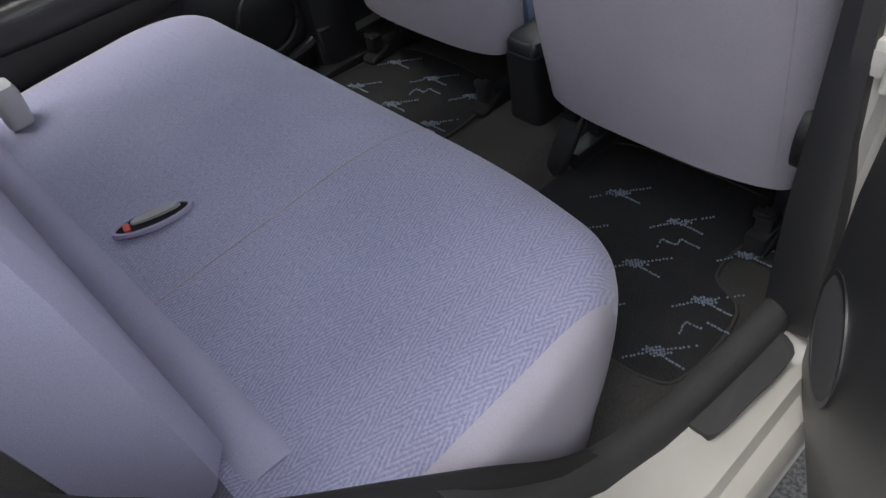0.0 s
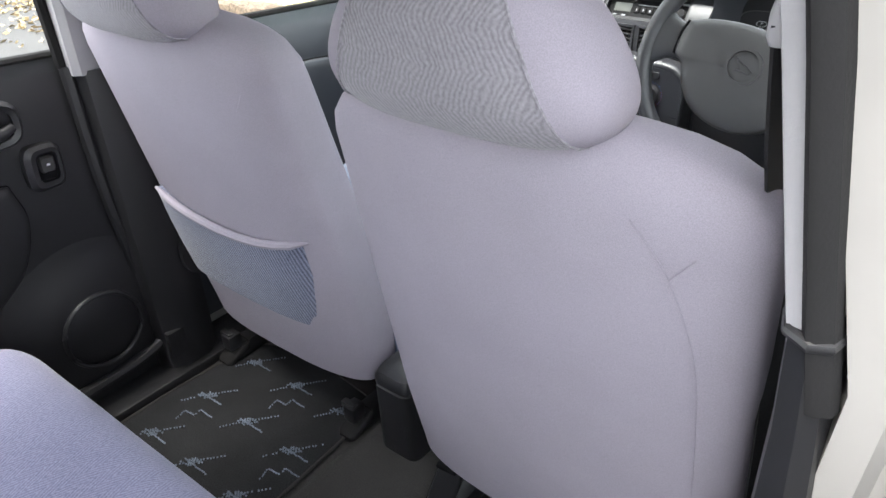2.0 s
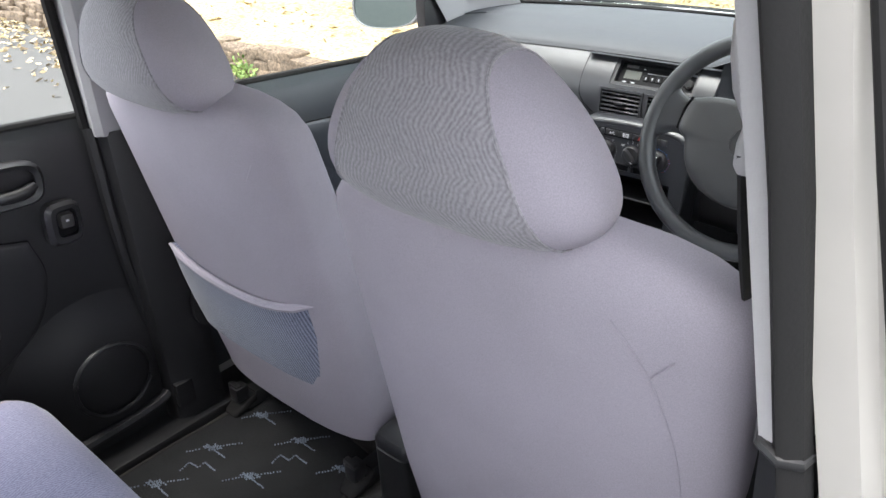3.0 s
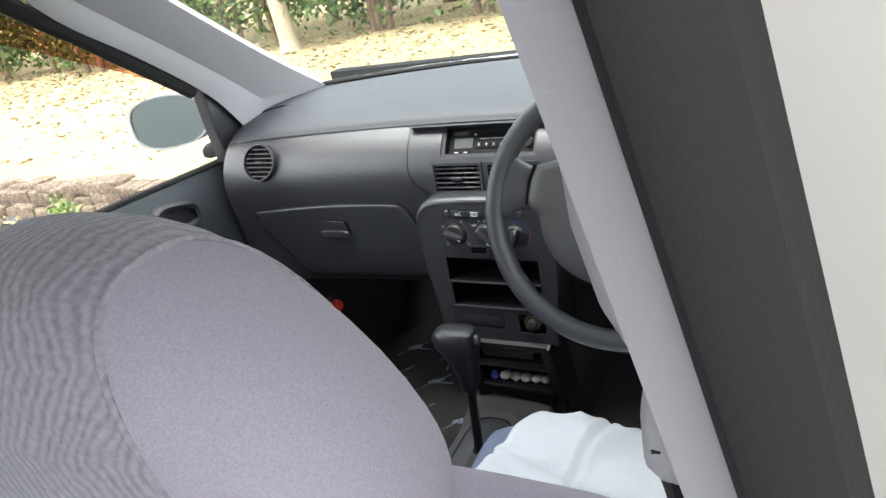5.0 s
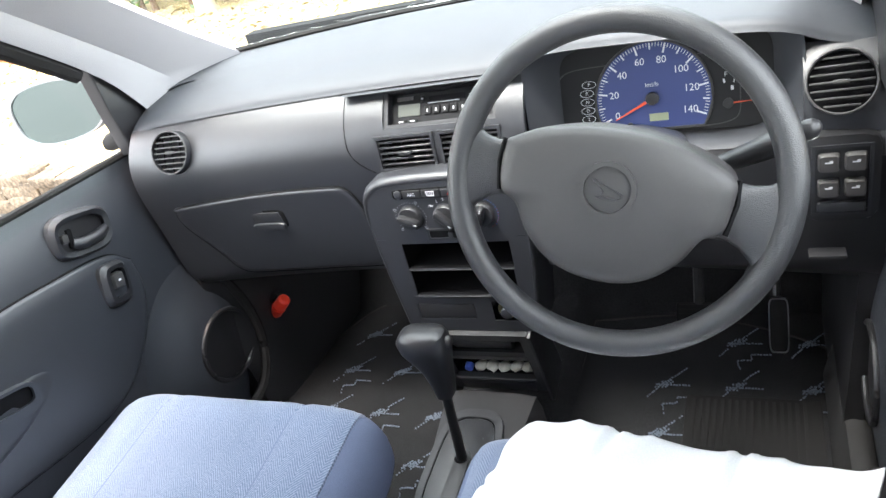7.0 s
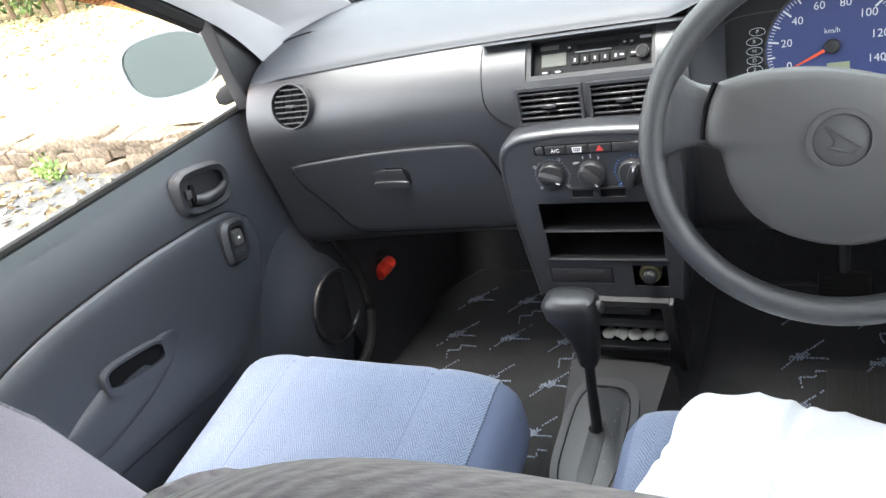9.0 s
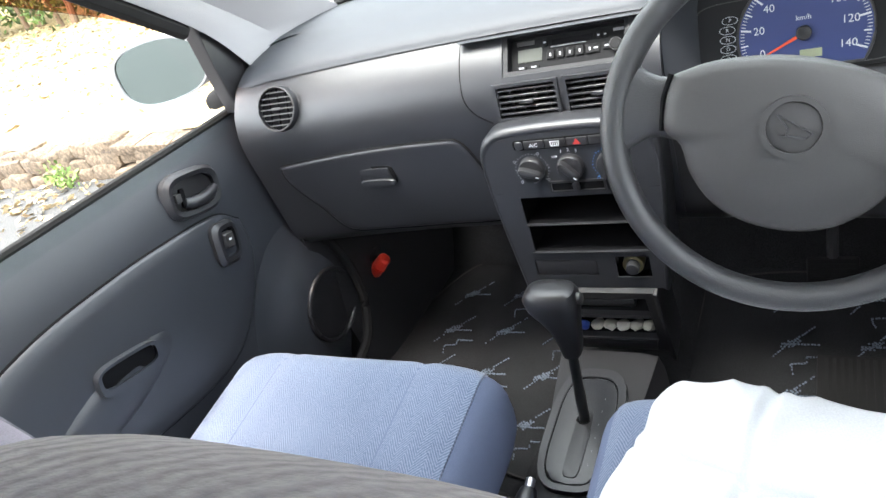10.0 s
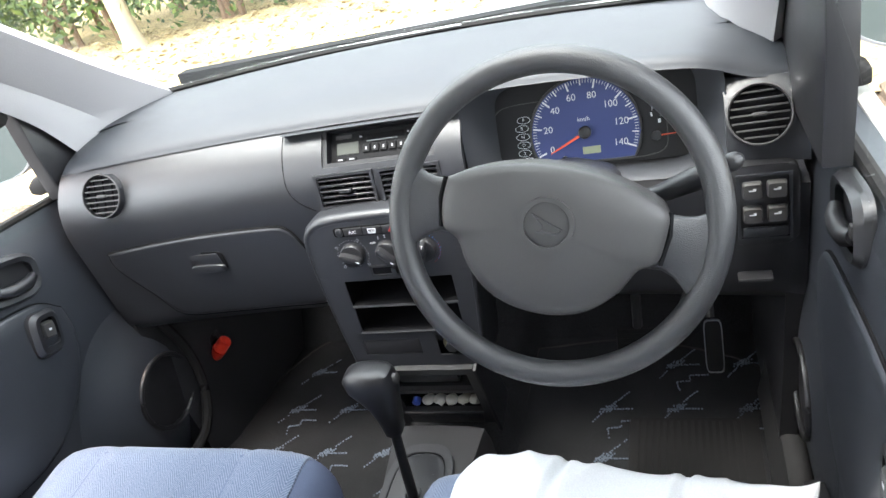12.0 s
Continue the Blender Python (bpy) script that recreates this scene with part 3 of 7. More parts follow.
# ---- front seats ----
def back_section(z, cx, y_back, lean, width, z0, z1, bolster=0.03, skew=0.0, slim=0.035):
    """Ring of a front backrest at height z: half width, rear and front faces."""
    t = (z - z0) / (z1 - z0)
    cx = cx + skew * (t - 0.5)
    yb = y_back - lean * (z - z0)
    thick = 0.125 - slim * t
    w = width * (0.96 + 0.04 * min(1, t * 5))
    if t > 0.86:
        k = (t - 0.86) / 0.14
        w *= max(0.02, (1 - k ** 2.6)) ** 0.42
        thick *= max(0.12, (1 - k ** 3)) ** 0.5
        yb += 0.022 * k ** 2
    if t < 0.06:
        k = 1 - t / 0.06
        thick *= 1 - 0.35 * k * k
        w *= 1 - 0.035 * k * k
    ring = []
    for a, b in super_ring(0, 0, 1, 1, 4.2, 44):
        x = cx + a * w
        y = yb + thick * (0.5 + 0.5 * b)
        if b > 0:  # side bolsters stand forward
            y += bolster * abs(a) ** 3 * (1 - abs(t - 0.5)) * b
        else:
            y += 0.012 * (abs(a) ** 3) - 0.006 * (1 - a * a)
        ring.append((x, y, z))
    return ring


def headrest(seat, cx, cy, cz, lean):
    """A broad pillow: corded middle band, plain side cheeks."""
    def ring(x, s):
        pts = []
        for a, b in super_ring(0, 0, 0.068 * s, 0.085 * s, 2.5, 36):
            z = cz + b * (1.0 if b > 0 else 1.12)
            q = b / 0.085
            pts.append((cx + x * (1 - 0.42 * q), cy + a * (1.0 - 0.15 * q) - lean * b, z))
        return pts

    def size(x):
        u = min(1, abs(x) / 0.138)
        return max(0.0015, 1 - u ** 3.2) ** 0.45

    head = part("headrest", loft([ring(x, size(x)) for x in [-0.092 + 0.184 * k / 16 for k in range(17)]], caps=False), CORD, seat, "headrest with corded cloth on its middle band")
    for sgn in (-1, 1):
        xs = [0.092 + 0.046 * (1 - (1 - k / 12) ** 1.8) for k in range(13)]
        part("side_cheek", loft([ring(sgn * x, size(x)) for x in xs]), VELOUR, head)
        part("piping", tube(ring(sgn * 0.092, size(0.092) * 1.004), 0.0016, 6, close=True), CORD, head)
    for dx in (-0.045, 0.045):
        part("headrest_post", tube([(cx + dx, cy + 0.005, cz - 0.075), (cx + dx, cy + 0.025, cz - 0.15)], 0.006, 8), STEEL, seat)


def front_seat(cx, dy, label, pocket, driver):
    seat = thing("front_seat", label, "car seat", (cx, 0.2 + dy, 0.28), group="front seats")
    z0, z1, width = 0.445 if driver else 0.434, 1.105, 0.243
    skew = 0.0 if driver else -0.04
    bolster = 0.022 if driver else 0.042
    slim = 0.035 if driver else 0.022
    bx, wide = (cx - 0.006, width + 0.006) if driver else (cx, width)
    zs = [z0 + (z1 - z0) * (k / 30) for k in range(31)]
    zs = zs[:-3] + [zs[-3] + (z1 - zs[-3]) * q for q in (0, 0.35, 0.6, 0.8, 0.92, 1.0)]
    part("backrest", loft([back_section(z, bx, -0.052 + dy, 0.185, wide, z0, z1, bolster, skew, slim) for z in zs]), VELOUR, seat)
    # herringbone front insert of the backrest
    rings = []
    for z in [0.56 + 0.50 * k / 24 for k in range(25)]:
        ring = back_section(z, bx, -0.052 + dy, 0.185, wide, z0, z1, bolster, skew, slim)
        up = ring[8:15] if driver else ring[6:17]
        rings.append([(p[0], p[1] + 0.003, p[2]) for p in up] + [(p[0], p[1] - 0.012, p[2]) for p in reversed(up)])
    part("backrest_insert", loft(rings), CLOTH_BACK if driver else CORD, seat, "herringbone cloth facing")
    # seams on the rear face
    def rear_y(x, z):
        u = min(1, abs(x - cx) / width)
        return -0.052 + dy - 0.185 * (z - z0) + 0.012 * u ** 3 - 0.006 * (1 - u * u)

    for sgn in ((1,) if driver else ()):
        pts = [(cx + sgn * x, rear_y(cx + sgn * x, z) + 0.0002, z) for x, z in ((0.206, 0.50), (0.205, 0.62), (0.202, 0.76), (0.194, 0.88), (0.166, 0.975), (0.130, 1.03))]
        part("seam", tube(curve_points(pts, 6), 0.0006, 5), VELOUR, seat)
    pts = [(cx + 0.166, rear_y(cx + 0.166, 0.975) + 0.0006, 0.975), (cx + 0.187, rear_y(cx + 0.187, 1.005) + 0.0005, 1.004)]
    part("seam", tube(curve_points(pts, 6), 0.0006, 5), VELOUR, seat)
    headrest(seat, cx - 0.036 if driver else cx - 0.024, -0.156 + dy, 1.166 if driver else 1.152, 0.10)
    # cushion: long rounded block with raised sides
    fy, by = 0.545 + dy * 0.25, 0.035 + dy
    mx, half = (cx, 0.240) if driver else (cx + 0.010, 0.256)
    lift = 0.0 if driver else 0.018
    rings = []
    for k in range(25):
        t = k / 24
        y = by + (fy - by) * t
        top = 0.555 + 0.05 * t + lift
        low = 0.40
        w = half
        if t > 0.80:
            q = (t - 0.80) / 0.20
            top -= 0.085 * q ** 3.0
            low += 0.02 * q
            w *= 1 - 0.10 * q ** 3
        ring = []
        for a, b in super_ring(0, 0, 1, 1, 3.4, 40):
            z = (top + low) / 2 + b * (top - low) / 2
            if b > 0:
                z += 0.022 * abs(a) ** 2.5 * b
            ring.append((mx + a * w, y, z))
        rings.append(ring)
    part("cushion", loft(rings), VELOUR_SEAT, seat)
    def top_z(u, t):
        """Height of the cushion's top at u across (-1 to 1) and t along."""
        top, low = 0.555 + 0.05 * t + lift, 0.40
        if t > 0.80:
            q = (t - 0.80) / 0.20
            top, low = top - 0.085 * q ** 3.0, low + 0.02 * q
        b_ = (1 - min(0.999, abs(u)) ** 3.4) ** (1 / 3.4)
        return (top + low) / 2 + b_ * (top - low) / 2 + 0.022 * abs(u) ** 2.5 * b_

    rings = []
    for k in range(31):
        t = 0.04 + 0.945 * k / 30
        y = by + (fy - by) * t
        w = half * (1 - (0.10 * ((t - 0.80) / 0.20) ** 3 if t > 0.8 else 0))
        up = []
        for u in [q / 14 - 1 for q in range(29)]:
            a = u * 0.90
            groove = 0.004 * (math.exp(-((abs(a) - 0.52) / 0.03) ** 2))
            up.append((mx + a * w, y, top_z(a, t) + 0.0035 - groove))
        rings.append(up + [(p[0], p[1], p[2] - 0.02) for p in reversed(up)])
    part("cushion_cover", loft(rings), CLOTH, seat, "blue herringbone cloth cover")
    # frame, rails, recliner covers
    for sgn in (-1, 1):
        part("seat_rail", box(cx + sgn * 0.19 - 0.018, cx + sgn * 0.19 + 0.018, -0.02 + dy, 0.45 + dy, 0.285, 0.325, 0.005), PLASTIC_BLACK, seat)
        if driver and sgn < 0:
            # tall tongue-shaped cover over the rail's end
            part("rail_foot", loft([[(cx - 0.19 + dx + a, y + b, z) for a, b in super_ring(0, 0, w, 0.010, 3.0, 20)] for z, y, w, dx in ((0.284, -0.050, 0.012, -0.018), (0.290, -0.050, 0.019, -0.016), (0.31, -0.046, 0.023, -0.013), (0.35, -0.034, 0.025, -0.006), (0.39, -0.018, 0.024, 0.0), (0.42, -0.004, 0.021, 0.004))]), PLASTIC_BLACK, seat)
            part("foot_latch", join(box(cx - 0.203, cx - 0.172, -0.030, 0.0, 0.405, 0.428, 0.005), tube([(cx - 0.205, -0.03, 0.412), (cx - 0.170, -0.03, 0.416)], 0.006, 10)), PLASTIC_MATT, seat)
        else:
            back = 0.045 if driver else 0.0
            part("rail_foot", loft([[(cx + sgn * 0.19 + a, y + dy + back, z + b) for a, b in super_ring(0, 0, w, h, 3.5, 18)] for y, z, w, h in ((-0.062, 0.289, 0.014, 0.006), (-0.055, 0.292, 0.022, 0.008), (-0.035, 0.300, 0.024, 0.011), (0.0, 0.312, 0.022, 0.014))]), RUBBER, seat)
            part("foot_latch", join(box(cx + sgn * 0.19 - 0.015, cx + sgn * 0.19 + 0.015, -0.045 + dy + back, -0.012 + dy + back, 0.315, 0.352, 0.005), box(cx + sgn * 0.19 - 0.024, cx + sgn * 0.19 + 0.010, -0.040 + dy + back, -0.025 + dy + back, 0.340, 0.356, 0.004)), PLASTIC_BLACK, seat)
        part("rail_leg", box(cx + sgn * 0.19 - 0.012, cx + sgn * 0.19 + 0.012, 0.05 + dy, 0.42 + dy, 0.32, 0.42, 0.004), PLASTIC_BLACK, seat)
        if (sgn > 0) != driver:
            continue
        m = Matrix.Translation((cx + sgn * 0.256, -0.038 + dy, 0.560)) @ Euler((0, radians(90 * sgn), 0)).to_matrix().to_4x4()
        part("recliner_cover", loft([[tuple(m @ Vector((u * k, v * k, w))) for u, v in super_ring(0, 0, 0.050, 0.036, 2.4, 28)] for k, w in ((1.0, -0.030), (1.0, 0.006), (0.94, 0.014), (0.75, 0.018), (0.2, 0.019))]), PLASTIC_BLACK, seat, "round black recliner cover")
    if pocket:
        # map pocket: net cloth low on the back with a velour top hem
        def back_y(z):
            return -0.052 + dy - 0.185 * (z - z0)
        rings = []
        for k in range(13):
            u = k / 6 - 1
            x = cx + u * 0.195 + 0.016
            a_ = min(0.97, abs(x - cx + 0.012) / 0.236)
            edge = 0.0625 * (1 - (1 - a_ ** 4.2) ** (1 / 4.2)) + 0.012 * a_ ** 3 - 0.006 * (1 - a_ * a_) - 0.002
            hi = 0.722 + 0.028 * abs(u) ** 2.2
            lo = 0.552
            rings.append([(x, back_y(lo) + edge - 0.003, lo), (x, back_y(0.62) + edge - 0.008, 0.62), (x, back_y(0.68) + edge - 0.010, 0.68), (x, back_y(hi) + edge - 0.009, hi), (x, back_y(hi) + edge + 0.004, hi), (x, back_y(lo) + edge + 0.004, lo)])
        pk = part("map_pocket", loft(rings), NET, seat, "blue netted map pocket on the backrest")
        part("hem", tube([(r[3][0], r[3][1] + 0.001, r[3][2]) for r in rings], [0.003] + [0.0075] * 11 + [0.003], 8), VELOUR, pk)
    return seat


front_seat(0.290, 0.0, "lilac-grey velour driver's seat with corded headrest", False, True)
front_seat(-0.368, 0.062, "lilac-grey velour passenger seat with netted back pocket", True, False)

# ---- white towel on the driver's cushion ----
def cushion_height(x, y):
    t = (y + 0.02) / 0.565
    return 0.555 + 0.05 * t - 0.085 * max(0, (t - 0.8) / 0.2) ** 3 + 0.022 * min(1.1, abs((x - 0.290) / 0.240)) ** 2.5


bm = bmesh.new()
nu, nv = 72, 84
tw = [[None] * (nv + 1) for _ in range(nu + 1)]
for i in range(nu + 1):
    for j in range(nv + 1):
        u, v = i / nu, j / nv
        left = 0.055 + 0.105 * v ** 1.4 + 0.006 * math.sin(v * 11) + 0.003 * math.sin(v * 29)
        right = 0.485 + 0.065 * v + 0.004 * math.sin(v * 13)
        front = 0.545 - 0.098 * u ** 0.7 + 0.004 * math.sin(u * 13) + 0.002 * math.sin(u * 31)
        x, y = left + (right - left) * u, 0.05 + (front - 0.05) * v
        z = cushion_height(x, y) + 0.028 + 0.003 * noise.noise((x * 22, y * 22, 0)) + 0.010 * max(0, noise.noise((x * 6, y * 6, 3)))
        z += 0.010 * (1 - abs(2 * noise.noise((x * 5 + y * 3, y * 4 - x * 3, 7)))) ** 4
        for seam in (min(abs(u - q) for q in (0.30, 0.66)) * (right - left), min(abs(v - q) for q in (0.36, 0.68)) * 0.45):
            z -= 0.0070 * math.exp(-(seam / 0.0035) ** 2) - 0.003 * math.exp(-((seam - 0.012) / 0.006) ** 2)
        z += 0.012 * v * v * (1 - 0.7 * u)
        edge = max(0.0, (v - 0.95) / 0.05, (u - 0.95) / 0.05, (0.04 - u) / 0.04)
        z -= 0.010 * edge ** 2
        tw[i][j] = bm.verts.new((x, y, z))
for i in range(nu):
    for j in range(nv):
        bm.faces.new((tw[i][j], tw[i + 1][j], tw[i + 1][j + 1], tw[i][j + 1]))
res = bmesh.ops.extrude_face_region(bm, geom=bm.faces[:])
for v in (q for q in res["geom"] if isinstance(q, bmesh.types.BMVert)):
    v.co.z -= 0.016
tagged(part("seat_towel", bm, TOWEL, sharp=180), "folded white quilted towel spread over the driver's seat cushion", "towel")

# ---- rear bench ----
bench = thing("rear_bench", "blue-grey herringbone rear bench seat with velour sides", "car seat", (XC, -0.6, 0.30))


def bench_section(x):
    """Side profile of the bench cushion at x, as a ring in y and z, shrinking at the rounded ends."""
    half = 0.565 if x > XC else 0.565
    u = (x - XC) / half
    edge = 0.76 if x > XC else 0.80
    k = max(0.0, (abs(u) - edge) / (1 - edge))
    r = max(0.0, 1 - k ** 2.7) ** 0.42
    front = -0.455 + 0.085 * (1 - (1 - r) * 1.0)
    pts = [(-0.90, 0.36), (-0.90, 0.575), (-0.84, 0.588), (-0.70, 0.601), (-0.58, 0.609), (-0.50, 0.614), (-0.425, 0.608), (-0.372, 0.586), (-0.345, 0.538), (-0.352, 0.46), (-0.388, 0.38), (-0.42, 0.32), (-0.60, 0.31), (-0.85, 0.33)]
    out = []
    for y, z in pts:
        deep = 0.36 if x > XC else 0.72
        yy = -0.65 + (y + 0.65) * (deep + (1 - deep) * r) if y > -0.65 else y
        zz = 0.31 + (z - 0.31) * (0.72 + 0.28 * r)
        zz += 0.004 * noise.noise((x * 5, y * 5, 1.0)) if z > 0.5 else 0
        yy -= 0.30 * max(0.0, x - 0.14) ** 2 * max(0.0, (y + 0.65) / 0.28)
        out.append((x, yy, zz))
    return out


def dense(ring, n=3):
    return [tuple(p) for p in curve_points(ring + [ring[0]], n)[:-1]]


xs_mid = [XC - 0.500 + 1.039 * (1 - (1 - k / 56) ** 1.3) for k in range(57)]
part("bench_cushion", loft([dense(bench_section(x)) for x in xs_mid], caps=False), BENCH, bench)
for sgn in (-1, 1):
    xs = [XC + sgn * ((0.539 + 0.026 * (1 - (1 - k / 12) ** 1.8)) if sgn > 0 else (0.500 + 0.065 * (1 - (1 - k / 12) ** 1.8))) for k in range(13)]
    part("bench_end", loft([dense(bench_section(x)) for x in xs]), VELOUR, bench, "plain velour end of the bench")
for xs in (0.112,):
    line = [p for p in dense(bench_section(xs)) if p[2] > 0.57 and p[1] > -0.84]
    line.sort(key=lambda p: p[1])
    part("bench_seam", tube([(p[0], p[1], p[2] + 0.0008) for p in line], 0.0012, 5), VELOUR, bench, "pale stitched seam")
# plain roll along the back of the cushion, and the backrest with its straight lower edge
rings = []
for k in range(41):
    x = XC - 0.48 + (0.398 - XC + 0.48) * k / 40
    q = max(0.05, 1 - abs(2 * k / 40 - 1) ** 16) ** 0.5
    w = 0.003 * noise.noise((x * 6, 0.0, 4.0))
    rings.append(dense([(x, y + w, 0.588 + (z - 0.588) * q) for y, z in ((-0.815, 0.586), (-0.825, 0.598), (-0.838, 0.605), (-0.853, 0.603), (-0.872, 0.592), (-0.89, 0.57), (-0.86, 0.555), (-0.83, 0.57))]))
part("bench_roll", loft(rings), VELOUR_BLUE, bench, "plain velour roll along the back of the cushion")
rings = []
for k in range(33):
    x = XC - 0.47 + (0.388 - XC + 0.47) * k / 32
    e = min(x - XC + 0.47, 0.388 - x)
    q = 0.06 * max(0.0, 1 - e / 0.03) ** 2
    prof = [(-0.97, 0.590), (-0.90, 0.598), (-0.878, 0.605), (-0.870, 0.612), (-0.8675, 0.619), (-0.868, 0.630), (-0.871, 0.66), (-0.876, 0.70), (-0.888, 0.80), (-0.908, 0.92), (-0.945, 1.05), (-0.985, 1.10), (-1.04, 1.09), (-1.05, 1.0), (-1.0, 0.8)]
    rings.append([(x, y + (-0.96 - y) * q * 4, z) for _, y, z in dense([(x, y, z) for y, z in prof])])
part("bench_backrest", loft(rings), VELOUR_BLUE, bench, "plain blue-grey velour rear backrest")
# belt buckle sunk in a slot of the cushion
mb = Matrix.Translation((-0.020, -0.748, 0.6035)) @ Euler((radians(-2), 0, radians(76))).to_matrix().to_4x4()
# flat near-black plate paints the shade inside the slit
part("buckle_slot", plate(super_ring(0, 0, 0.050, 0.0185, 1.9, 32), 0.006, mb, 0.001), PLASTIC_MATT, bench, "near-black plate standing for the shaded slit in the seat cloth")
part("slot_rim", frame_ring(super_ring(0, 0, 0.055, 0.0225, 1.9, 32), super_ring(0, 0, 0.0495, 0.018, 1.9, 32), -0.004, 0.0020, mb), VELOUR_BLUE, bench)
bk = thing("rear_belt_buckle", "grey seat belt buckle with red button sunk in the bench", "belt buckle", (-0.02, -0.75, 0.60))
part("buckle_body", plate(super_ring(0.006, 0.006, 0.034, 0.0080, 2.6, 24), 0.02, mb @ Matrix.Translation((0, 0, 0.004)), 0.003), PLASTIC_GREY, bk)
part("release_button", plate(super_ring(-0.034, -0.001, 0.0045, 0.0095, 4, 20), 0.02, mb @ Matrix.Translation((0, 0, 0.0035)), 0.0015), RED_DIM, bk, "red release button")
# pale belt tongue stowed at the far end of the bench
tg = thing("rear_belt_tongue", "pale grey belt tongue with black strap beside the bench", "belt tongue", (-0.437, -0.77, 0.60))
part("tongue_cap", loft([[(-0.437 + a, -0.775 + b, z) for a, b in super_ring(0, 0, 0.030 * s, 0.022 * s, 3.5, 20)] for z, s in ((0.60, 0.9), (0.625, 1.0), (0.655, 1.0), (0.668, 0.8))]), TRIM_GREY, tg)
part("strap", box(-0.462, -0.412, -0.842, -0.836, 0.60, 0.70, 0.002), BELT, tg)

# ---- right B pillar, sill and belt ----
def sweep_sections(sections, name, mat, parent=None, label=""):
    rings = []
    for (za, ra), (zb, rb) in zip(sections, sections[1:]):
        for k in range(6):
            t = k / 6
            rings.append([(a[0] + (b[0] - a[0]) * t, a[1] + (b[1] - a[1]) * t, za + (zb - za) * t) for a, b in zip(ra, rb)])
    rings.append([(p[0], p[1], sections[-1][0]) for p in sections[-1][1]])
    return part(name, loft(rings), mat, parent, label)


def shear(points, dx, dy):
    return [(p[0] + dx, p[1] + dy) for p in points]


bp = thing("b_pillar_right", "right door pillar with pale lining, black seal and silver jamb", "door pillar", (0.60, -0.14, 0.30), kind="structure")
trim_low = [(0.572, -0.02), (0.560, -0.05), (0.5555, -0.10), (0.5525, -0.174), (0.557, -0.187), (0.574, -0.190), (0.588, -0.175), (0.590, -0.03)]
sweep_sections([(0.935, shear(trim_low, 0.014, 0.0)), (1.19, shear(trim_low, -0.037, -0.010)), (1.325, shear(trim_low, -0.063, -0.024)), (1.46, shear(trim_low, -0.092, -0.038))], "pillar_lining", TRIM_GREY, bp, "pale grey plastic lining")
seal_low = [(0.570, -0.182), (0.573, -0.196), (0.578, -0.205), (0.584, -0.205), (0.595, -0.198), (0.598, -0.186), (0.582, -0.172)]
sweep_sections([(0.935, shear(seal_low, 0.008, 0.006)), (1.19, shear(seal_low, -0.037, -0.010)), (1.325, shear(seal_low, -0.063, -0.024)), (1.46, shear(seal_low, -0.092, -0.038))], "door_seal", RUBBER, bp, "black rubber door seal")
jamb_low = [(0.584, -0.160), (0.590, -0.186), (0.618, -0.186), (0.628, -0.176), (0.640, -0.176), (0.652, -0.168), (0.668, -0.162), (0.690, -0.10), (0.690, -0.02), (0.590, -0.02)]
sweep_sections([(0.30, shear(jamb_low, -0.01, 0.02)), (0.60, shear(jamb_low, 0.0, 0.01)), (0.955, shear(jamb_low, 0.018, 0.0)), (1.19, shear(jamb_low, -0.037, -0.010)), (1.325, shear(jamb_low, -0.063, -0.024)), (1.46, shear(jamb_low, -0.092, -0.038))], "painted_jamb", PAINT_JAMB, bp, "silver painted door jamb")
low = [(0.582, 0.10), (0.562, 0.0), (0.556, -0.10), (0.557, -0.165), (0.563, -0.190), (0.580, -0.201), (0.592, -0.196), (0.598, -0.17), (0.605, 0.10)]


def foot(points, dx, dy, wide):
    """The lining's section shifted, with its outer edge drawn outwards by wide."""
    return [(p[0] + dx + (wide if p[0] > 0.59 else wide * 0.55 if p[0] > 0.575 and p[1] < 0 else 0.0), p[1] + dy) for p in points]


sweep_sections([(0.33, foot(low, 0.006, 0.030, 0.040)), (0.42, foot(low, 0.004, 0.020, 0.040)), (0.55, foot(low, 0.003, 0.010, 0.035)), (0.68, foot(low, 0.004, 0.006, 0.022)), (0.80, foot(low, 0.004, 0.004, 0.012)), (0.90, foot(low, 0.003, 0.003, 0.004)), (0.990, shear(low, -0.002, 0.0)), (1.0, shear(low, -0.003, 0.0))], "lower_lining", PLASTIC_BLACK, bp, "black plastic lower pillar lining")
part("lining_lip", tube([(p[0] - 0.0025, p[1] - 0.001, 0.996) for p in low[1:8]], 0.005, 8), PLASTIC_BLACK, bp)
part("trim_screw", disc(0.009, 0.006, 16, Matrix.Translation((0.5565, -0.10, 0.93)) @ Euler((0, radians(-90), 0)).to_matrix().to_4x4(), 0.003), PLASTIC_BLACK, bp)
part("hinge", join(box(0.606, 0.634, -0.190, -0.165, 0.758, 0.800, 0.006), tube([(0.632, -0.193, 0.750), (0.632, -0.193, 0.808)], 0.007, 10), disc(0.010, 0.01, 6, face_frame((0.614, -0.191, 0.780)))), PAINT_JAMB, bp, "painted steel door hinge with bolt")

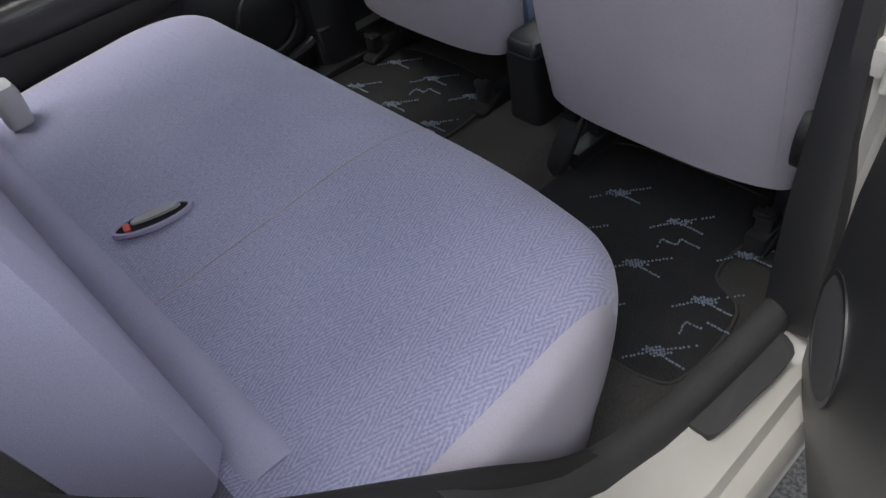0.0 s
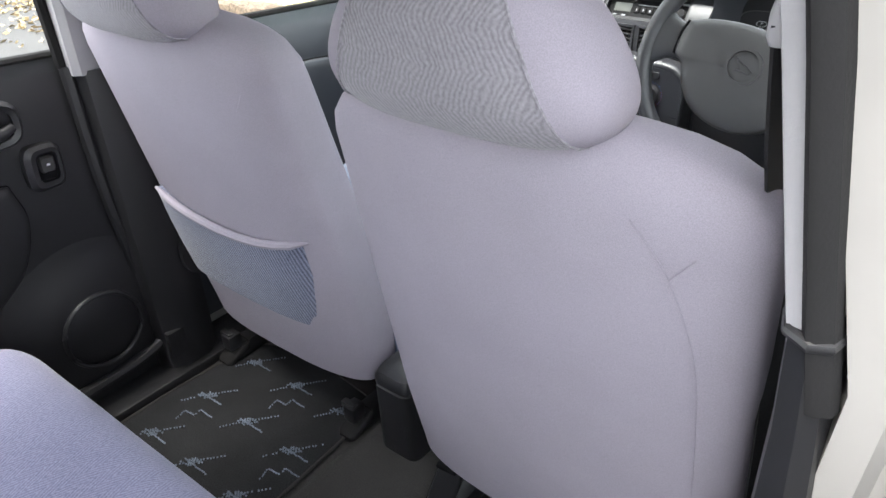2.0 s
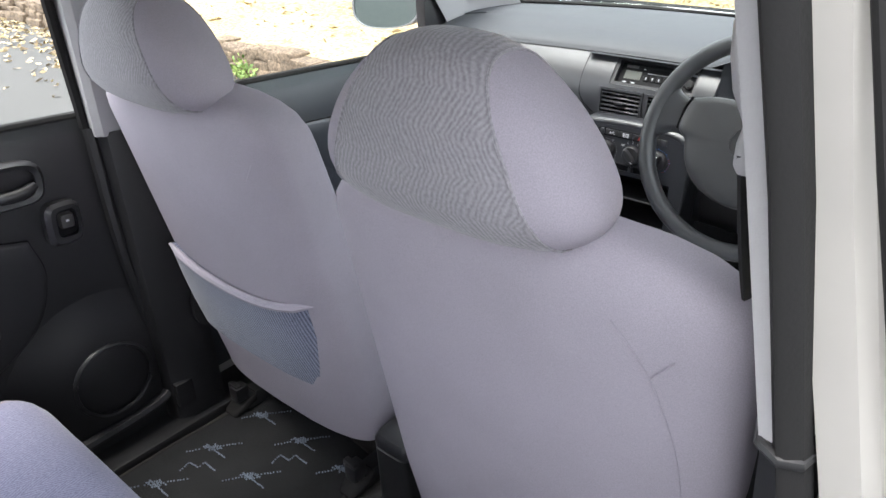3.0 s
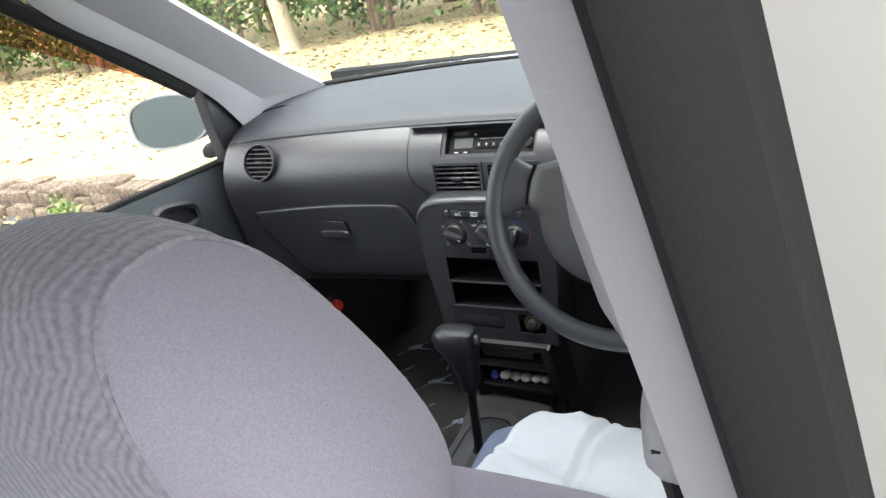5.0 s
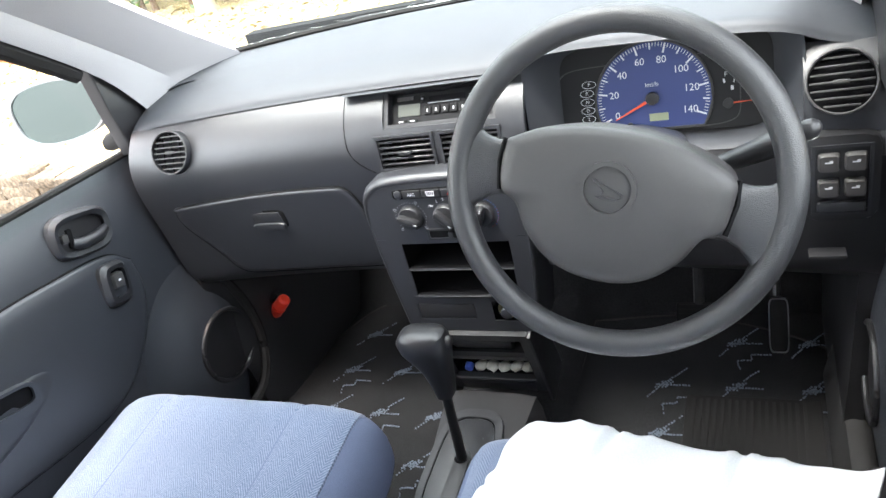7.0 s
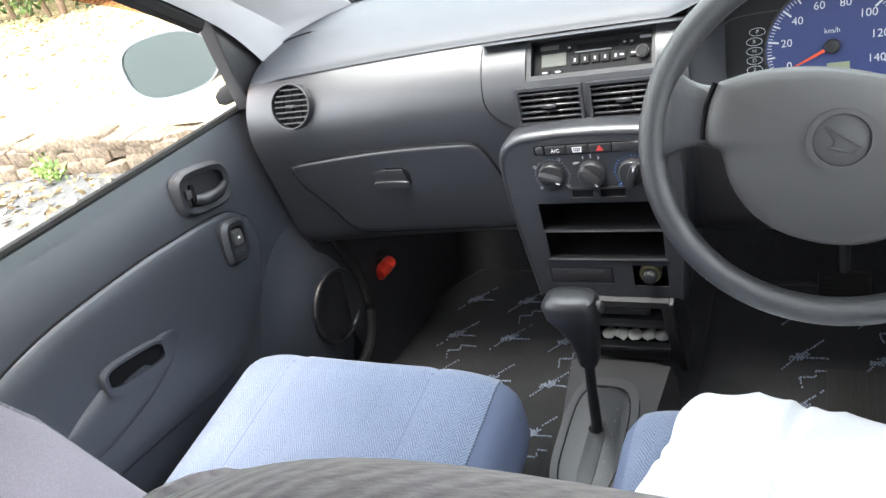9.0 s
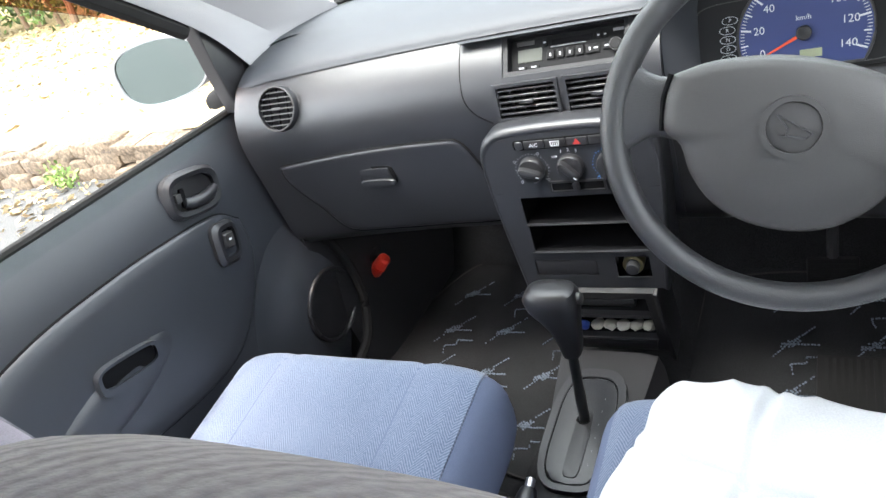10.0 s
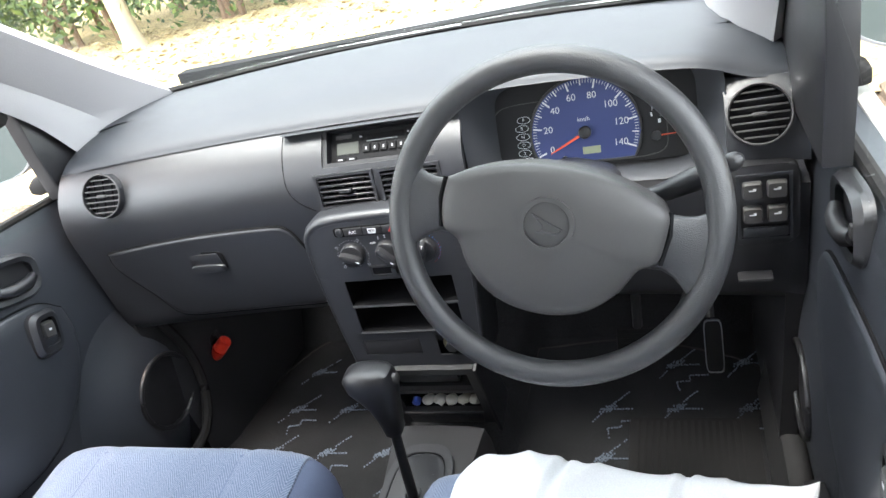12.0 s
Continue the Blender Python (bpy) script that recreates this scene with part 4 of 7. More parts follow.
part("edge_seal", tube([(0.672, -0.176, 0.45), (0.680, -0.180, 0.955), (0.624, -0.192, 1.10), (0.594, -0.200, 1.213), (0.566, -0.209, 1.328), (0.535, -0.222, 1.46)], 0.0052, 8), RUBBER, bp)
sweep_sections([(0.95, [(0.675, -0.150), (0.690, -0.155), (0.72, -0.12), (0.72, -0.05), (0.69, -0.05)]), (1.15, [(0.648, -0.164), (0.662, -0.168), (0.692, -0.13), (0.692, -0.06), (0.662, -0.06)]), (1.335, [(0.616, -0.186), (0.630, -0.190), (0.660, -0.15), (0.660, -0.08), (0.630, -0.08)]), (1.46, [(0.576, -0.198), (0.590, -0.20), (0.62, -0.16), (0.62, -0.09), (0.59, -0.09)])], "front_door_edge", PAINT, bp, "silver rear edge of the closed front door")

belt = thing("driver_seat_belt", "black seat belt hanging from a pale shoulder anchor", "seat belt", (0.51, -0.15, 0.9))
pod = []
for z, s, dx in ((1.310, 0.08, 0.002), (1.3085, 0.25, 0.001), (1.305, 0.45, 0.0), (1.298, 0.7, -0.002), (1.282, 0.95, -0.003), (1.262, 1.0, -0.001), (1.240, 0.95, 0.003), (1.222, 0.80, 0.009), (1.210, 0.55, 0.014)):
    pod.append([(0.5045 + dx + a, -0.163 + b, z) for a, b in super_ring(0, 0, 0.0150 * s, 0.023 * s, 2.4, 22)])
part("anchor_cover", loft(pod), TRIM_GREY, belt)
part("anchor_loop", loft([[(0.5130 + a, -0.165 + b, z) for a, b in super_ring(0, 0, 0.0100 * s, 0.021 * s, 3.2, 20)] for z, s in ((1.230, 0.7), (1.220, 0.8), (1.208, 1.0), (1.194, 1.0), (1.188, 0.8))]), TRIM_GREY, belt)
bpts = [(0.513, -0.163, 1.202), (0.513, -0.115, 1.10), (0.518, -0.070, 1.0), (0.533, -0.04, 0.85), (0.548, -0.03, 0.60), (0.550, -0.03, 0.36)]
rings = []
for p in curve_points(bpts, 6):
    rings.append([(p.x - 0.0052, p.y - 0.023, p.z), (p.x - 0.0028, p.y - 0.023, p.z), (p.x + 0.0052, p.y + 0.023, p.z), (p.x + 0.0028, p.y + 0.023, p.z)])
part("webbing", loft(rings), BELT, belt)

# sill: black scuff trim inside, painted step outside
sill = thing("sill_right", "black scuff trim over the silver painted door sill", "door sill", (0.62, -0.3, 0.2), kind="structure")
rings = []
for p in [Vector((1.0, 0.548, 0.372))] + curve_points([(0.10, 0.548, 0.372), (-0.05, 0.556, 0.373), (-0.13, 0.566, 0.374), (-0.22, 0.566, 0.374), (-0.35, 0.558, 0.375), (-0.44, 0.549, 0.382), (-0.52, 0.541, 0.402), (-0.60, 0.535, 0.447), (-0.68, 0.531, 0.522), (-0.76, 0.528, 0.607)], 5):
    y, xin, zt = p
    rings.append([(xin - 0.015, y, zt - 0.09), (xin, y, zt - 0.016), (xin + 0.004, y, zt - 0.005), (xin + 0.013, y, zt), (xin + 0.028, y, zt - 0.002), (xin + 0.038, y, zt - 0.009), (xin + 0.043, y, zt - 0.022), (xin + 0.044, y, zt - 0.06), (xin + 0.03, y, zt - 0.10)])
part("scuff_trim", loft(rings), SCUFF, sill)
tab = [(p.x, p.y) for p in curve_points([(0.585, -0.402, 0), (0.618, -0.399, 0), (0.630, -0.386, 0), (0.636, -0.32, 0), (0.642, -0.235, 0), (0.640, -0.205, 0), (0.626, -0.190, 0), (0.590, -0.188, 0)], 4)]
part("scuff_tab", plate(tab, 0.020, Matrix.Translation((0, 0, 0.3455)) @ Matrix.Translation((0.6, 0, 0)) @ Euler((0, radians(10), 0)).to_matrix().to_4x4() @ Matrix.Translation((-0.6, 0, 0)), 0.004), SCUFF, sill)
rings = []
for y, dx, dz in ((1.1, 0.0, 0.0), (0.0, 0.0, 0.0), (-0.25, 0.0, 0.0), (-0.45, 0.0, 0.005), (-0.56, -0.015, 0.04), (-0.66, -0.04, 0.12), (-0.74, -0.05, 0.22)):
    rings.append([(0.590 + dx, y, 0.335 + dz), (0.615 + dx, y, 0.330 + dz), (0.635 + dx, y, 0.312 + dz), (0.660 + dx, y, 0.306 + dz), (0.668 + dx, y, 0.285 + dz), (0.690 + dx, y, 0.275 + dz), (0.700 + dx, y, 0.255 + dz), (0.700 + dx, y, 0.17 + dz), (0.56 + dx, y, 0.17 + dz), (0.56 + dx, y, 0.30 + dz)])
part("painted_step", loft(rings), PAINT_JAMB, sill)

# rear wheel arch edge, C pillar and tail close the shell
arch = thing("rear_quarter_right", "black wheel-arch lining and silver rear quarter of the car", "car body", (0.55, -1.2, 0.3), kind="structure")
apts = [(0.560, -0.50, 0.368), (0.549, -0.60, 0.432), (0.538, -0.70, 0.535), (0.522, -0.80, 0.625), (0.515, -0.880, 0.705), (0.513, -0.940, 0.79), (0.52, -1.005, 0.92), (0.50, -1.16, 1.30), (0.45, -1.2, 1.44)]
part("arch_seal", tube(curve_points(apts, 6), 0.016, 10), RUBBER, arch)
part("inner_quarter", loft([[(0.49, -0.72, 0.30), (0.49, -0.84, 0.58), (0.49, -0.91, 0.70), (0.49, -0.97, 0.79), (0.49, -1.03, 0.93), (0.46, -1.12, 1.2), (0.43, -1.18, 1.44), (0.43, -1.75, 1.44), (0.49, -1.75, 0.28)], [(0.54, -0.74, 0.30), (0.54, -0.86, 0.58), (0.54, -0.93, 0.70), (0.54, -0.99, 0.79), (0.54, -1.05, 0.93), (0.50, -1.14, 1.2), (0.48, -1.20, 1.46), (0.48, -1.75, 1.46), (0.54, -1.75, 0.28)]]), PLASTIC_DOOR, arch)
part("outer_quarter", loft([[(0.545, -0.92, 0.16), (0.545, -1.06, 1.0), (0.49, -1.22, 1.46), (0.49, -1.75, 1.46), (0.545, -1.75, 0.16)], [(0.66, -1.0, 0.16), (0.66, -1.10, 1.0), (0.52, -1.24, 1.47), (0.52, -1.75, 1.47), (0.66, -1.75, 0.16)]]), PAINT, arch)
tail = tagged(part("tailgate", box(-0.70, 0.66, -1.80, -1.75, 0.2, 1.0, 0.02), PLASTIC_DOOR), "closed tailgate lining behind the rear bench", "tailgate", kind="structure")
# unseen pane, added with a dark tint to dim light from behind
rear_glass = part("rear_dimming_pane", box(-0.60, 0.52, -1.785, -1.779, 0.99, 1.46), LIGHT_CUT_GLASS, tail, "unseen rear window pane, tinted dark to hold back light from behind")
rear_glass.visible_shadow = True

# ---- doors ----
def belt_z(y):
    return 0.984 - 0.055 * (y + 0.1)


def door_panel(name, side, y0, y1, label, thick=0.05, bulge=0.018, rows=18, cols=30, mat=None):
    """Inner door lining: a moulded sheet with a belt ledge and a swelling lower half. side: -1 left, 1 right."""
    door = thing(name, label, "car door", (-0.70 if side < 0 else mirrored(-0.70), (y0 + y1) / 2, 0.33), kind="structure")

    def X(d):
        x = -0.672 + d
        return x if side < 0 else mirrored(x)

    def depth(y, t):
        """Distance that the lining stands into the cabin; t: 0 at the floor, 1 at the belt."""
        d = bulge * math.sin(math.pi * min(1, t * 1.05)) ** 0.8
        d += 0.020 * max(0, (t - 0.90) / 0.10) ** 1.5 * -0.6
        d -= 0.012 * max(0, 0.15 - t) / 0.15
        return d

    bm = bmesh.new()
    inner, outer = [], []
    for i in range(cols + 1):
        y = y0 + (y1 - y0) * i / cols
        zb = belt_z(y)
        inner.append([bm.verts.new((X(depth(y, j / rows)), y, 0.33 + (zb - 0.33) * j / rows)) for j in range(rows + 1)])
        outer.append([bm.verts.new((X(-thick), y, 0.33 + (zb - 0.33) * j / rows)) for j in range(rows + 1)])
    for i in range(cols):
        for j in range(rows):
            bm.faces.new((inner[i][j], inner[i + 1][j], inner[i + 1][j + 1], inner[i][j + 1]))
            bm.faces.new((outer[i][j], outer[i][j + 1], outer[i + 1][j + 1], outer[i + 1][j]))
        for j in (0, rows):
            bm.faces.new((inner[i][j], inner[i + 1][j], outer[i + 1][j], outer[i][j]))
    for i in (0, cols):
        for j in range(rows):
            bm.faces.new((inner[i][j], inner[i][j + 1], outer[i][j + 1], outer[i][j]))
    part("door_lining", bm, mat or PLASTIC_DOOR, door)
    part("door_skin", box(*sorted((X(-thick - 0.004), X(-thick - 0.03))), y0, y1, 0.22, 0.93, 0.008), PAINT, door)
    part("belt_seal", tube([(X(-0.018), y0 + (y1 - y0) * k / 10, belt_z(y0 + (y1 - y0) * k / 10) + 0.004) for k in range(11)], 0.008, 8), RUBBER, door, "black rubber window seal")
    return door, X, depth


def on_door(X, depth, y, z, out=0.0, side=-1, spin=0.0):
    """Frame on the lining: u forward along the car, v up, w into the cabin."""
    t = (z - 0.33) / (belt_z(y) - 0.33)
    x = X(depth(y, t) + out)
    if side < 0:
        rot = Matrix(((0, 0, 1), (1, 0, 0), (0, 1, 0)))
    else:
        rot = Matrix(((0, 0, -1), (1, 0, 0), (0, 1, 0)))
    return Matrix.Translation((x, y, z)) @ rot.to_4x4() @ Euler((0, 0, radians(spin))).to_matrix().to_4x4()


def door_fittings(door, X, depth, side, hy, hz, sy, sz, spin, mat=None):
    """Inner handle in its deep cup and the window switch in a slanting pod."""
    mat = mat or PLASTIC
    m = on_door(X, depth, hy, hz, 0.003, side, spin)
    part("handle_cup", plate(super_ring(0, 0, 0.050, 0.029, 3.4, 28), 0.01, m, 0.003), PLASTIC_BLACK, door)
    outer, mid, inner = super_ring(0, 0, 0.064, 0.042, 3.4, 40), super_ring(0, 0, 0.058, 0.036, 3.4, 40), super_ring(0, 0, 0.049, 0.028, 3.4, 40)
    rings = [[tuple(m @ Vector((u, v, w))) for u, v in o] for o, w in ((outer, -0.008), (outer, 0.003), (mid, 0.011), (inner, 0.008), (inner, -0.006))]
    part("cup_frame", loft(rings, caps=False), mat, door)
    lever = part("door_handle", tube([m @ Vector(p) for p in ((-0.024, -0.012, 0.004), (-0.012, -0.016, 0.009), (0.010, -0.015, 0.012), (0.030, -0.011, 0.012), (0.046, -0.004, 0.008))], [0.009, 0.011, 0.011, 0.010, 0.008], 12), mat, door, "black plastic inner door handle")
    part("lever_root", box(-0.030, -0.020, -0.020, 0.014, -0.002, 0.006, 0.003, 2, m), PLASTIC_MATT, lever)
    part("lock_tab", box(-0.046, -0.033, -0.008, 0.008, 0.0, 0.011, 0.003, 2, m), PLASTIC_COVER, lever)
    m = on_door(X, depth, sy, sz, 0.014, side, spin)
    o0, o1, o2 = super_ring(0, 0, 0.033, 0.041, 4.0, 32), super_ring(0.002, 0, 0.026, 0.035, 4.0, 32), super_ring(0.004, 0.001, 0.019, 0.026, 4.5, 32)
    rings = [[tuple(m @ Vector((u, v, w - 0.10 * u))) for u, v in o] for o, w in ((o0, -0.020), (o0, 0.0), (o1, 0.007), (o2, 0.006), (o2, -0.006))]
    part("switch_bezel", loft(rings, caps=False), mat, door)
    m2 = m @ Matrix.Translation((0.004, 0.001, 0.0))
    part("switch_well", plate(super_ring(0, 0, 0.0195, 0.0265, 4.5, 20), 0.004, m2 @ Matrix.Translation((0, 0, -0.004))), PLASTIC_MATT, door)
    sw = part("window_switch", loft([[tuple(m2 @ Vector((u * k, 0.004 + v * k, w))) for u, v in super_ring(0, 0, 0.013, 0.015, 5, 20)] for k, w in ((1.0, -0.004), (1.0, 0.003), (0.8, 0.007), (0.3, 0.007))]), PLASTIC_COVER, door)
    part("switch_mark", box(-0.003, 0.003, 0.003, 0.007, 0.0071, 0.0075, 0, 1, m2), WHITE_INK, sw)


# passenger front door
fd, FX, FD = door_panel("door_1", -1, -0.03, 0.93, "closed passenger door with charcoal plastic lining", bulge=0.022)
door_fittings(fd, FX, FD, -1, 0.636, 0.872, 0.634, 0.764, -14)


def strip_on_door(X, depth, pts, r, flat=1.0, out=0.0):
    return tube([(X(depth(y, (z - 0.33) / (belt_z(y) - 0.33)) + out), y, z) for y, z in [(p.x, p.y) for p in curve_points([(a, b, 0) for a, b in pts], 6)]], r, 6)


def pad_on_door(X, depth, outline, out=0.012, inset=0.94):
    """A raised area of the lining with a rolled edge; outline in y, z."""
    o = [(p.x, p.y) for p in curve_points([(a, b, 0) for a, b in outline + outline[:1]], 6)[:-1]]
    cy, cz = sum(p[0] for p in o) / len(o), sum(p[1] for p in o) / len(o)
    def at(y, z, d):
        return (X(depth(y, (z - 0.33) / (belt_z(y) - 0.33)) + d), y, z)
    rings = [[at(y, z, -0.004) for y, z in o], [at(y, z, out * 0.55) for y, z in o]]
    for s, d in ((0.985, 0.85), (0.96, 1.0), (0.8, 1.08), (0.6, 1.12), (0.35, 1.15), (0.12, 1.16)):
        rings.append([at(cy + (y - cy) * s, cz + (z - cz) * s, out * d) for y, z in o])
    return loft(rings)


armrest_outline = [(0.694, 0.777), (0.690, 0.723), (0.655, 0.660), (0.595, 0.603), (0.523, 0.573), (0.428, 0.575), (0.277, 0.60), (0.10, 0.62), (0.03, 0.68), (0.05, 0.77), (0.146, 0.832), (0.266, 0.852), (0.423, 0.846), (0.524, 0.835), (0.647, 0.814)]
pad = part("armrest_panel", pad_on_door(FX, FD, armrest_outline, 0.009), PLASTIC_DOOR, fd, "raised lower lining with pull pocket")
part("panel_groove", strip_on_door(FX, FD, armrest_outline + armrest_outline[:1], 0.003, out=0.001), PLASTIC_MATT, fd)
# pull pocket
ridge = []
for k in range(15):
    t = k / 14
    y = 0.12 + 0.36 * t
    s = math.sin(math.pi * min(1, t * 1.0)) ** 0.6 if 0 < t < 1 else 0.02
    ridge.append([(FX(FD(y, 0.6) + 0.002 + a * 0.016 * s), y, 0.715 + 0.035 * t - 0.035 + b * 0.045 * s) for a, b in super_ring(0.0, 0, 1, 1, 2.4, 20)])
part("pull_ridge", loft(ridge), PLASTIC_DOOR, pad)
mp = on_door(FX, FD, 0.347, 0.731, 0.021, -1, -14)
# no real hollow: a near-black plate paints the pocket's shade
part("pull_slot", plate(super_ring(0, 0, 0.053, 0.0165, 4, 28), 0.02, mp @ Matrix.Translation((0, 0, -0.004)), 0.001), PLASTIC_MATT, pad, "near-black plate standing for the shaded hollow of the pull pocket")
part("pull_rim", frame_ring(super_ring(0.003, -0.005, 0.062, 0.026, 3.6, 36), super_ring(0, 0, 0.0525, 0.016, 4, 36), -0.024, 0.002, mp), PLASTIC_DOOR, pad)
# speaker grille in its pod
def door_speaker(door, X, depth, y, z, r, side, out, mat=None):
    mat = mat or PLASTIC_DOOR
    m = on_door(X, depth, y, z, out, side)
    spk = part("speaker_pod", loft([[(m @ Vector((u * s, v * s, w)))[:] for u, v in circle2(r, 36)] for s, w in ((3.0, -out - 0.008), (2.7, -out * 0.97), (2.4, -out * 0.86), (2.1, -out * 0.68), (1.8, -out * 0.45), (1.5, -out * 0.22), (1.22, -out * 0.05), (1.06, 0.0), (1.02, -0.003))]), mat, door)
    part("speaker_grille", plate(circle2(r, 36), 0.006, m @ Matrix.Translation((0, 0, -0.001)), 0.004), PLASTIC_BLACK, spk, "round black speaker grille")
    part("speaker_rim", tube([m @ Vector((u, v, 0.003)) for u, v in circle2(r * 1.035, 48)], 0.0050, 8, close=True), PLASTIC_BLACK, spk)


door_speaker(fd, FX, FD, 0.778, 0.503, 0.074, -1, 0.042)
part("edge_seal", tube(curve_points([(-0.612, 0.835, 0.66), (-0.598, 0.862, 0.54), (-0.592, 0.850, 0.44), (-0.592, 0.800, 0.37), (-0.60, 0.70, 0.345)], 6), 0.011, 8), RUBBER, fd, "black rubber door edge seal")
mirror_tri = plate([(0.93, 0.935), (0.812, 0.940), (0.804, 1.03), (0.800, 1.115), (0.815, 1.125), (0.845, 1.10), (0.92, 1.0)], 0.03, Matrix(((0, 0, 1, -0.648), (1, 0, 0, 0), (0, 1, 0, 0), (0, 0, 0, 1))), 0.004)
part("mirror_sail", mirror_tri, PLASTIC_BLACK, fd, "black triangular mirror cover")
part("window_frame", tube(curve_points([(-0.655, 0.78, 1.11), (-0.648, 0.66, 1.195), (-0.625, 0.50, 1.30), (-0.575, 0.30, 1.395), (-0.565, -0.02, 1.42)], 6), 0.016, 8), RUBBER, fd)
pane = part("pane", loft([[(-0.668, y, belt_z(y) - 0.02) for y in (-0.02, 0.3, 0.6, 0.79)], [(-0.665, y, z) for y, z in ((-0.02, 1.05), (0.3, 1.05), (0.6, 1.05), (0.76, 1.05))], [(-0.640, y, z) for y, z in ((-0.02, 1.2), (0.3, 1.2), (0.55, 1.2), (0.66, 1.19))], [(-0.58, y, z) for y, z in ((-0.02, 1.41), (0.15, 1.40), (0.28, 1.39), (0.36, 1.36))]], close=False, caps=False), GLASS, fd)
pane.visible_shadow = False
visor = loft([[(-0.672 - o, y, z) for y, z in ((0.80, 1.125), (0.68, 1.205), (0.52, 1.30), (0.34, 1.385), (0.0, 1.42))] for o in (0.0, 0.003)] + [[(-0.69 - o, y, z) for y, z in ((0.795, 1.112), (0.67, 1.180), (0.50, 1.262), (0.32, 1.345), (0.0, 1.37))] for o in (0.003, 0.0)], close=False, caps=False)
tagged(part("rain_visor", visor, AMBER), "smoked brown plastic rain visor over the door window", "rain visor")

# rear passenger-side door
rd, RX, RD = door_panel("door_2", -1, -0.98, -0.075, "closed rear door with black plastic lining", bulge=0.010, mat=PLASTIC_BLACK)
door_fittings(rd, RX, RD, -1, -0.262, 0.905, -0.190, 0.815, -4, mat=PLASTIC_BLACK)
rear_outline = [(-0.255, 0.80), (-0.245, 0.72), (-0.30, 0.62), (-0.45, 0.56), (-0.80, 0.55), (-0.90, 0.62), (-0.90, 0.76), (-0.75, 0.82), (-0.45, 0.84)]
part("armrest_panel", pad_on_door(RX, RD, rear_outline, 0.010), PLASTIC_BLACK, rd)
part("panel_groove", strip_on_door(RX, RD, rear_outline + rear_outline[:1], 0.0025, out=0.001), PLASTIC_MATT, rd)
part("armrest", loft([[(RX(0.014 + a * 0.030 * s), -0.34 - 0.50 * t, 0.66 + b * 0.045 * s) for a, b in super_ring(0, 0, 1, 1, 2.6, 18)] for t, s in ((0, 0.1), (0.05, 0.7), (0.15, 1), (0.5, 1), (0.9, 0.9), (1, 0.1))]), PLASTIC_BLACK, rd)
door_speaker(rd, RX, RD, -0.188, 0.466, 0.076, -1, 0.026, PLASTIC_BLACK)
part("edge_bead", tube(curve_points([(RX(0.012), -0.10, 0.97), (RX(0.018), -0.10, 0.75), (RX(0.022), -0.085, 0.55), (RX(0.03), -0.08, 0.42), (RX(0.034), -0.12, 0.36), (RX(0.03), -0.45, 0.345), (RX(0.03), -0.9, 0.345)], 6), 0.013, 8), PLASTIC_BLACK, rd)
pane = part("pane", loft([[(-0.668, y, belt_z(y) - 0.02) for y in (-0.95, -0.5, -0.10)], [(-0.66, y, 1.1) for y in (-0.95, -0.5, -0.115)], [(-0.58, y, 1.41) for y in (-0.9, -0.5, -0.15)]], close=False, caps=False), GLASS, rd)
pane.visible_shadow = False
part("window_frame", join(tube([(-0.662, -0.105, 0.97), (-0.645, -0.118, 1.15), (-0.58, -0.15, 1.42)], 0.010, 8), tube([(-0.575, -0.15, 1.42), (-0.575, -0.9, 1.42), (-0.66, -1.05, 1.0)], 0.016, 8)), RUBBER, rd)

# left B pillar
lbp = thing("b_pillar_left", "left door pillar with pale upper and black lower lining", "door pillar", (-0.65, -0.05, 0.3), kind="structure")
sec = [(-0.640, -0.100), (-0.628, -0.09), (-0.622, -0.04), (-0.628, 0.0), (-0.64, 0.012), (-0.665, 0.01), (-0.67, -0.10)]
sweep_sections([(0.955, sec), (1.15, shear(sec, 0.025, -0.010)), (1.30, shear(sec, 0.055, -0.022)), (1.45, shear(sec, 0.095, -0.035))], "upper_lining", TRIM_GREY, lbp, "pale grey upper pillar lining")
sec = [(-0.650, -0.095), (-0.628, -0.085), (-0.612, -0.05), (-0.612, 0.0), (-0.628, 0.03), (-0.66, 0.035), (-0.68, -0.09)]
sweep_sections([(0.30, shear(sec, 0.01, 0.0)), (0.62, shear(sec, 0.006, 0.0)), (0.962, sec)], "lower_lining", PLASTIC_BLACK, lbp, "black lower pillar lining")
part("lining_clip", box(-0.618, -0.602, -0.085, -0.045, 0.34, 0.40, 0.004), PLASTIC_BLACK, lbp)
lsill = tagged(part("sill_left", box(-0.70, -0.585, -1.0, 1.1, 0.20, 0.302, 0.012), PLASTIC_BLACK), "black plastic inner sill trim", "door sill", kind="structure")

# right front door, closed
dd, DX, DDp = door_panel("door_3", 1, 0.0, 0.93, "closed driver's door with charcoal plastic lining", bulge=0.006)
door_fittings(dd, DX, DDp, 1, 0.56, 0.91, 0.30, 0.80, -8, mat=PLASTIC_BLACK)
part("armrest_panel", pad_on_door(DX, DDp, armrest_outline, 0.008), PLASTIC_DOOR, dd)
part("panel_groove", strip_on_door(DX, DDp, armrest_outline + armrest_outline[:1], 0.0025, out=0.001), PLASTIC_MATT, dd)
part("map_bin", box(0.555, 0.59, 0.15, 0.62, 0.36, 0.47, 0.015), PLASTIC_BLACK, dd)
door_speaker(dd, DX, DDp, 0.752, 0.512, 0.070, 1, 0.014)
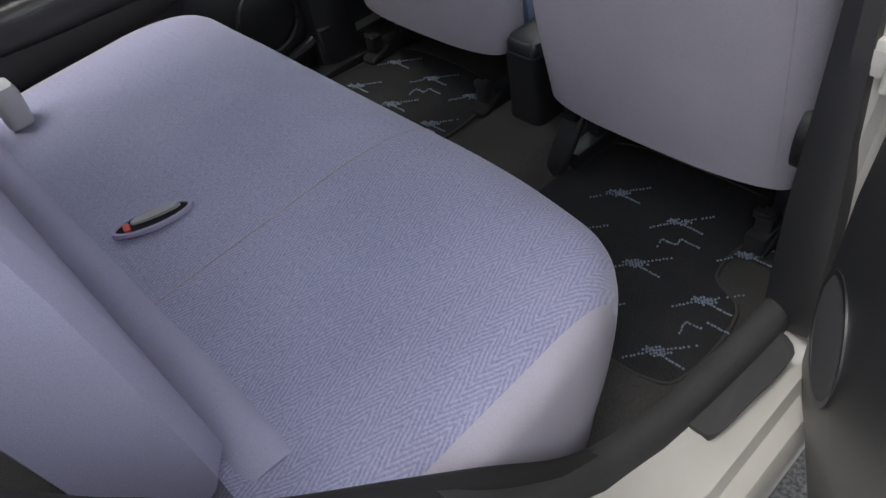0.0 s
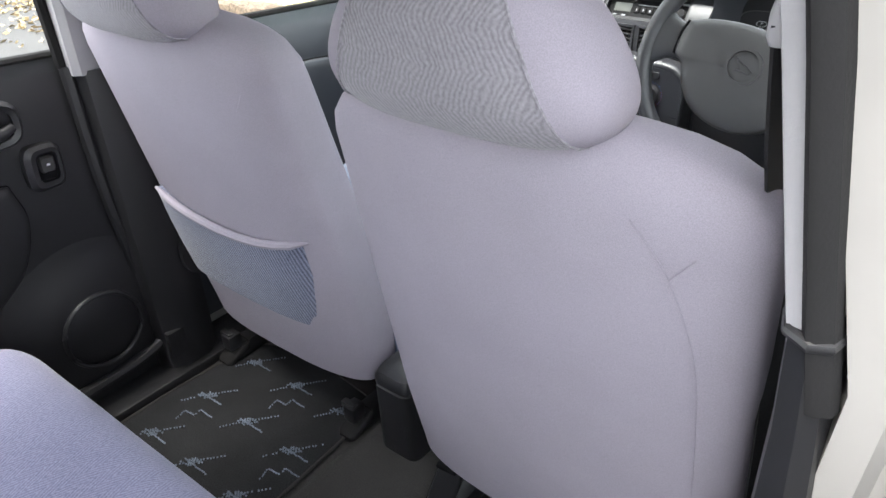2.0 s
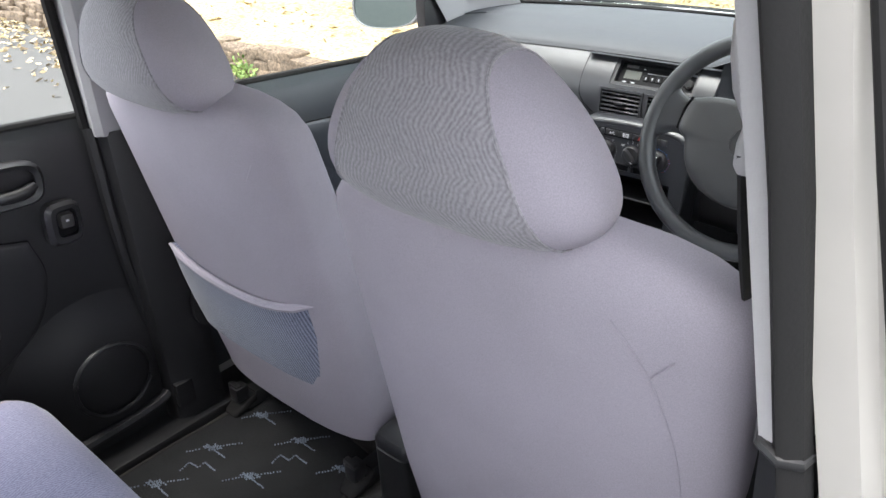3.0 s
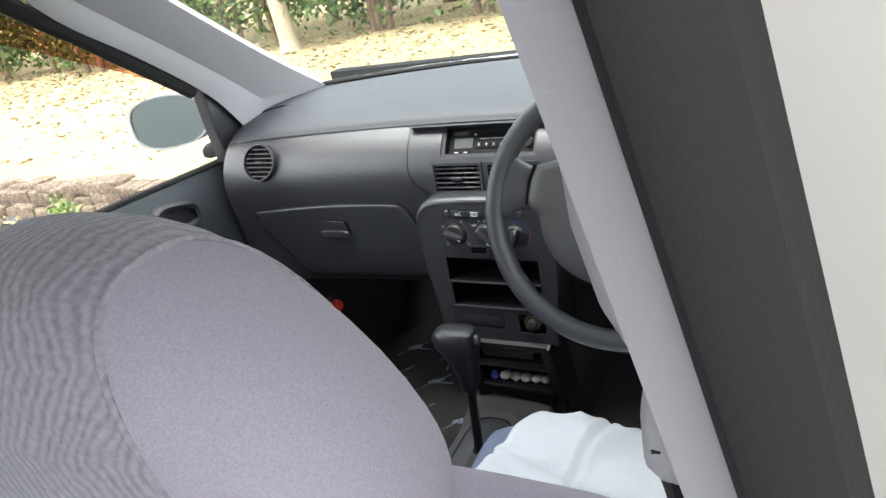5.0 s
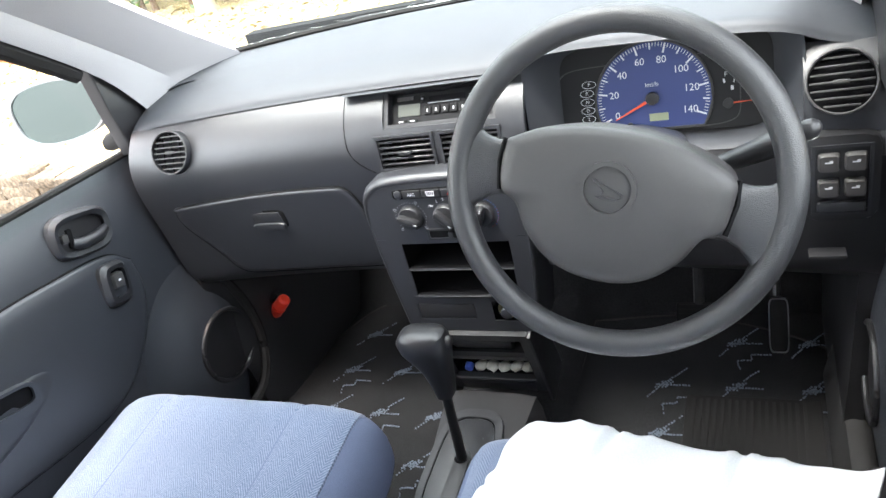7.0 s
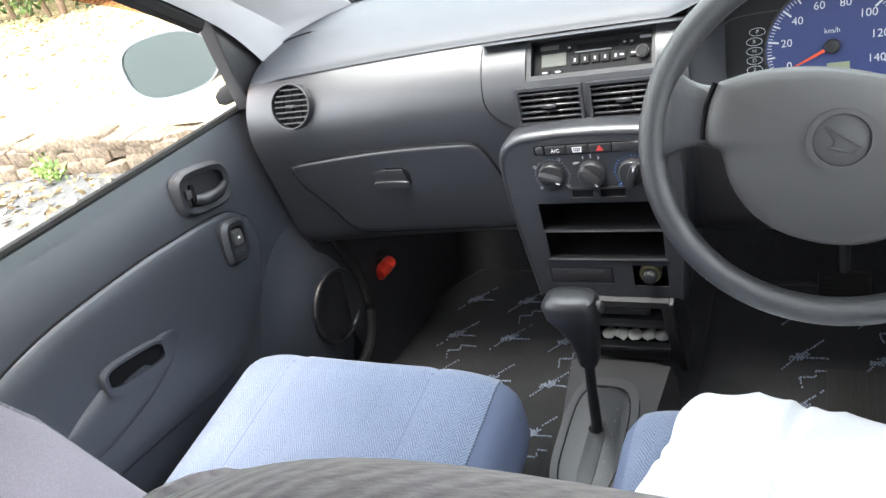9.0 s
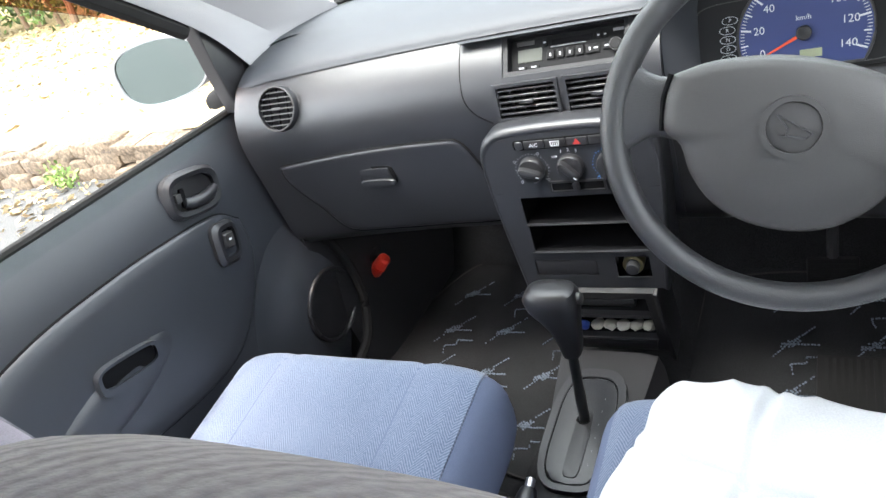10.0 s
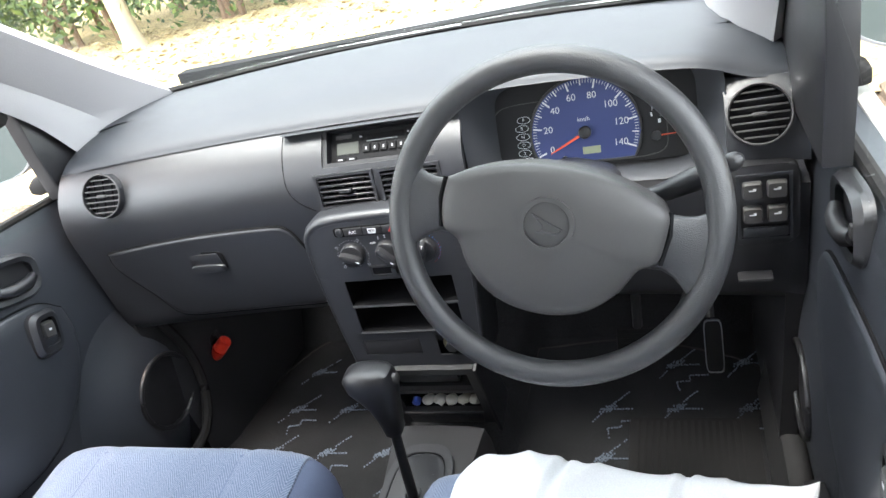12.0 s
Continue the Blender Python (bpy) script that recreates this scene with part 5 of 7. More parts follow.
part("mirror_sail", plate([(0.93, 0.935), (0.600, 0.948), (0.585, 1.06), (0.590, 1.16), (0.62, 1.21), (0.70, 1.18), (0.79, 1.13), (0.845, 1.10), (0.92, 1.0)], 0.03, Matrix(((0, 0, -1, mirrored(-0.648)), (1, 0, 0, 0), (0, 1, 0, 0), (0, 0, 0, 1))), 0.004), PLASTIC_BLACK, dd)
part("window_frame", tube(curve_points([(mirrored(-0.655), 0.78, 1.11), (mirrored(-0.648), 0.66, 1.195), (mirrored(-0.625), 0.50, 1.30), (mirrored(-0.575), 0.30, 1.395), (mirrored(-0.565), -0.02, 1.42)], 6), 0.016, 8), RUBBER, dd)
pane = part("pane", loft([[(mirrored(-0.668), y, belt_z(y) - 0.02) for y in (-0.02, 0.3, 0.6, 0.79)], [(mirrored(-0.665), y, z) for y, z in ((-0.02, 1.05), (0.3, 1.05), (0.6, 1.05), (0.76, 1.05))], [(mirrored(-0.640), y, z) for y, z in ((-0.02, 1.2), (0.3, 1.2), (0.55, 1.2), (0.66, 1.19))], [(mirrored(-0.58), y, z) for y, z in ((-0.02, 1.41), (0.15, 1.40), (0.28, 1.39), (0.36, 1.36))]], close=False, caps=False), GLASS, dd)
pane.visible_shadow = False

# right rear door, swung open by about thirty degrees
od = thing("door_4", "open rear door with black lining and round speaker grille", "car door", (0.655, -0.185, 0.33), kind="structure")
mo = Matrix.Translation((0.660, -0.185, 0)) @ Euler((0, 0, radians(29))).to_matrix().to_4x4()
part("door_lining", loft([[tuple(mo @ Vector((x, -y, z))) for x, z in ((0.0, 0.27), (-0.012, 0.30), (-0.020, 0.45), (-0.020, 0.62), (-0.010, 0.80), (0.0, 0.95), (0.012, 0.975), (0.05, 0.97), (0.05, 0.26))] for y in (0.0, 0.012, 0.25, 0.5, 0.8, 0.86)]), PLASTIC_BLACK, od)
part("door_skin", loft([[tuple(mo @ Vector((x, -y, z))) for x, z in ((0.052, 0.22), (0.052, 0.96), (0.085, 0.93), (0.10, 0.6), (0.085, 0.22))] for y in (-0.02, 0.3, 0.86)]), PAINT, od)
ms = mo @ Matrix.Translation((-0.020, -0.083, 0.464)) @ Matrix(((0, 0, -1), (-1, 0, 0), (0, 1, 0))).to_4x4()
part("speaker_rim", frame_ring(circle2(0.084, 40), circle2(0.076, 40), -0.004, 0.0025, ms), PLASTIC_BLACK, od)
part("speaker_grille", plate(circle2(0.077, 40), 0.008, ms @ Matrix.Translation((0, 0, 0.002)), 0.002), GRILLE, od, "round grey speaker grille")
part("map_bin", loft([[tuple(mo @ Vector((-0.02 - a, -y, z))) for a, z in ((0, 0.30), (0.045, 0.31), (0.055, 0.42), (0.045, 0.43), (0.0, 0.43))] for y in (0.33, 0.35, 0.7, 0.72)]), PLASTIC_MATT, od)

# outside mirrors
def door_mirror(side, label):
    """A rounded housing with its glass to the rear; side: -1 passenger's, 1 driver's."""
    def X(x):
        return x if side < 0 else mirrored(x)
    om = thing("door_mirror", label, "door mirror", (X(-0.72), 0.82, 0.99), group="door mirrors")

    def ring(s, d):
        out = []
        for u, v in super_ring(0, 0, 0.133, 0.064, 2.9, 36):
            v = v if u < 0 else v * (1 - 0.10 * u / 0.12)
            out.append((X(-0.842 + u * s), 0.862 + d, 1.030 + v * s + 0.10 * u * s))
        return out

    part("mirror_shell", loft([ring(0.985, -0.006), ring(1.0, 0.0), ring(1.0, 0.02), ring(0.9, 0.06), ring(0.6, 0.09), ring(0.2, 0.10)]), PAINT, om)
    part("mirror_rim", loft([ring(0.99, -0.012), ring(0.99, -0.004), ring(0.94, -0.003), ring(0.94, -0.012), ring(0.99, -0.012)], caps=False), PLASTIC_GREY, om)
    part("mirror_pane", loft([ring(0.945, -0.009), ring(0.945, -0.005)]), MIRROR, om, "blue-green tinted mirror glass")
    part("mirror_foot", loft([[(X(x), 0.86 + a, 0.965 + b + 0.25 * (x + 0.70)) for a, b in super_ring(0, 0, 0.024, h, 4, 20)] for x, h in ((-0.66, 0.024), (-0.70, 0.020), (-0.735, 0.018), (-0.745, 0.012))]), RUBBER, om)


door_mirror(-1, "silver door mirror with dark glass on black foot")
door_mirror(1, "silver door mirror with dark glass beside the driver's window")

# ---- dashboard ----
dash = thing("dashboard", "charcoal grey plastic dashboard with rounded top pad", "dashboard", (XC, 0.95, 0.65))


def bow(x):
    return -0.030 * ((x - XC) / 0.594) ** 2


def drop(x):
    return -0.010 * ((x - XC) / 0.594) ** 2


LOWER = [(0.853, 0.990), (0.842, 0.980), (0.828, 0.965), (0.814, 0.945), (0.805, 0.922), (0.801, 0.900), (0.801, 0.875), (0.804, 0.848), (0.809, 0.81), (0.815, 0.76), (0.821, 0.71), (0.827, 0.675), (0.838, 0.655), (0.86, 0.648), (0.98, 0.66)]
UPPER = [(1.215, 1.000), (1.200, 1.026), (1.15, 1.033), (1.08, 1.036), (1.00, 1.034), (0.94, 1.028), (0.90, 1.020), (0.872, 1.010), (0.857, 1.001), (0.8515, 0.9925), (0.854, 0.9895), (0.90, 0.985), (1.0, 0.985), (1.2, 0.98)]


def dash_loft(profile, x0, x1, n=24, edge=0.0):
    rings = []
    for k in range(n + 1):
        x = x0 + (x1 - x0) * k / n
        rings.append([(x, y + bow(x), z + drop(x)) for y, z in profile])
    return rings


def spaced(profile, n=3):
    return [(p.x, p.y) for p in curve_points([(a, b, 0) for a, b in profile], n)]


# top pad, with the brow that shades the instruments
rings = []
for k in range(61):
    x = -0.640 + 1.232 * k / 60
    ring = []
    b = max(0.0, 1 - abs((x - 0.312) / 0.205) ** 6)
    corner = max(0.0, (abs(x + 0.03) - 0.53) / 0.08)
    for y, z in spaced(UPPER, 2):
        yy, zz = y + bow(x) * (1 if y < 1.0 else 2.4), z + drop(x)
        if y < 1.0:
            f = max(0.0, min(1.0, (1.02 - y) / 0.16))
            yy -= 0.030 * b * f
            zz += 0.030 * b * f * f
        zz -= 0.010 * min(1, corner) ** 2
        ring.append((x, yy, zz))
    rings.append(ring)
part("top_pad", loft(rings), PLASTIC_TOP, dash, "padded dash top in dark grey grained plastic")
LOW = spaced(LOWER, 3)
part("glovebox_panel", loft(dash_loft(LOW + [(0.98, 0.99)], -0.640, -0.120, 34)), PLASTIC, dash)
part("right_panel", loft(dash_loft([p for p in LOW if p[1] > 0.885] + [(0.98, 0.885), (0.98, 0.99)], 0.4935, 0.591, 8)), PLASTIC, dash)
part("knee_panel", loft(dash_loft([(0.822, 0.862)] + [p for p in LOW if p[1] < 0.86] + [(0.98, 0.862)], 0.1265, 0.591, 16)), PLASTIC_BLACK, dash, "black lower panel below the steering column")
for x0, x1 in ((-0.181, -0.152), (0.108, 0.126)):
    part("lower_centre", loft(dash_loft([(0.808, 0.8615)] + [p for p in LOW if p[1] < 0.86] + [(0.98, 0.8615)], x0, x1, 3)), PLASTIC, dash)
part("panel_joint", tube([(-0.1805 + 0.048 * max(0.0, (0.925 - z) / 0.0625) ** 2.6, y + bow(-0.18) - 0.0008, z + drop(-0.18)) for y, z in LOW if z > 0.8625], 0.0011, 6), PLASTIC_MATT, dash)

# glovebox lid
def dash_point(x, z, out=0.0):
    zz = z - drop(x)
    y = next((a[0] + (b[0] - a[0]) * (a[1] - zz) / (a[1] - b[1]) for a, b in zip(LOW, LOW[1:]) if a[1] >= zz >= b[1]), 0.83)
    return (x, y + bow(x) - out, z)


lid_outline = [(-0.581, 0.814), (-0.577, 0.828), (-0.562, 0.835), (-0.40, 0.845), (-0.25, 0.845), (-0.212, 0.838), (-0.192, 0.80), (-0.176, 0.74), (-0.172, 0.675), (-0.30, 0.668), (-0.42, 0.668), (-0.50, 0.675), (-0.535, 0.73), (-0.566, 0.776), (-0.577, 0.797)]
lo = [(p.x, p.y) for p in curve_points([(a, b, 0) for a, b in lid_outline + lid_outline[:1]], 4)[:-1]]
cxg, czg = -0.37, 0.755
rg = [[dash_point(x, z, -0.002) for x, z in lo], [dash_point(x, z, 0.0035) for x, z in lo], [dash_point(cxg + (x - cxg) * 0.988, czg + (z - czg) * 0.975, 0.0055) for x, z in lo], *[[dash_point(cxg + (x - cxg) * q, czg + (z - czg) * q, 0.0065) for x, z in lo] for q in (0.95, 0.9, 0.82, 0.72)], [dash_point(cxg + (x - cxg) * 0.6, czg + (z - czg) * 0.6, 0.007) for x, z in lo], [dash_point(cxg + (x - cxg) * 0.2, czg + (z - czg) * 0.2, 0.007) for x, z in lo]]
lid = part("glovebox_lid", loft(rg), PLASTIC, dash)
part("lid_gap", tube([dash_point(x, z, 0.002) for x, z in lo], 0.0026, 6, close=True), PLASTIC_MATT, dash)
m = face_frame((-0.392, 0.7935, 0.790), -6)
part("latch_cup", plate(super_ring(0.001, 0.001, 0.041, 0.0215, 5, 28), 0.006, m @ Matrix.Translation((0, 0, 0.0005)), 0.001), PLASTIC_MATT, lid)
part("latch_flap", plate([(-0.035, 0.018), (0.033, 0.018), (0.036, -0.004), (-0.031, -0.004)], 0.003, m @ Matrix.Translation((0, 0, 0.0022)), 0.0015), PLASTIC, lid)
part("latch", loft([[tuple(m @ Vector((u * k, -0.0125 + v * k, w))) for u, v in super_ring(0.003, 0, 0.036, 0.0085, 4, 28)] for k, w in ((1.0, 0.0), (1.0, 0.0035), (0.94, 0.0055), (0.6, 0.0062), (0.1, 0.0062))]), PLASTIC, lid, "glovebox latch")


def round_vent(x, z, parent, r=0.037):
    p = dash_point(x, z)
    turn = math.atan((dash_point(x + 0.03, z)[1] - dash_point(x - 0.03, z)[1]) / 0.06)
    m = face_frame((p[0], p[1] - 0.001, p[2]), 25) @ Euler((0, turn, 0)).to_matrix().to_4x4()
    v = part("air_vent", frame_ring(circle2(r * 1.08, 40), circle2(r * 1.0, 40), -0.014, 0.0105, m), PLASTIC, parent, "round air vent")
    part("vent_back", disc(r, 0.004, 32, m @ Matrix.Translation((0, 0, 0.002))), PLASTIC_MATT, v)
    part("vent_lip", tube([m @ Vector((a, b, 0.0115)) for a, b in circle2(r * 1.04, 40)], 0.0014, 6, close=True), PLASTIC_COVER, v)
    for k in range(7):
        h = -0.78 * r + 1.56 * r * k / 6
        w = math.sqrt(max(0, (r * 0.95) ** 2 - h * h))
        part("slat", box(-w, w, h - 0.0011, h + 0.0011, 0.0055, 0.0095, 0.0004, 1, m), PLASTIC_COVER, v)
    for c in (-0.5 * r, 0.0, 0.5 * r):
        w = math.sqrt((r * 0.95) ** 2 - c * c)
        part("upright_slat", box(c - 0.0008, c + 0.0008, -w, w, 0.002, 0.0050, 0, 1, m), PLASTIC_MATT, v)
    part("vent_tab", box(-0.009, 0.009, -0.0025, 0.0025, 0.007, 0.012, 0.001, 1, m), PLASTIC_COVER, v)


round_vent(-0.536, 0.941, dash)
round_vent(0.5345, 0.941, dash)

# centre panel: radio bay and two vents
CX = -0.0205
mr = face_frame((CX, 0.8255, 0.9600), 36)


def centre_grid():
    """The centre panel follows the dash's face, a little proud of it, with a rounded lower corner and three openings."""
    zs = [0.8625, 0.866, 0.8712, 0.884, 0.8975, 0.911, 0.9238, 0.929, 0.9352, 0.948, 0.961, 0.974, 0.9868, 0.9905]
    inner = [CX - 0.125, CX - 0.104, CX - 0.0880, CX - 0.0055, CX + 0.0085, CX + 0.1035, CX + 0.106, 0.1265]
    bm = bmesh.new()
    cols = []
    for z in zs:
        k = max(0.0, (0.925 - z) / 0.0625)
        left = -0.1795 + 0.048 * k ** 2.6
        xs = [left + (inner[0] - left) * q for q in (0, 0.15, 0.5)] + inner
        cols.append([bm.verts.new(dash_point(x, z, 0.0015)) for x in xs])
    for j in range(len(zs) - 1):
        zm = (zs[j] + zs[j + 1]) / 2
        for i in range(len(cols[0]) - 1):
            xm = (cols[j][i].co.x + cols[j][i + 1].co.x) / 2 - CX
            if 0.9352 < zm < 0.9868 and -0.0880 < xm < 0.1035:
                continue
            if 0.8712 < zm < 0.9238 and (-0.104 < xm < -0.0055 or 0.0085 < xm < 0.106):
                continue
            bm.faces.new((cols[j][i], cols[j][i + 1], cols[j + 1][i + 1], cols[j + 1][i]))
    res = bmesh.ops.extrude_face_region(bm, geom=bm.faces[:])
    for v in (g for g in res["geom"] if isinstance(g, bmesh.types.BMVert)):
        v.co.y += 0.010
    return bm


centre = part("centre_panel", centre_grid(), PLASTIC, dash, "centre panel round the radio bay")
mv = face_frame((CX, 0.7985, 0.8975), 6)
part("bay_walls", holed(-0.0880, 0.1035, -0.0310, 0.0335, [(-0.080, 0.098, -0.0235, 0.0275)], 0.0005, mr @ Matrix.Translation((0, 0, -0.020))), PLASTIC_BLACK, centre)
part("bay_frame", frame_ring([(-0.0880, -0.031), (0.1035, -0.031), (0.1035, 0.0335), (-0.0880, 0.0335)], [(-0.080, -0.0235), (0.098, -0.0235), (0.098, 0.0275), (-0.080, 0.0275)], -0.001, -0.020, mr), PLASTIC_BASE, centre)
for u0, u1 in ((-0.1040, -0.0055), (0.0085, 0.1060)):
    v = part("air_vent", frame_ring([(u0 - 0.003, -0.0295), (u1 + 0.003, -0.0295), (u1 + 0.003, 0.0295), (u0 - 0.003, 0.0295)], [(u0 + 0.002, -0.0245), (u1 - 0.002, -0.0245), (u1 - 0.002, 0.0245), (u0 + 0.002, 0.0245)], -0.02, 0.002, mv), PLASTIC, centre, "rectangular air vent")
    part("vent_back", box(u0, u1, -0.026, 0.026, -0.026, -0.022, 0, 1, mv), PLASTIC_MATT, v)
    for k in range(5):
        h = -0.0185 + 0.00925 * k
        part("slat", box(u0 + 0.002, u1 - 0.002, h - 0.0016, h + 0.0016, -0.012, 0.0, 0.0008, 1, mv), PLASTIC, v)
    for k in range(4):
        c = u0 + (u1 - u0) * (k + 1) / 5
        part("upright_slat", box(c - 0.001, c + 0.001, -0.024, 0.024, -0.020, -0.012, 0, 1, mv), PLASTIC_BLACK, v)
    part("vent_tab", box((u0 + u1) / 2 - 0.011, (u0 + u1) / 2 + 0.011, -0.003, 0.003, -0.001, 0.006, 0.001, 1, mv), PLASTIC, v)

radio = thing("car_radio", "black cassette radio with grey buttons in the dash", "car radio", (CX, 0.83, 0.96))
mq = mr @ Matrix.Translation((0.009, 0.002, -0.014))
part("radio_face", box(-0.0885, 0.0885, -0.0250, 0.0250, -0.012, 0.0, 0.002, 2, mq), PLASTIC_RADIO, radio)
part("display", box(-0.076, -0.038, -0.011, 0.008, 0.0, 0.0012, 0, 1, mq), LCD_DARK, radio, "grey liquid crystal display")
part("tape_slot", box(-0.022, 0.040, 0.008, 0.017, 0.0, 0.0008, 0, 1, mq), PLASTIC_MATT, radio)
for k in range(5):
    part("preset_button", box(-0.030 + 0.0150 * k, -0.0175 + 0.0150 * k, -0.012, 0.0015, 0.0, 0.0035, 0.0012, 1, mq), PLASTIC_RADIO, radio)
    part("button_mark", box(-0.0250 + 0.0150 * k, -0.0225 + 0.0150 * k, -0.008, -0.003, 0.0036, 0.004, 0, 1, mq), DIM_INK, radio)
for u, v, w, h in ((0.049, 0.0125, 0.007, 0.009), (0.059, 0.0125, 0.007, 0.009), (0.045, -0.005, 0.012, 0.013), (0.061, -0.004, 0.012, 0.010), (-0.070, -0.020, 0.016, 0.006), (-0.050, -0.020, 0.016, 0.006), (-0.0325, 0.014, 0.008, 0.010)):
    part("radio_button", box(u - w / 2, u + w / 2, v - h / 2, v + h / 2, 0.0, 0.003, 0.001, 1, mq), PLASTIC_RADIO, radio)
    part("button_mark", box(u - w / 4, u + w / 4, v - 0.0012, v + 0.0012, 0.0031, 0.0035, 0, 1, mq), DIM_INK, radio)
part("maker_plate", box(-0.078, -0.050, 0.0145, 0.0205, 0.0, 0.0009, 0, 1, mq), PLASTIC_COVER, radio)
part("volume_knob", loft([[tuple(mq @ Vector((0.0745 + r * math.cos(2 * math.pi * q / 24), -0.004 + r * math.sin(2 * math.pi * q / 24), w))) for q in range(24)] for r, w in ((0.0088, 0.0), (0.0086, 0.007), (0.0075, 0.0085), (0.003, 0.0088))]), PLASTIC_RADIO, radio, "black volume knob")
part("knob_ring", frame_ring(circle2(0.0090, 28, 0.0745, -0.004), circle2(0.0084, 28, 0.0745, -0.004), 0.0, 0.0072, mq), PLASTIC_COVER, radio)
part("tape_lip", box(-0.024, 0.030, 0.0055, 0.0070, 0.0, 0.0025, 0.0005, 1, mq), DIM_INK, radio)
part("knob_marks", box(0.070, 0.0855, 0.0155, 0.0195, 0.0, 0.0006, 0, 1, mq), DIM_INK, radio)

# heater stack
stack = thing("heater_stack", "charcoal heater control stack with knobs and storage slots", "control stack", (CX, 0.76, 0.58))
ms = face_frame((CX, 0.7555, 0.72), 1)
outline = [(-0.118, -0.150), (-0.126, -0.08), (-0.134, 0.0), (-0.1375, 0.06), (-0.1375, 0.095), (-0.132, 0.118), (-0.118, 0.134), (-0.095, 0.1425), (-0.05, 0.1465), (0.0, 0.1475), (0.05, 0.1465), (0.095, 0.1425), (0.116, 0.134), (0.130, 0.118), (0.1355, 0.095), (0.1355, 0.06), (0.132, 0.0), (0.124, -0.08), (0.116, -0.150)]
so = [(p.x, p.y) for p in curve_points([(a, b, 0) for a, b in outline], 4)]


def stack_wall(s, w):
    return [(ms @ Vector((u * s, -0.05 + (v + 0.05) * s, w)))[:] for u, v in so]


part("stack_head", loft([stack_wall(1.035, -0.10), stack_wall(1.035, -0.012), stack_wall(1.025, -0.005), stack_wall(1.008, -0.0012), stack_wall(0.985, 0.0), stack_wall(0.965, -0.0015), stack_wall(0.950, -0.012)], close=False, caps=False), PLASTIC, stack, "rounded surround of the control stack")
part("stack_face", plate([(u * 0.966, -0.05 + (v + 0.05) * 0.966) for u, v in so if v > 0.040] + [(0.132, 0.0400), (-0.1335, 0.0400)], 0.004, ms @ Matrix.Translation((0, 0, -0.0008))), PLASTIC, stack)
body = part("stack_body", holed(-0.116, 0.114, -0.146, 0.0405, [(-0.090, 0.099, -0.019, 0.0310), (-0.088, 0.097, -0.073, -0.0225), (-0.094, 0.012, -0.121, -0.090), (0.043, 0.097, -0.125, -0.085)], 0.003, ms @ Matrix.Translation((0, 0, -0.0008))), PLASTIC, stack)
for sgn, off in ((-1, 0.0), (1, -0.002)):
    cheek = [(sgn * 0.1155 + off, 0.0395), (sgn * 0.1325 + off, 0.0395), (sgn * 0.130 + off, 0.0), (sgn * 0.1225 + off, -0.08), (sgn * 0.1155 + off, -0.14)]
    part("stack_cheek", plate(cheek[::sgn], 0.003, ms @ Matrix.Translation((0, 0, -0.0008))), PLASTIC, stack)
# slot insides: their shade is put into the near-black colour
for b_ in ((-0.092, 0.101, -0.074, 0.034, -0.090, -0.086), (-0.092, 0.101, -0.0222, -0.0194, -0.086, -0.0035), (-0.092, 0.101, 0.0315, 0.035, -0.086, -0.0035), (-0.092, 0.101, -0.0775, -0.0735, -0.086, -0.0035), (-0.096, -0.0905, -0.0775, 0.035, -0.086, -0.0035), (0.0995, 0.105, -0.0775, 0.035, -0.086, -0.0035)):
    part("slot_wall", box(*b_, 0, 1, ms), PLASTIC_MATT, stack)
part("slot_lip", join(box(-0.090, 0.099, -0.0215, -0.0190, -0.002, 0.0015, 0.0008, 1, ms), box(-0.092, 0.101, -0.0755, -0.0730, -0.002, 0.0015, 0.0008, 1, ms)), PLASTIC_BASE, stack)
part("ashtray_lid", box(-0.093, 0.011, -0.120, -0.091, -0.010, -0.001, 0.003, 2, ms), PLASTIC_BLACK, stack)
part("lighter_bay", box(0.042, 0.098, -0.126, -0.084, -0.026, -0.022, 0, 1, ms), PLASTIC_MATT, stack)
ml = ms @ Matrix.Translation((0.0695, -0.102, -0.014))
lt = part("lighter_ring", frame_ring(circle2(0.0165, 28), circle2(0.0115, 28), -0.008, 0.012, ml), BRASS, stack, "brass ring of the lighter socket")
part("lighter_knob", disc(0.0105, 0.016, 20, ml @ Matrix.Translation((0, -0.003, 0.022)), 0.002), PLASTIC, lt)
part("button_strip", plate(super_ring(-0.004, 0.1235, 0.0745, 0.0085, 8, 40), 0.002, ms @ Matrix.Translation((0, 0, 0.0006)), 0.0006), PLASTIC_MATT, stack)
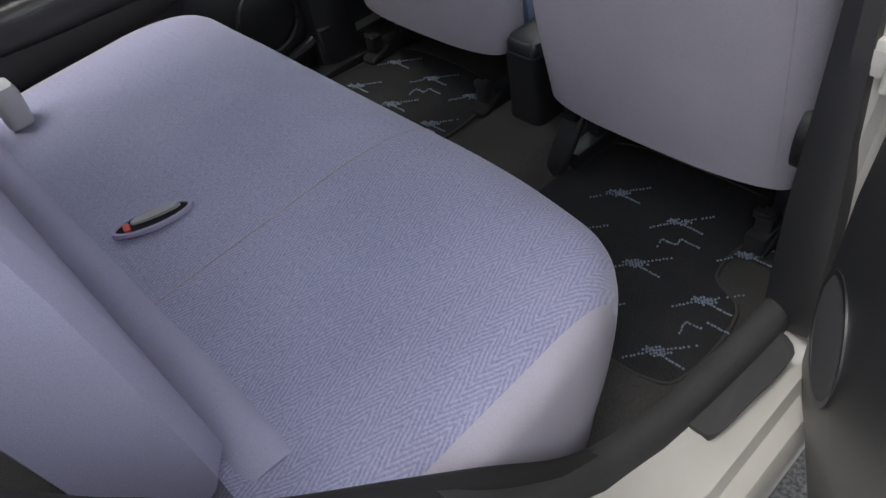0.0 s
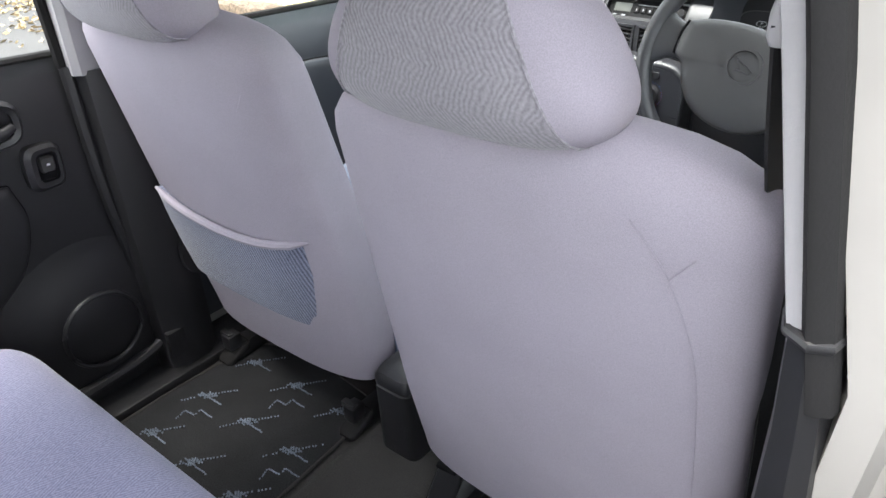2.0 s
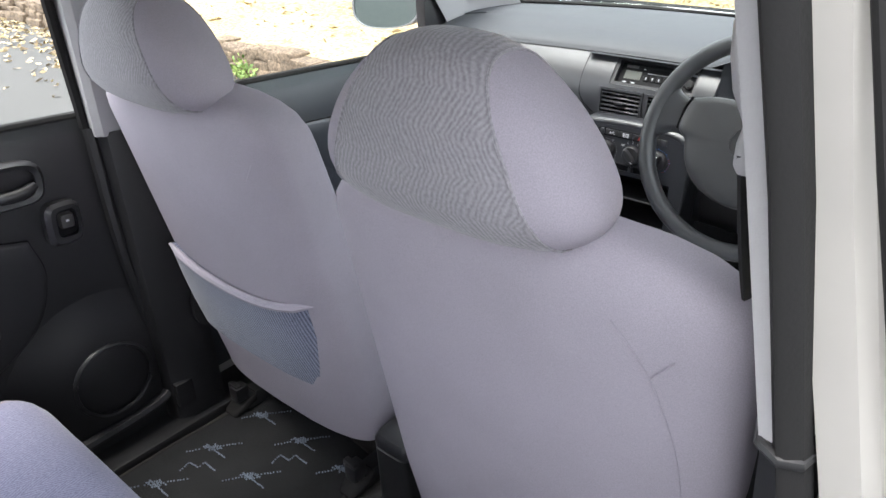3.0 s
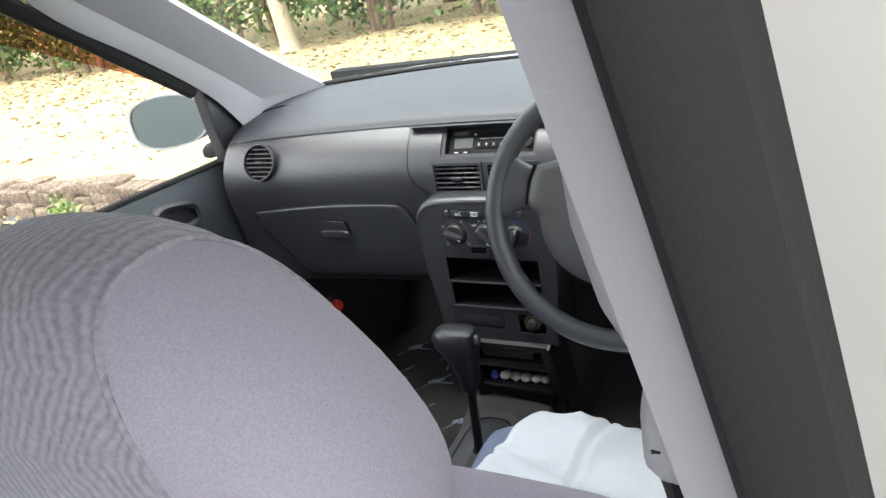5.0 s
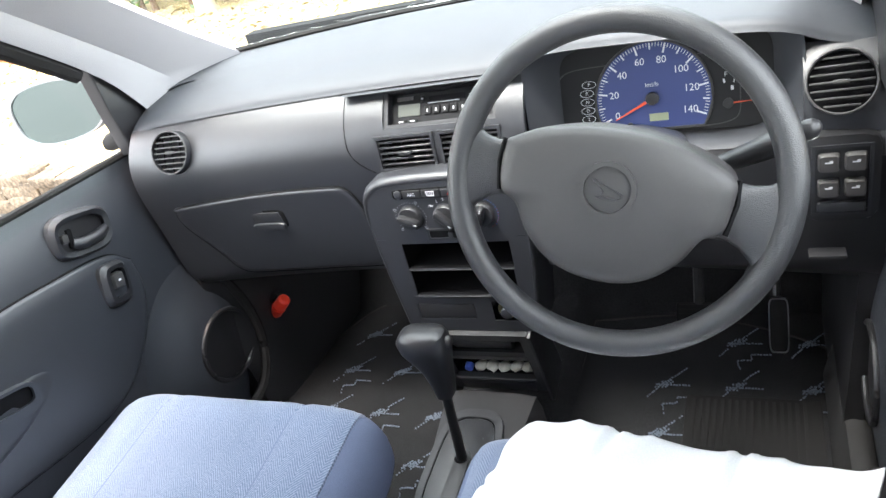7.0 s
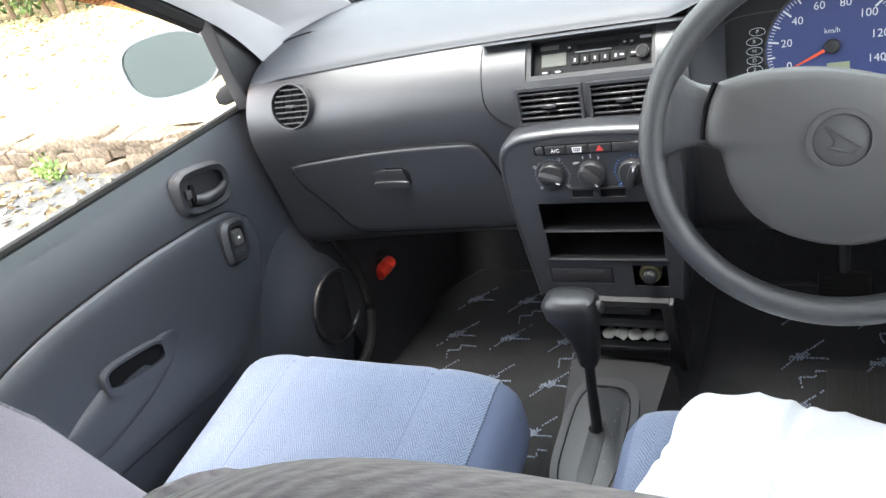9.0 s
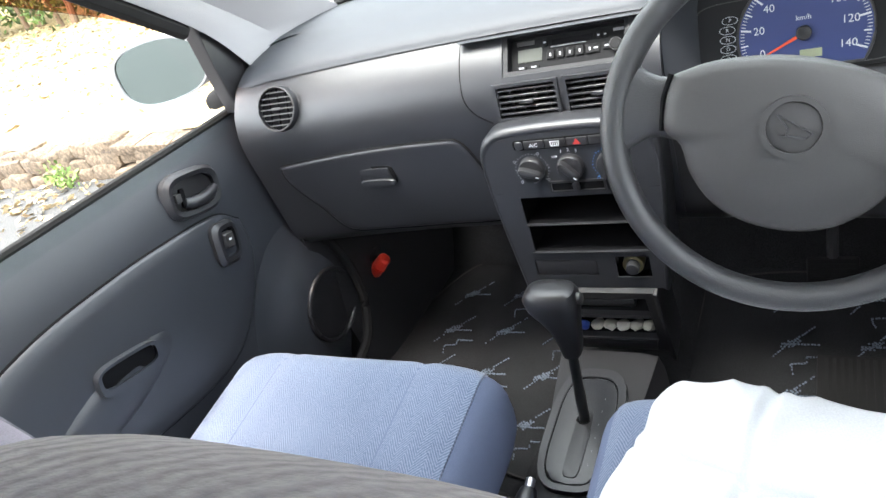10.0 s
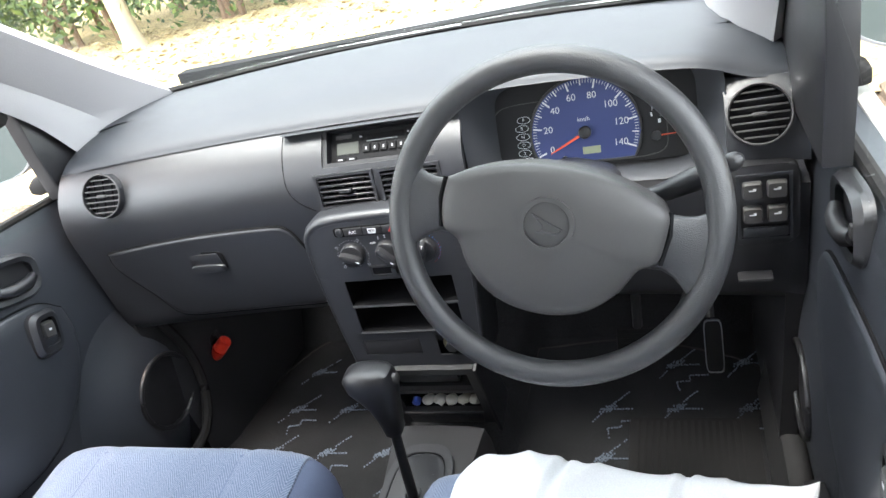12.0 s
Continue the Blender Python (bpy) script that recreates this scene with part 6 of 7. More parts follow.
for k, mark in enumerate(("A/C", "", "", "")):
    u = -0.0600 + 0.0335 * k
    b = part("push_button", box(u, u + 0.0322, 0.1168, 0.1302, -0.003, 0.0032, 0.0015, 2, ms), PLASTIC_BLACK, stack)
    if mark:
        lettering(mark, 0.0080, ms @ Matrix.Translation((u + 0.016, 0.1232, 0.0034)), WHITE_INK, b)
    elif k == 2:
        part("warning_triangle", plate([(u + 0.010, 0.1195), (u + 0.022, 0.1195), (u + 0.016, 0.1290)], 0.0004, ms @ Matrix.Translation((0, 0, 0.0037))), RED_DIM, b, "dull red hazard triangle")
    elif k == 1:
        part("window_mark", join(frame_ring([(u + 0.0100, 0.1195), (u + 0.0220, 0.1195), (u + 0.0232, 0.1275), (u + 0.0088, 0.1275)], [(u + 0.0111, 0.1204), (u + 0.0209, 0.1204), (u + 0.0220, 0.1266), (u + 0.0100, 0.1266)], 0.0030, 0.0037, ms), *[box(u + q, u + q + 0.0009, 0.1212, 0.1256, 0.0031, 0.0036, 0, 1, ms) for q in (0.0125, 0.0155, 0.0185)]), WHITE_INK, b)
for u in (-0.0685, 0.0775):
    part("strip_end", plate(super_ring(u, 0.1235, 0.0062, 0.0068, 3, 20), 0.004, ms @ Matrix.Translation((0, 0, 0.0030)), 0.0015), PLASTIC, stack)
for k, u in enumerate((-0.0565, 0.0055, 0.0660)):
    mk = ms @ Matrix.Translation((u, 0.0815, 0.0))
    kn = part("heater_knob", loft([[(mk @ Vector((r * math.cos(a), r * math.sin(a), w)))[:] for a in [2 * math.pi * q / 32 for q in range(32)]] for r, w in ((0.0218, -0.002), (0.0218, 0.0012), (0.0208, 0.0016), (0.0205, 0.006), (0.0190, 0.0085), (0.017, 0.009), (0.004, 0.009))]), PLASTIC_BLACK, stack, "round black heater knob")
    mg = mk @ Euler((0, 0, radians((-20, -48, 70)[k]))).to_matrix().to_4x4()
    part("knob_grip", loft([[tuple(mg @ Vector((a * s1, b * s1, w))) for a, b in super_ring(0, 0, 0.0195, 0.0062, 3, 24)] for s1, w in ((1.0, 0.006), (0.98, 0.014), (0.88, 0.019), (0.5, 0.0205), (0.1, 0.0207))]), PLASTIC_BLACK, kn)
    part("knob_mark", box(0.006, 0.0165, -0.0008, 0.0008, 0.0192, 0.0202, 0, 1, mg), WHITE_INK, kn)
    if k != 1:
        ticks = [box(0.0258, 0.0282 if q % 4 == 0 else 0.0272, -0.00045, 0.00045, 0.0, 0.0005, 0, 1, mk @ Euler((0, 0, radians(222 - 11 * q))).to_matrix().to_4x4()) for q in range(25)]
        part("scale_marks", join(*ticks), BLUE_INK if k == 2 else DIM_INK, kn)
        for a in (225, 150, 60, -40) if k == 0 else (225,):
            part("dial_symbol", frame_ring(circle2(0.0024, 12, 0.0300 * math.cos(radians(a)), 0.0300 * math.sin(radians(a))), circle2(0.0015, 12, 0.0300 * math.cos(radians(a)), 0.0300 * math.sin(radians(a))), 0.0, 0.0005, mk), DIM_INK if k == 0 else BLUE_INK, kn)
        if k == 2:
            part("warm_marks", join(*[box(0.0258, 0.0275, -0.00045, 0.00045, 0.0, 0.0005, 0, 1, mk @ Euler((0, 0, radians(-60 + 11 * q))).to_matrix().to_4x4()) for q in range(8)]), RED_DIM, kn)
    else:
        for text, a in (("OFF", 140), ("1", 112), ("2", 88), ("3", 64)):
            lettering(text, 0.0075 if text != "OFF" else 0.0052, mk @ Matrix.Translation((0.0285 * math.cos(radians(a)), 0.0285 * math.sin(radians(a)), 0.0002)), WHITE_INK, kn)
part("slider_slot", box(-0.031, 0.051, 0.042, 0.0565, -0.002, 0.0008, 0, 1, ms), PLASTIC_MATT, stack)
part("slider_frame", frame_ring([(-0.034, 0.0395), (0.054, 0.0395), (0.054, 0.059), (-0.034, 0.059)], [(-0.031, 0.0425), (0.051, 0.0425), (0.051, 0.056), (-0.031, 0.056)], -0.002, 0.003, ms), PLASTIC_BLACK, stack)
part("slider_tab", box(0.004, 0.0135, 0.0435, 0.0555, 0.0, 0.009, 0.002, 2, ms), PLASTIC_BLACK, stack)

# ---- instruments ----
cluster = thing("instrument_cluster", "instrument cluster with blue speedometer and fuel gauge", "instruments", (0.31, 0.88, 0.87))
fo = [(x, z) for x, z in super_ring(0.311, 0.9425, 0.186, 0.0845, 6, 48)]
bi = [(x, z) for x, z in super_ring(0.314, 0.926, 0.148, 0.068, 6, 48)]
rings = [[(x, 0.832 + bow(x) - 0.002 - 0.15 * (z - 0.9425) * -1, z) for x, z in fo], [(x, 0.838 + bow(x) + 0.15 * (z - 0.9425), z) for x, z in [(0.311 + (a - 0.311) * 0.975, 0.9425 + (b - 0.9425) * 0.94) for a, b in fo]], [(x, 0.882 + 0.3 * (z - 0.926), z) for x, z in bi]]
# paler dash-top plastic here puts the light on the bezel into its colour
part("bezel", loft(rings, caps=False), PLASTIC_TOP, cluster, "deep charcoal bezel, coloured paler for the light on it")
mc = face_frame((0.299, 0.888, 0.908), 17)
part("face", box(-0.160, 0.162, -0.052, 0.082, -0.008, -0.001, 0, 1, mc), FACE_GREY, cluster, "charcoal instrument face")
part("lamp_frame", frame_ring(super_ring(-0.010, 0.004, 0.130, 0.052, 7, 48), super_ring(-0.010, 0.004, 0.1285, 0.0505, 7, 48), -0.001, 0.0008, mc), PLASTIC_COVER, cluster)
dialpts = []
for q in range(41):
    a = radians(213 - 246 * q / 40)
    dialpts.append((0.083 * math.cos(a), 0.083 * math.sin(a)))
dial = part("speedometer", plate(dialpts, 0.003, mc @ Matrix.Translation((0, 0, 0.002)), 0.0005), BLUE_DIAL, cluster, "blue speedometer face")
part("dial_rim", tube([mc @ Vector((u, v, 0.002)) for u, v in dialpts + dialpts[:1]], 0.0020, 6), PLASTIC_COVER, dial)
mc2 = mc @ Matrix.Translation((0, 0, 0.0026))
for q in range(8):
    a = radians(202 - 32 * q)
    lettering(str(20 * q), 0.0145, mc2 @ Matrix.Translation((0.056 * math.cos(a), 0.056 * math.sin(a), 0.0)), WHITE_INK, dial)
ticks = []
for q in range(71):
    a = radians(202 - 3.2 * q)
    r0, h = (0.0660, 0.0013) if q % 10 == 0 else (0.0700, 0.0010) if q % 5 == 0 else (0.0740, 0.00045)
    ticks.append(box(r0, 0.0795, -h, h, 0, 0.0004, 0, 1, mc2 @ Euler((0, 0, a)).to_matrix().to_4x4()))
part("scale_marks", join(*ticks), WHITE_INK, dial)
lettering("km/h", 0.0095, mc2 @ Matrix.Translation((0.0, 0.020, 0)), WHITE_INK, dial)
mn = mc @ Matrix.Translation((0, 0, 0.008)) @ Euler((0, 0, radians(206))).to_matrix().to_4x4()
needle = part("needle", plate([(0.010, -0.0022), (0.060, -0.0008), (0.060, 0.0008), (0.010, 0.0022)], 0.0015, mn), ORANGE, dial, "orange-red needle")
part("needle_hub", disc(0.0095, 0.008, 20, mc @ Matrix.Translation((0, 0, 0.010)), 0.002), PLASTIC_BLACK, needle)
part("odometer", box(-0.006, 0.021, -0.033, -0.022, 0.0022, 0.0030, 0, 1, mc), LCD, dial, "small green odometer display")
part("reset_pin", tube([mc @ Vector((-0.034, -0.036, 0.0)), mc @ Vector((-0.034, -0.036, 0.016))], 0.004, 10), PLASTIC_BLACK, dial)
for q, letter in enumerate("PRND2L"):
    p = (-0.096 + (0.004 if q in (0, 5) else 0.0), 0.030 - 0.0128 * q)
    ob = part("gear_lamp", frame_ring([(p[0] + a, p[1] + b) for a, b in super_ring(0, 0, 0.0105, 0.0055, 2.2, 20)], [(p[0] + a, p[1] + b) for a, b in super_ring(0, 0, 0.0098, 0.0048, 2.2, 20)], 0.0, 0.001, mc), WHITE_INK, cluster)
    lettering(letter, 0.0072, mc @ Matrix.Translation((p[0], p[1], 0.0006)), WHITE_INK, ob)
arc = [box(0.029, 0.035, -0.0007 - 0.0006 * (q % 2 == 0), 0.0006 + 0.0006 * (q % 2 == 0), 0, 0.0006, 0, 1, mc @ Matrix.Translation((0.104, -0.018, 0)) @ Euler((0, 0, radians(100 - 24 * q))).to_matrix().to_4x4()) for q in range(5)]
part("fuel_scale", join(*arc), WHITE_INK, cluster)
lettering("F", 0.0095, mc @ Matrix.Translation((0.101, 0.022, 0.0004)), WHITE_INK, cluster)
lettering("E", 0.0085, mc @ Matrix.Translation((0.142, -0.018, 0.0004)), WHITE_INK, cluster)
part("fuel_needle", plate([(0.0, -0.0012), (0.030, -0.0006), (0.030, 0.0006), (0.0, 0.0012)], 0.001, mc @ Matrix.Translation((0.104, -0.018, 0.004)) @ Euler((0, 0, radians(2))).to_matrix().to_4x4()), ORANGE, cluster)
part("fuel_hub", disc(0.007, 0.005, 16, mc @ Matrix.Translation((0.103, -0.018, 0.006)), 0.001), PLASTIC_BLACK, cluster)
part("pump_mark", box(0.107, 0.111, 0.000, 0.006, 0.0, 0.0006, 0, 1, mc), WHITE_INK, cluster)

# switch panel beside the column
mw = face_frame((0.5345, 0.760, 0.823), -3)
swp = thing("switch_panel", "black panel with four window switches beside the column", "switch panel", (0.5345, 0.77, 0.77))
part("panel", plate(super_ring(0, 0, 0.043, 0.062, 7, 32), 0.03, mw, 0.003), PLASTIC_BLACK, swp)
part("switch_frame", frame_ring([(-0.034, -0.052), (0.034, -0.052), (0.034, 0.050), (-0.034, 0.050)], [(-0.030, -0.048), (0.030, -0.048), (0.030, 0.046), (-0.030, 0.046)], -0.001, 0.0025, mw), PLASTIC, swp)
for u in (-0.0150, 0.0150):
    for v in (0.027, -0.010):
        s = part("window_switch", loft([[(mw @ Vector((u + a, v + b, w)))[:] for a, b in super_ring(0, 0, 0.0125 * s1, 0.0125 * s1, 6, 20)] for s1, w in ((1.0, 0.0), (1.0, 0.004), (0.86, 0.009), (0.3, 0.009))]), PLASTIC_COVER, swp)
        part("switch_mark", join(box(u - 0.0045, u + 0.0040, v + 0.0015, v + 0.0032, 0.0091, 0.0095, 0, 1, mw), box(u + 0.0005, u + 0.0045, v + 0.0035, v + 0.0052, 0.0091, 0.0095, 0, 1, mw)), WHITE_INK, s)
part("lock_switch", box(-0.028, 0.028, -0.046, -0.031, 0.0, 0.006, 0.003, 2, mw), PLASTIC, swp)
part("bonnet_release", box(0.497, 0.543, 0.752, 0.775, 0.706, 0.713, 0.003), PLASTIC_BLACK, dash)
part("blank_switch", box(0.428, 0.458, 0.795, 0.815, 0.838, 0.860, 0.003), PLASTIC_BLACK, dash)

# ---- steering wheel ----
WC = Vector((0.3005, 0.5225, 0.9540))
wheel = thing("steering_wheel", "dark grey plastic steering wheel with airbag cover", "steering wheel", WC)
mwh = face_frame(WC, 19.5, 1.0, -15.5)
R = 0.1715
rings = []
for k in range(97):
    a = 2 * math.pi * (k % 96) / 96
    c = Vector((R * math.cos(a), R * math.sin(a), 0))
    e = Vector((math.cos(a), math.sin(a), 0))
    rings.append([tuple(mwh @ (c + e * (0.0145 * math.cos(t)) + Vector((0, 0, 0.0150 * math.sin(t))))) for t in [2 * math.pi * q / 16 for q in range(16)]])
bm = loft(rings, caps=False)
bmesh.ops.remove_doubles(bm, verts=bm.verts[:], dist=1e-5)
part("rim", bm, PLASTIC_WHEEL, wheel, "grained rim")
for sgn in (-1, 1):
    sp = []
    for t, h0, h1, w in ((0.0, -0.032, 0.032, -0.008), (0.25, -0.031, 0.029, -0.007), (0.45, -0.036, 0.029, -0.006), (0.65, -0.047, 0.032, -0.004), (0.82, -0.064, 0.039, -0.003), (0.93, -0.080, 0.048, -0.002), (1.0, -0.094, 0.056, -0.002)):
        u = 0.105 + 0.064 * t
        ring = []
        for a, b in super_ring(0, 0, 1, 1, 3, 28):
            v = (h0 + h1) / 2 + b * (h1 - h0) / 2
            uu = min(u, math.sqrt(max(1e-6, (R - 0.003) ** 2 - v * v)))
            ring.append(tuple(mwh @ Vector((sgn * uu, v, w + a * (0.015 - 0.004 * t)))))
        sp.append(ring)
    part("spoke", loft(sp), PLASTIC_WHEEL, wheel)
cover = [(-0.117, 0.034), (-0.085, 0.050), (-0.04, 0.061), (0.0, 0.064), (0.04, 0.061), (0.085, 0.050), (0.117, 0.034), (0.120, 0.010), (0.116, -0.020), (0.098, -0.032), (0.082, -0.060), (0.055, -0.085), (0.02, -0.097), (-0.02, -0.097), (-0.055, -0.085), (-0.082, -0.060), (-0.098, -0.032), (-0.116, -0.020), (-0.120, 0.010)]
co = [(p.x, p.y) for p in curve_points([(a, b, 0) for a, b in cover + cover[:1]], 4)[:-1]]
ac = part("airbag_cover", loft([[(mwh @ Vector((u * s, v * s - 0.0, w)))[:] for u, v in co] for s, w in ((0.98, -0.05), (1.0, -0.01), (1.0, 0.012), (0.985, 0.020), (0.95, 0.025), (0.85, 0.029), (0.6, 0.033), (0.3, 0.0345), (0.05, 0.035))]), PLASTIC_COVER, wheel)
for s in (-1, 1):
    part("cover_gap", tube([mwh @ Vector((s * u, v, 0.013)) for u, v in ((0.1195, 0.034), (0.1225, 0.010), (0.1185, -0.022))], 0.0028, 6), PLASTIC_MATT, wheel)
me_ = mwh @ Matrix.Translation((0, 0.004, 0.0345))
em = part("emblem_ring", frame_ring(circle2(0.0290, 40), circle2(0.0238, 40), -0.003, 0.0040, me_), PLASTIC_COVER, ac)
part("emblem_disc", disc(0.0235, 0.003, 32, me_ @ Matrix.Translation((0, 0, 0.0006)), 0.001), PLASTIC_COVER, em)
ew = lambda pts: tube([me_ @ Vector((u, v, 0.0015)) for u, v in pts], 0.0009, 6)
part("emblem_mark", join(ew([(-0.016, 0.009), (0.017, -0.003), (0.012, -0.008), (-0.005, -0.008), (-0.004, -0.002), (-0.016, 0.009)]), ew([(-0.010, -0.009), (0.010, -0.009)])), PLASTIC_WHEEL, em, "plain raised emblem shape")
part("moulded_mark", join(box(-0.012, 0.012, -0.056, -0.052, 0.0310, 0.0318, 0, 1, mwh), box(-0.007, 0.007, -0.063, -0.060, 0.0306, 0.0314, 0, 1, mwh)), PLASTIC, ac)
# column, shroud and stalk
colm = thing("steering_column", "black steering column shroud with a control stalk", "steering column", (0.30, 0.68, 0.90))
axis = (mwh.to_3x3() @ Vector((0, 0, -1))).normalized()
rings = []
for t, rx, ry in ((0.030, 0.055, 0.045), (0.045, 0.062, 0.055), (0.15, 0.065, 0.060), (0.26, 0.06, 0.055), (0.36, 0.05, 0.05)):
    c = WC + axis * t
    rings.append([tuple(c + (mwh.to_3x3() @ Vector((a, b - 0.012, 0)))) for a, b in super_ring(0, 0, rx, ry, 4, 28)])
part("shroud", loft(rings), PLASTIC, colm)
st = [Vector((0.345, 0.625, 0.915)), Vector((0.40, 0.605, 0.932)), Vector((0.44, 0.580, 0.957)), Vector((0.475, 0.560, 0.980))]
stalk = part("stalk", tube(curve_points(st, 5), [0.0075, 0.008, 0.0085, 0.009, 0.0095, 0.010, 0.0105, 0.011, 0.0115, 0.012, 0.0125, 0.013, 0.013, 0.0125, 0.0115, 0.008], 16), PLASTIC_BLACK, colm, "light stalk")
part("stalk_knob", tube([Vector((0.474, 0.560, 0.979)), Vector((0.480, 0.557, 0.984)), Vector((0.486, 0.554, 0.988)), Vector((0.491, 0.552, 0.991)), Vector((0.494, 0.550, 0.993)), Vector((0.4955, 0.549, 0.994))], [0.006, 0.0085, 0.0100, 0.0090, 0.006, 0.002], 16), PLASTIC_BLACK, stalk)
part("stalk_marks", join(*[box(-0.002, 0.002, -0.001, 0.001, 0, 0.0004, 0, 1, Matrix.Translation(Vector((0.445 + 0.008 * q, 0.5675 - 0.006 * q, 0.967 + 0.006 * q))) @ face_frame((0, 0, 0), 40)) for q in range(3)]), WHITE_INK, stalk)

# ---- centre console, selector, handbrake ----
con = thing("centre_console", "charcoal centre console with open storage tray", "console", (CX, 0.6, 0.30))
mt = face_frame((CX + 0.012, 0.765, 0.4925), -16)
part("tray_frame", join(holed(-0.100, 0.084, -0.090, 0.082, [(-0.085, 0.069, 0.018, 0.066), (-0.085, 0.069, -0.050, 0.008)], 0.010, mt), box(-0.106, -0.098, -0.12, 0.080, -0.08, 0.002, 0.003, 2, mt), box(0.082, 0.090, -0.12, 0.080, -0.08, 0.002, 0.003, 2, mt)), PLASTIC_BASE, con)
# tray inside, with its shade painted in as near-black
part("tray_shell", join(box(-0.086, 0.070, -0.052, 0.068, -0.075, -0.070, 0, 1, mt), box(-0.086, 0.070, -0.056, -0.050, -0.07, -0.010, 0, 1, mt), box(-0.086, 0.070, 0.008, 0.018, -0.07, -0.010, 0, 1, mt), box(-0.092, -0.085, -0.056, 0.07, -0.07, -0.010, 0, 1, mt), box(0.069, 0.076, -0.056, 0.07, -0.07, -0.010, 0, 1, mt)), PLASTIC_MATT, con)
part("tray_apron", plate([(-0.082, -0.060), (0.066, -0.060), (0.062, -0.088), (-0.078, -0.088)], 0.004, mt @ Matrix.Translation((0, 0, 0.0022)), 0.0015), PLASTIC_BLACK, con)
part("tray_lip", box(-0.085, 0.069, -0.056, -0.050, -0.002, 0.004, 0.002, 2, mt), PLASTIC, con)
part("tray_drawer", box(-0.070, 0.045, 0.024, 0.046, -0.04, -0.012, 0.006, 2, mt), PLASTIC, con)
rings = []
for y, hw, z in ((0.76, 0.094, 0.425), (0.70, 0.088, 0.420), (0.60, 0.076, 0.412), (0.45, 0.066, 0.400), (0.30, 0.063, 0.385), (0.12, 0.062, 0.375)):
    rings.append([(CX - 0.006 + 0.012 * (0.76 - y) + u * hw, y, zz) for u, zz in ((-1.08, 0.29), (-1.0, z - 0.03), (-0.92, z - 0.006), (-0.6, z), (0, z + 0.001), (0.6, z), (0.92, z - 0.006), (1.0, z - 0.03), (1.08, 0.29))])
part("console_base", loft(rings), PLASTIC_BLACK, con)
mg = Matrix.Translation((-0.030, 0.585, 0.414)) @ Euler((radians(4), 0, 0)).to_matrix().to_4x4()
part("selector_arch", frame_ring(super_ring(0, 0.004, 0.060, 0.122, 3.2, 44), super_ring(0, 0, 0.0475, 0.1075, 3.6, 44), -0.010, 0.0075, mg), PLASTIC, con)
part("selector_plate", plate(super_ring(0, 0, 0.045, 0.105, 3.6, 40), 0.008, mg @ Matrix.Translation((0, 0, 0.0065)), 0.003), PLASTIC, con)
part("selector_rim", tube([mg @ Vector((a, b, 0.004)) for a, b in super_ring(0, 0, 0.0465, 0.1065, 3.6, 44)], 0.0022, 6, close=True), PLASTIC_MATT, con)
part("selector_gate", plate(super_ring(0.001, -0.030, 0.0135, 0.064, 5, 28), 0.004, mg @ Matrix.Translation((0, 0, 0.0085)), 0.001), PLASTIC_BLACK, con)
for q in range(6):
    part("gate_mark", box(0.024, 0.0245, -0.07 + 0.026 * q, -0.0665 + 0.026 * q, 0.006, 0.0066, 0, 1, mg), DIM_INK, con)
sel = thing("gear_selector", "black automatic gear selector with sculpted knob", "gear lever", (-0.005, 0.56, 0.42))
part("lever", tube(curve_points([(-0.031, 0.602, 0.405), (-0.025, 0.601, 0.50), (-0.018, 0.599, 0.59), (-0.016, 0.598, 0.62)], 5), [0.0088] * 5 + [0.0082] * 5 + [0.009] * 6, 12), PLASTIC_BLACK, sel)
kr = []
for z, cx_, rx, ry in ((0.572, -0.018, 0.014, 0.015), (0.578, -0.017, 0.0155, 0.0165), (0.600, -0.016, 0.018, 0.020), (0.628, -0.018, 0.023, 0.024), (0.648, -0.022, 0.031, 0.027), (0.664, -0.027, 0.039, 0.029), (0.682, -0.029, 0.041, 0.029), (0.692, -0.028, 0.036, 0.025), (0.697, -0.027, 0.026, 0.017), (0.698, -0.027, 0.010, 0.007)):
    kr.append([(cx_ + a, 0.598 + b, z) for a, b in super_ring(0, 0, rx, ry, 2.8, 32)])
knob = part("knob", loft(kr), PLASTIC_BLACK, sel)
part("release_button", tube([(0.006, 0.598, 0.677), (0.016, 0.598, 0.6775), (0.018, 0.598, 0.6775)], [0.0095, 0.009, 0.006], 16), PLASTIC_COVER, knob, "dark grey release button")
part("lever_collar", tube([(-0.031, 0.602, 0.414), (-0.0305, 0.602, 0.424)], [0.017, 0.012], 16), PLASTIC_MATT, sel)
hb = thing("handbrake", "black handbrake lever between the front seats", "handbrake", (-0.045, 0.2, 0.38))
part("grip", tube(curve_points([(-0.052, 0.14, 0.405), (-0.054, 0.25, 0.432), (-0.056, 0.36, 0.458), (-0.057, 0.42, 0.471)], 5), [0.016] * 5 + [0.0165] * 5 + [0.017] * 4 + [0.015, 0.012], 14), PLASTIC_BLACK, hb)
part("push_button", tube([(-0.057, 0.418, 0.4705), (-0.0575, 0.435, 0.4745)], 0.007, 12), STEEL, hb)
bx = thing("console_box", "black plastic console box between the front seats", "console box", (-0.043, 0.07, 0.30))
rings = []
for z, y0, hw in ((0.300, 0.006, 0.044), (0.40, 0.002, 0.043), (0.478, -0.002, 0.041), (0.480, 0.002, 0.038), (0.484, 0.002, 0.038)):
    rings.append([(-0.043 + a * hw, (y0 + 0.14) / 2 + b * (0.14 - y0) / 2, z) for a, b in super_ring(0, 0, 1, 1, 6, 32)])
part("box_body", loft(rings), PLASTIC_BLACK, bx)
rings = []
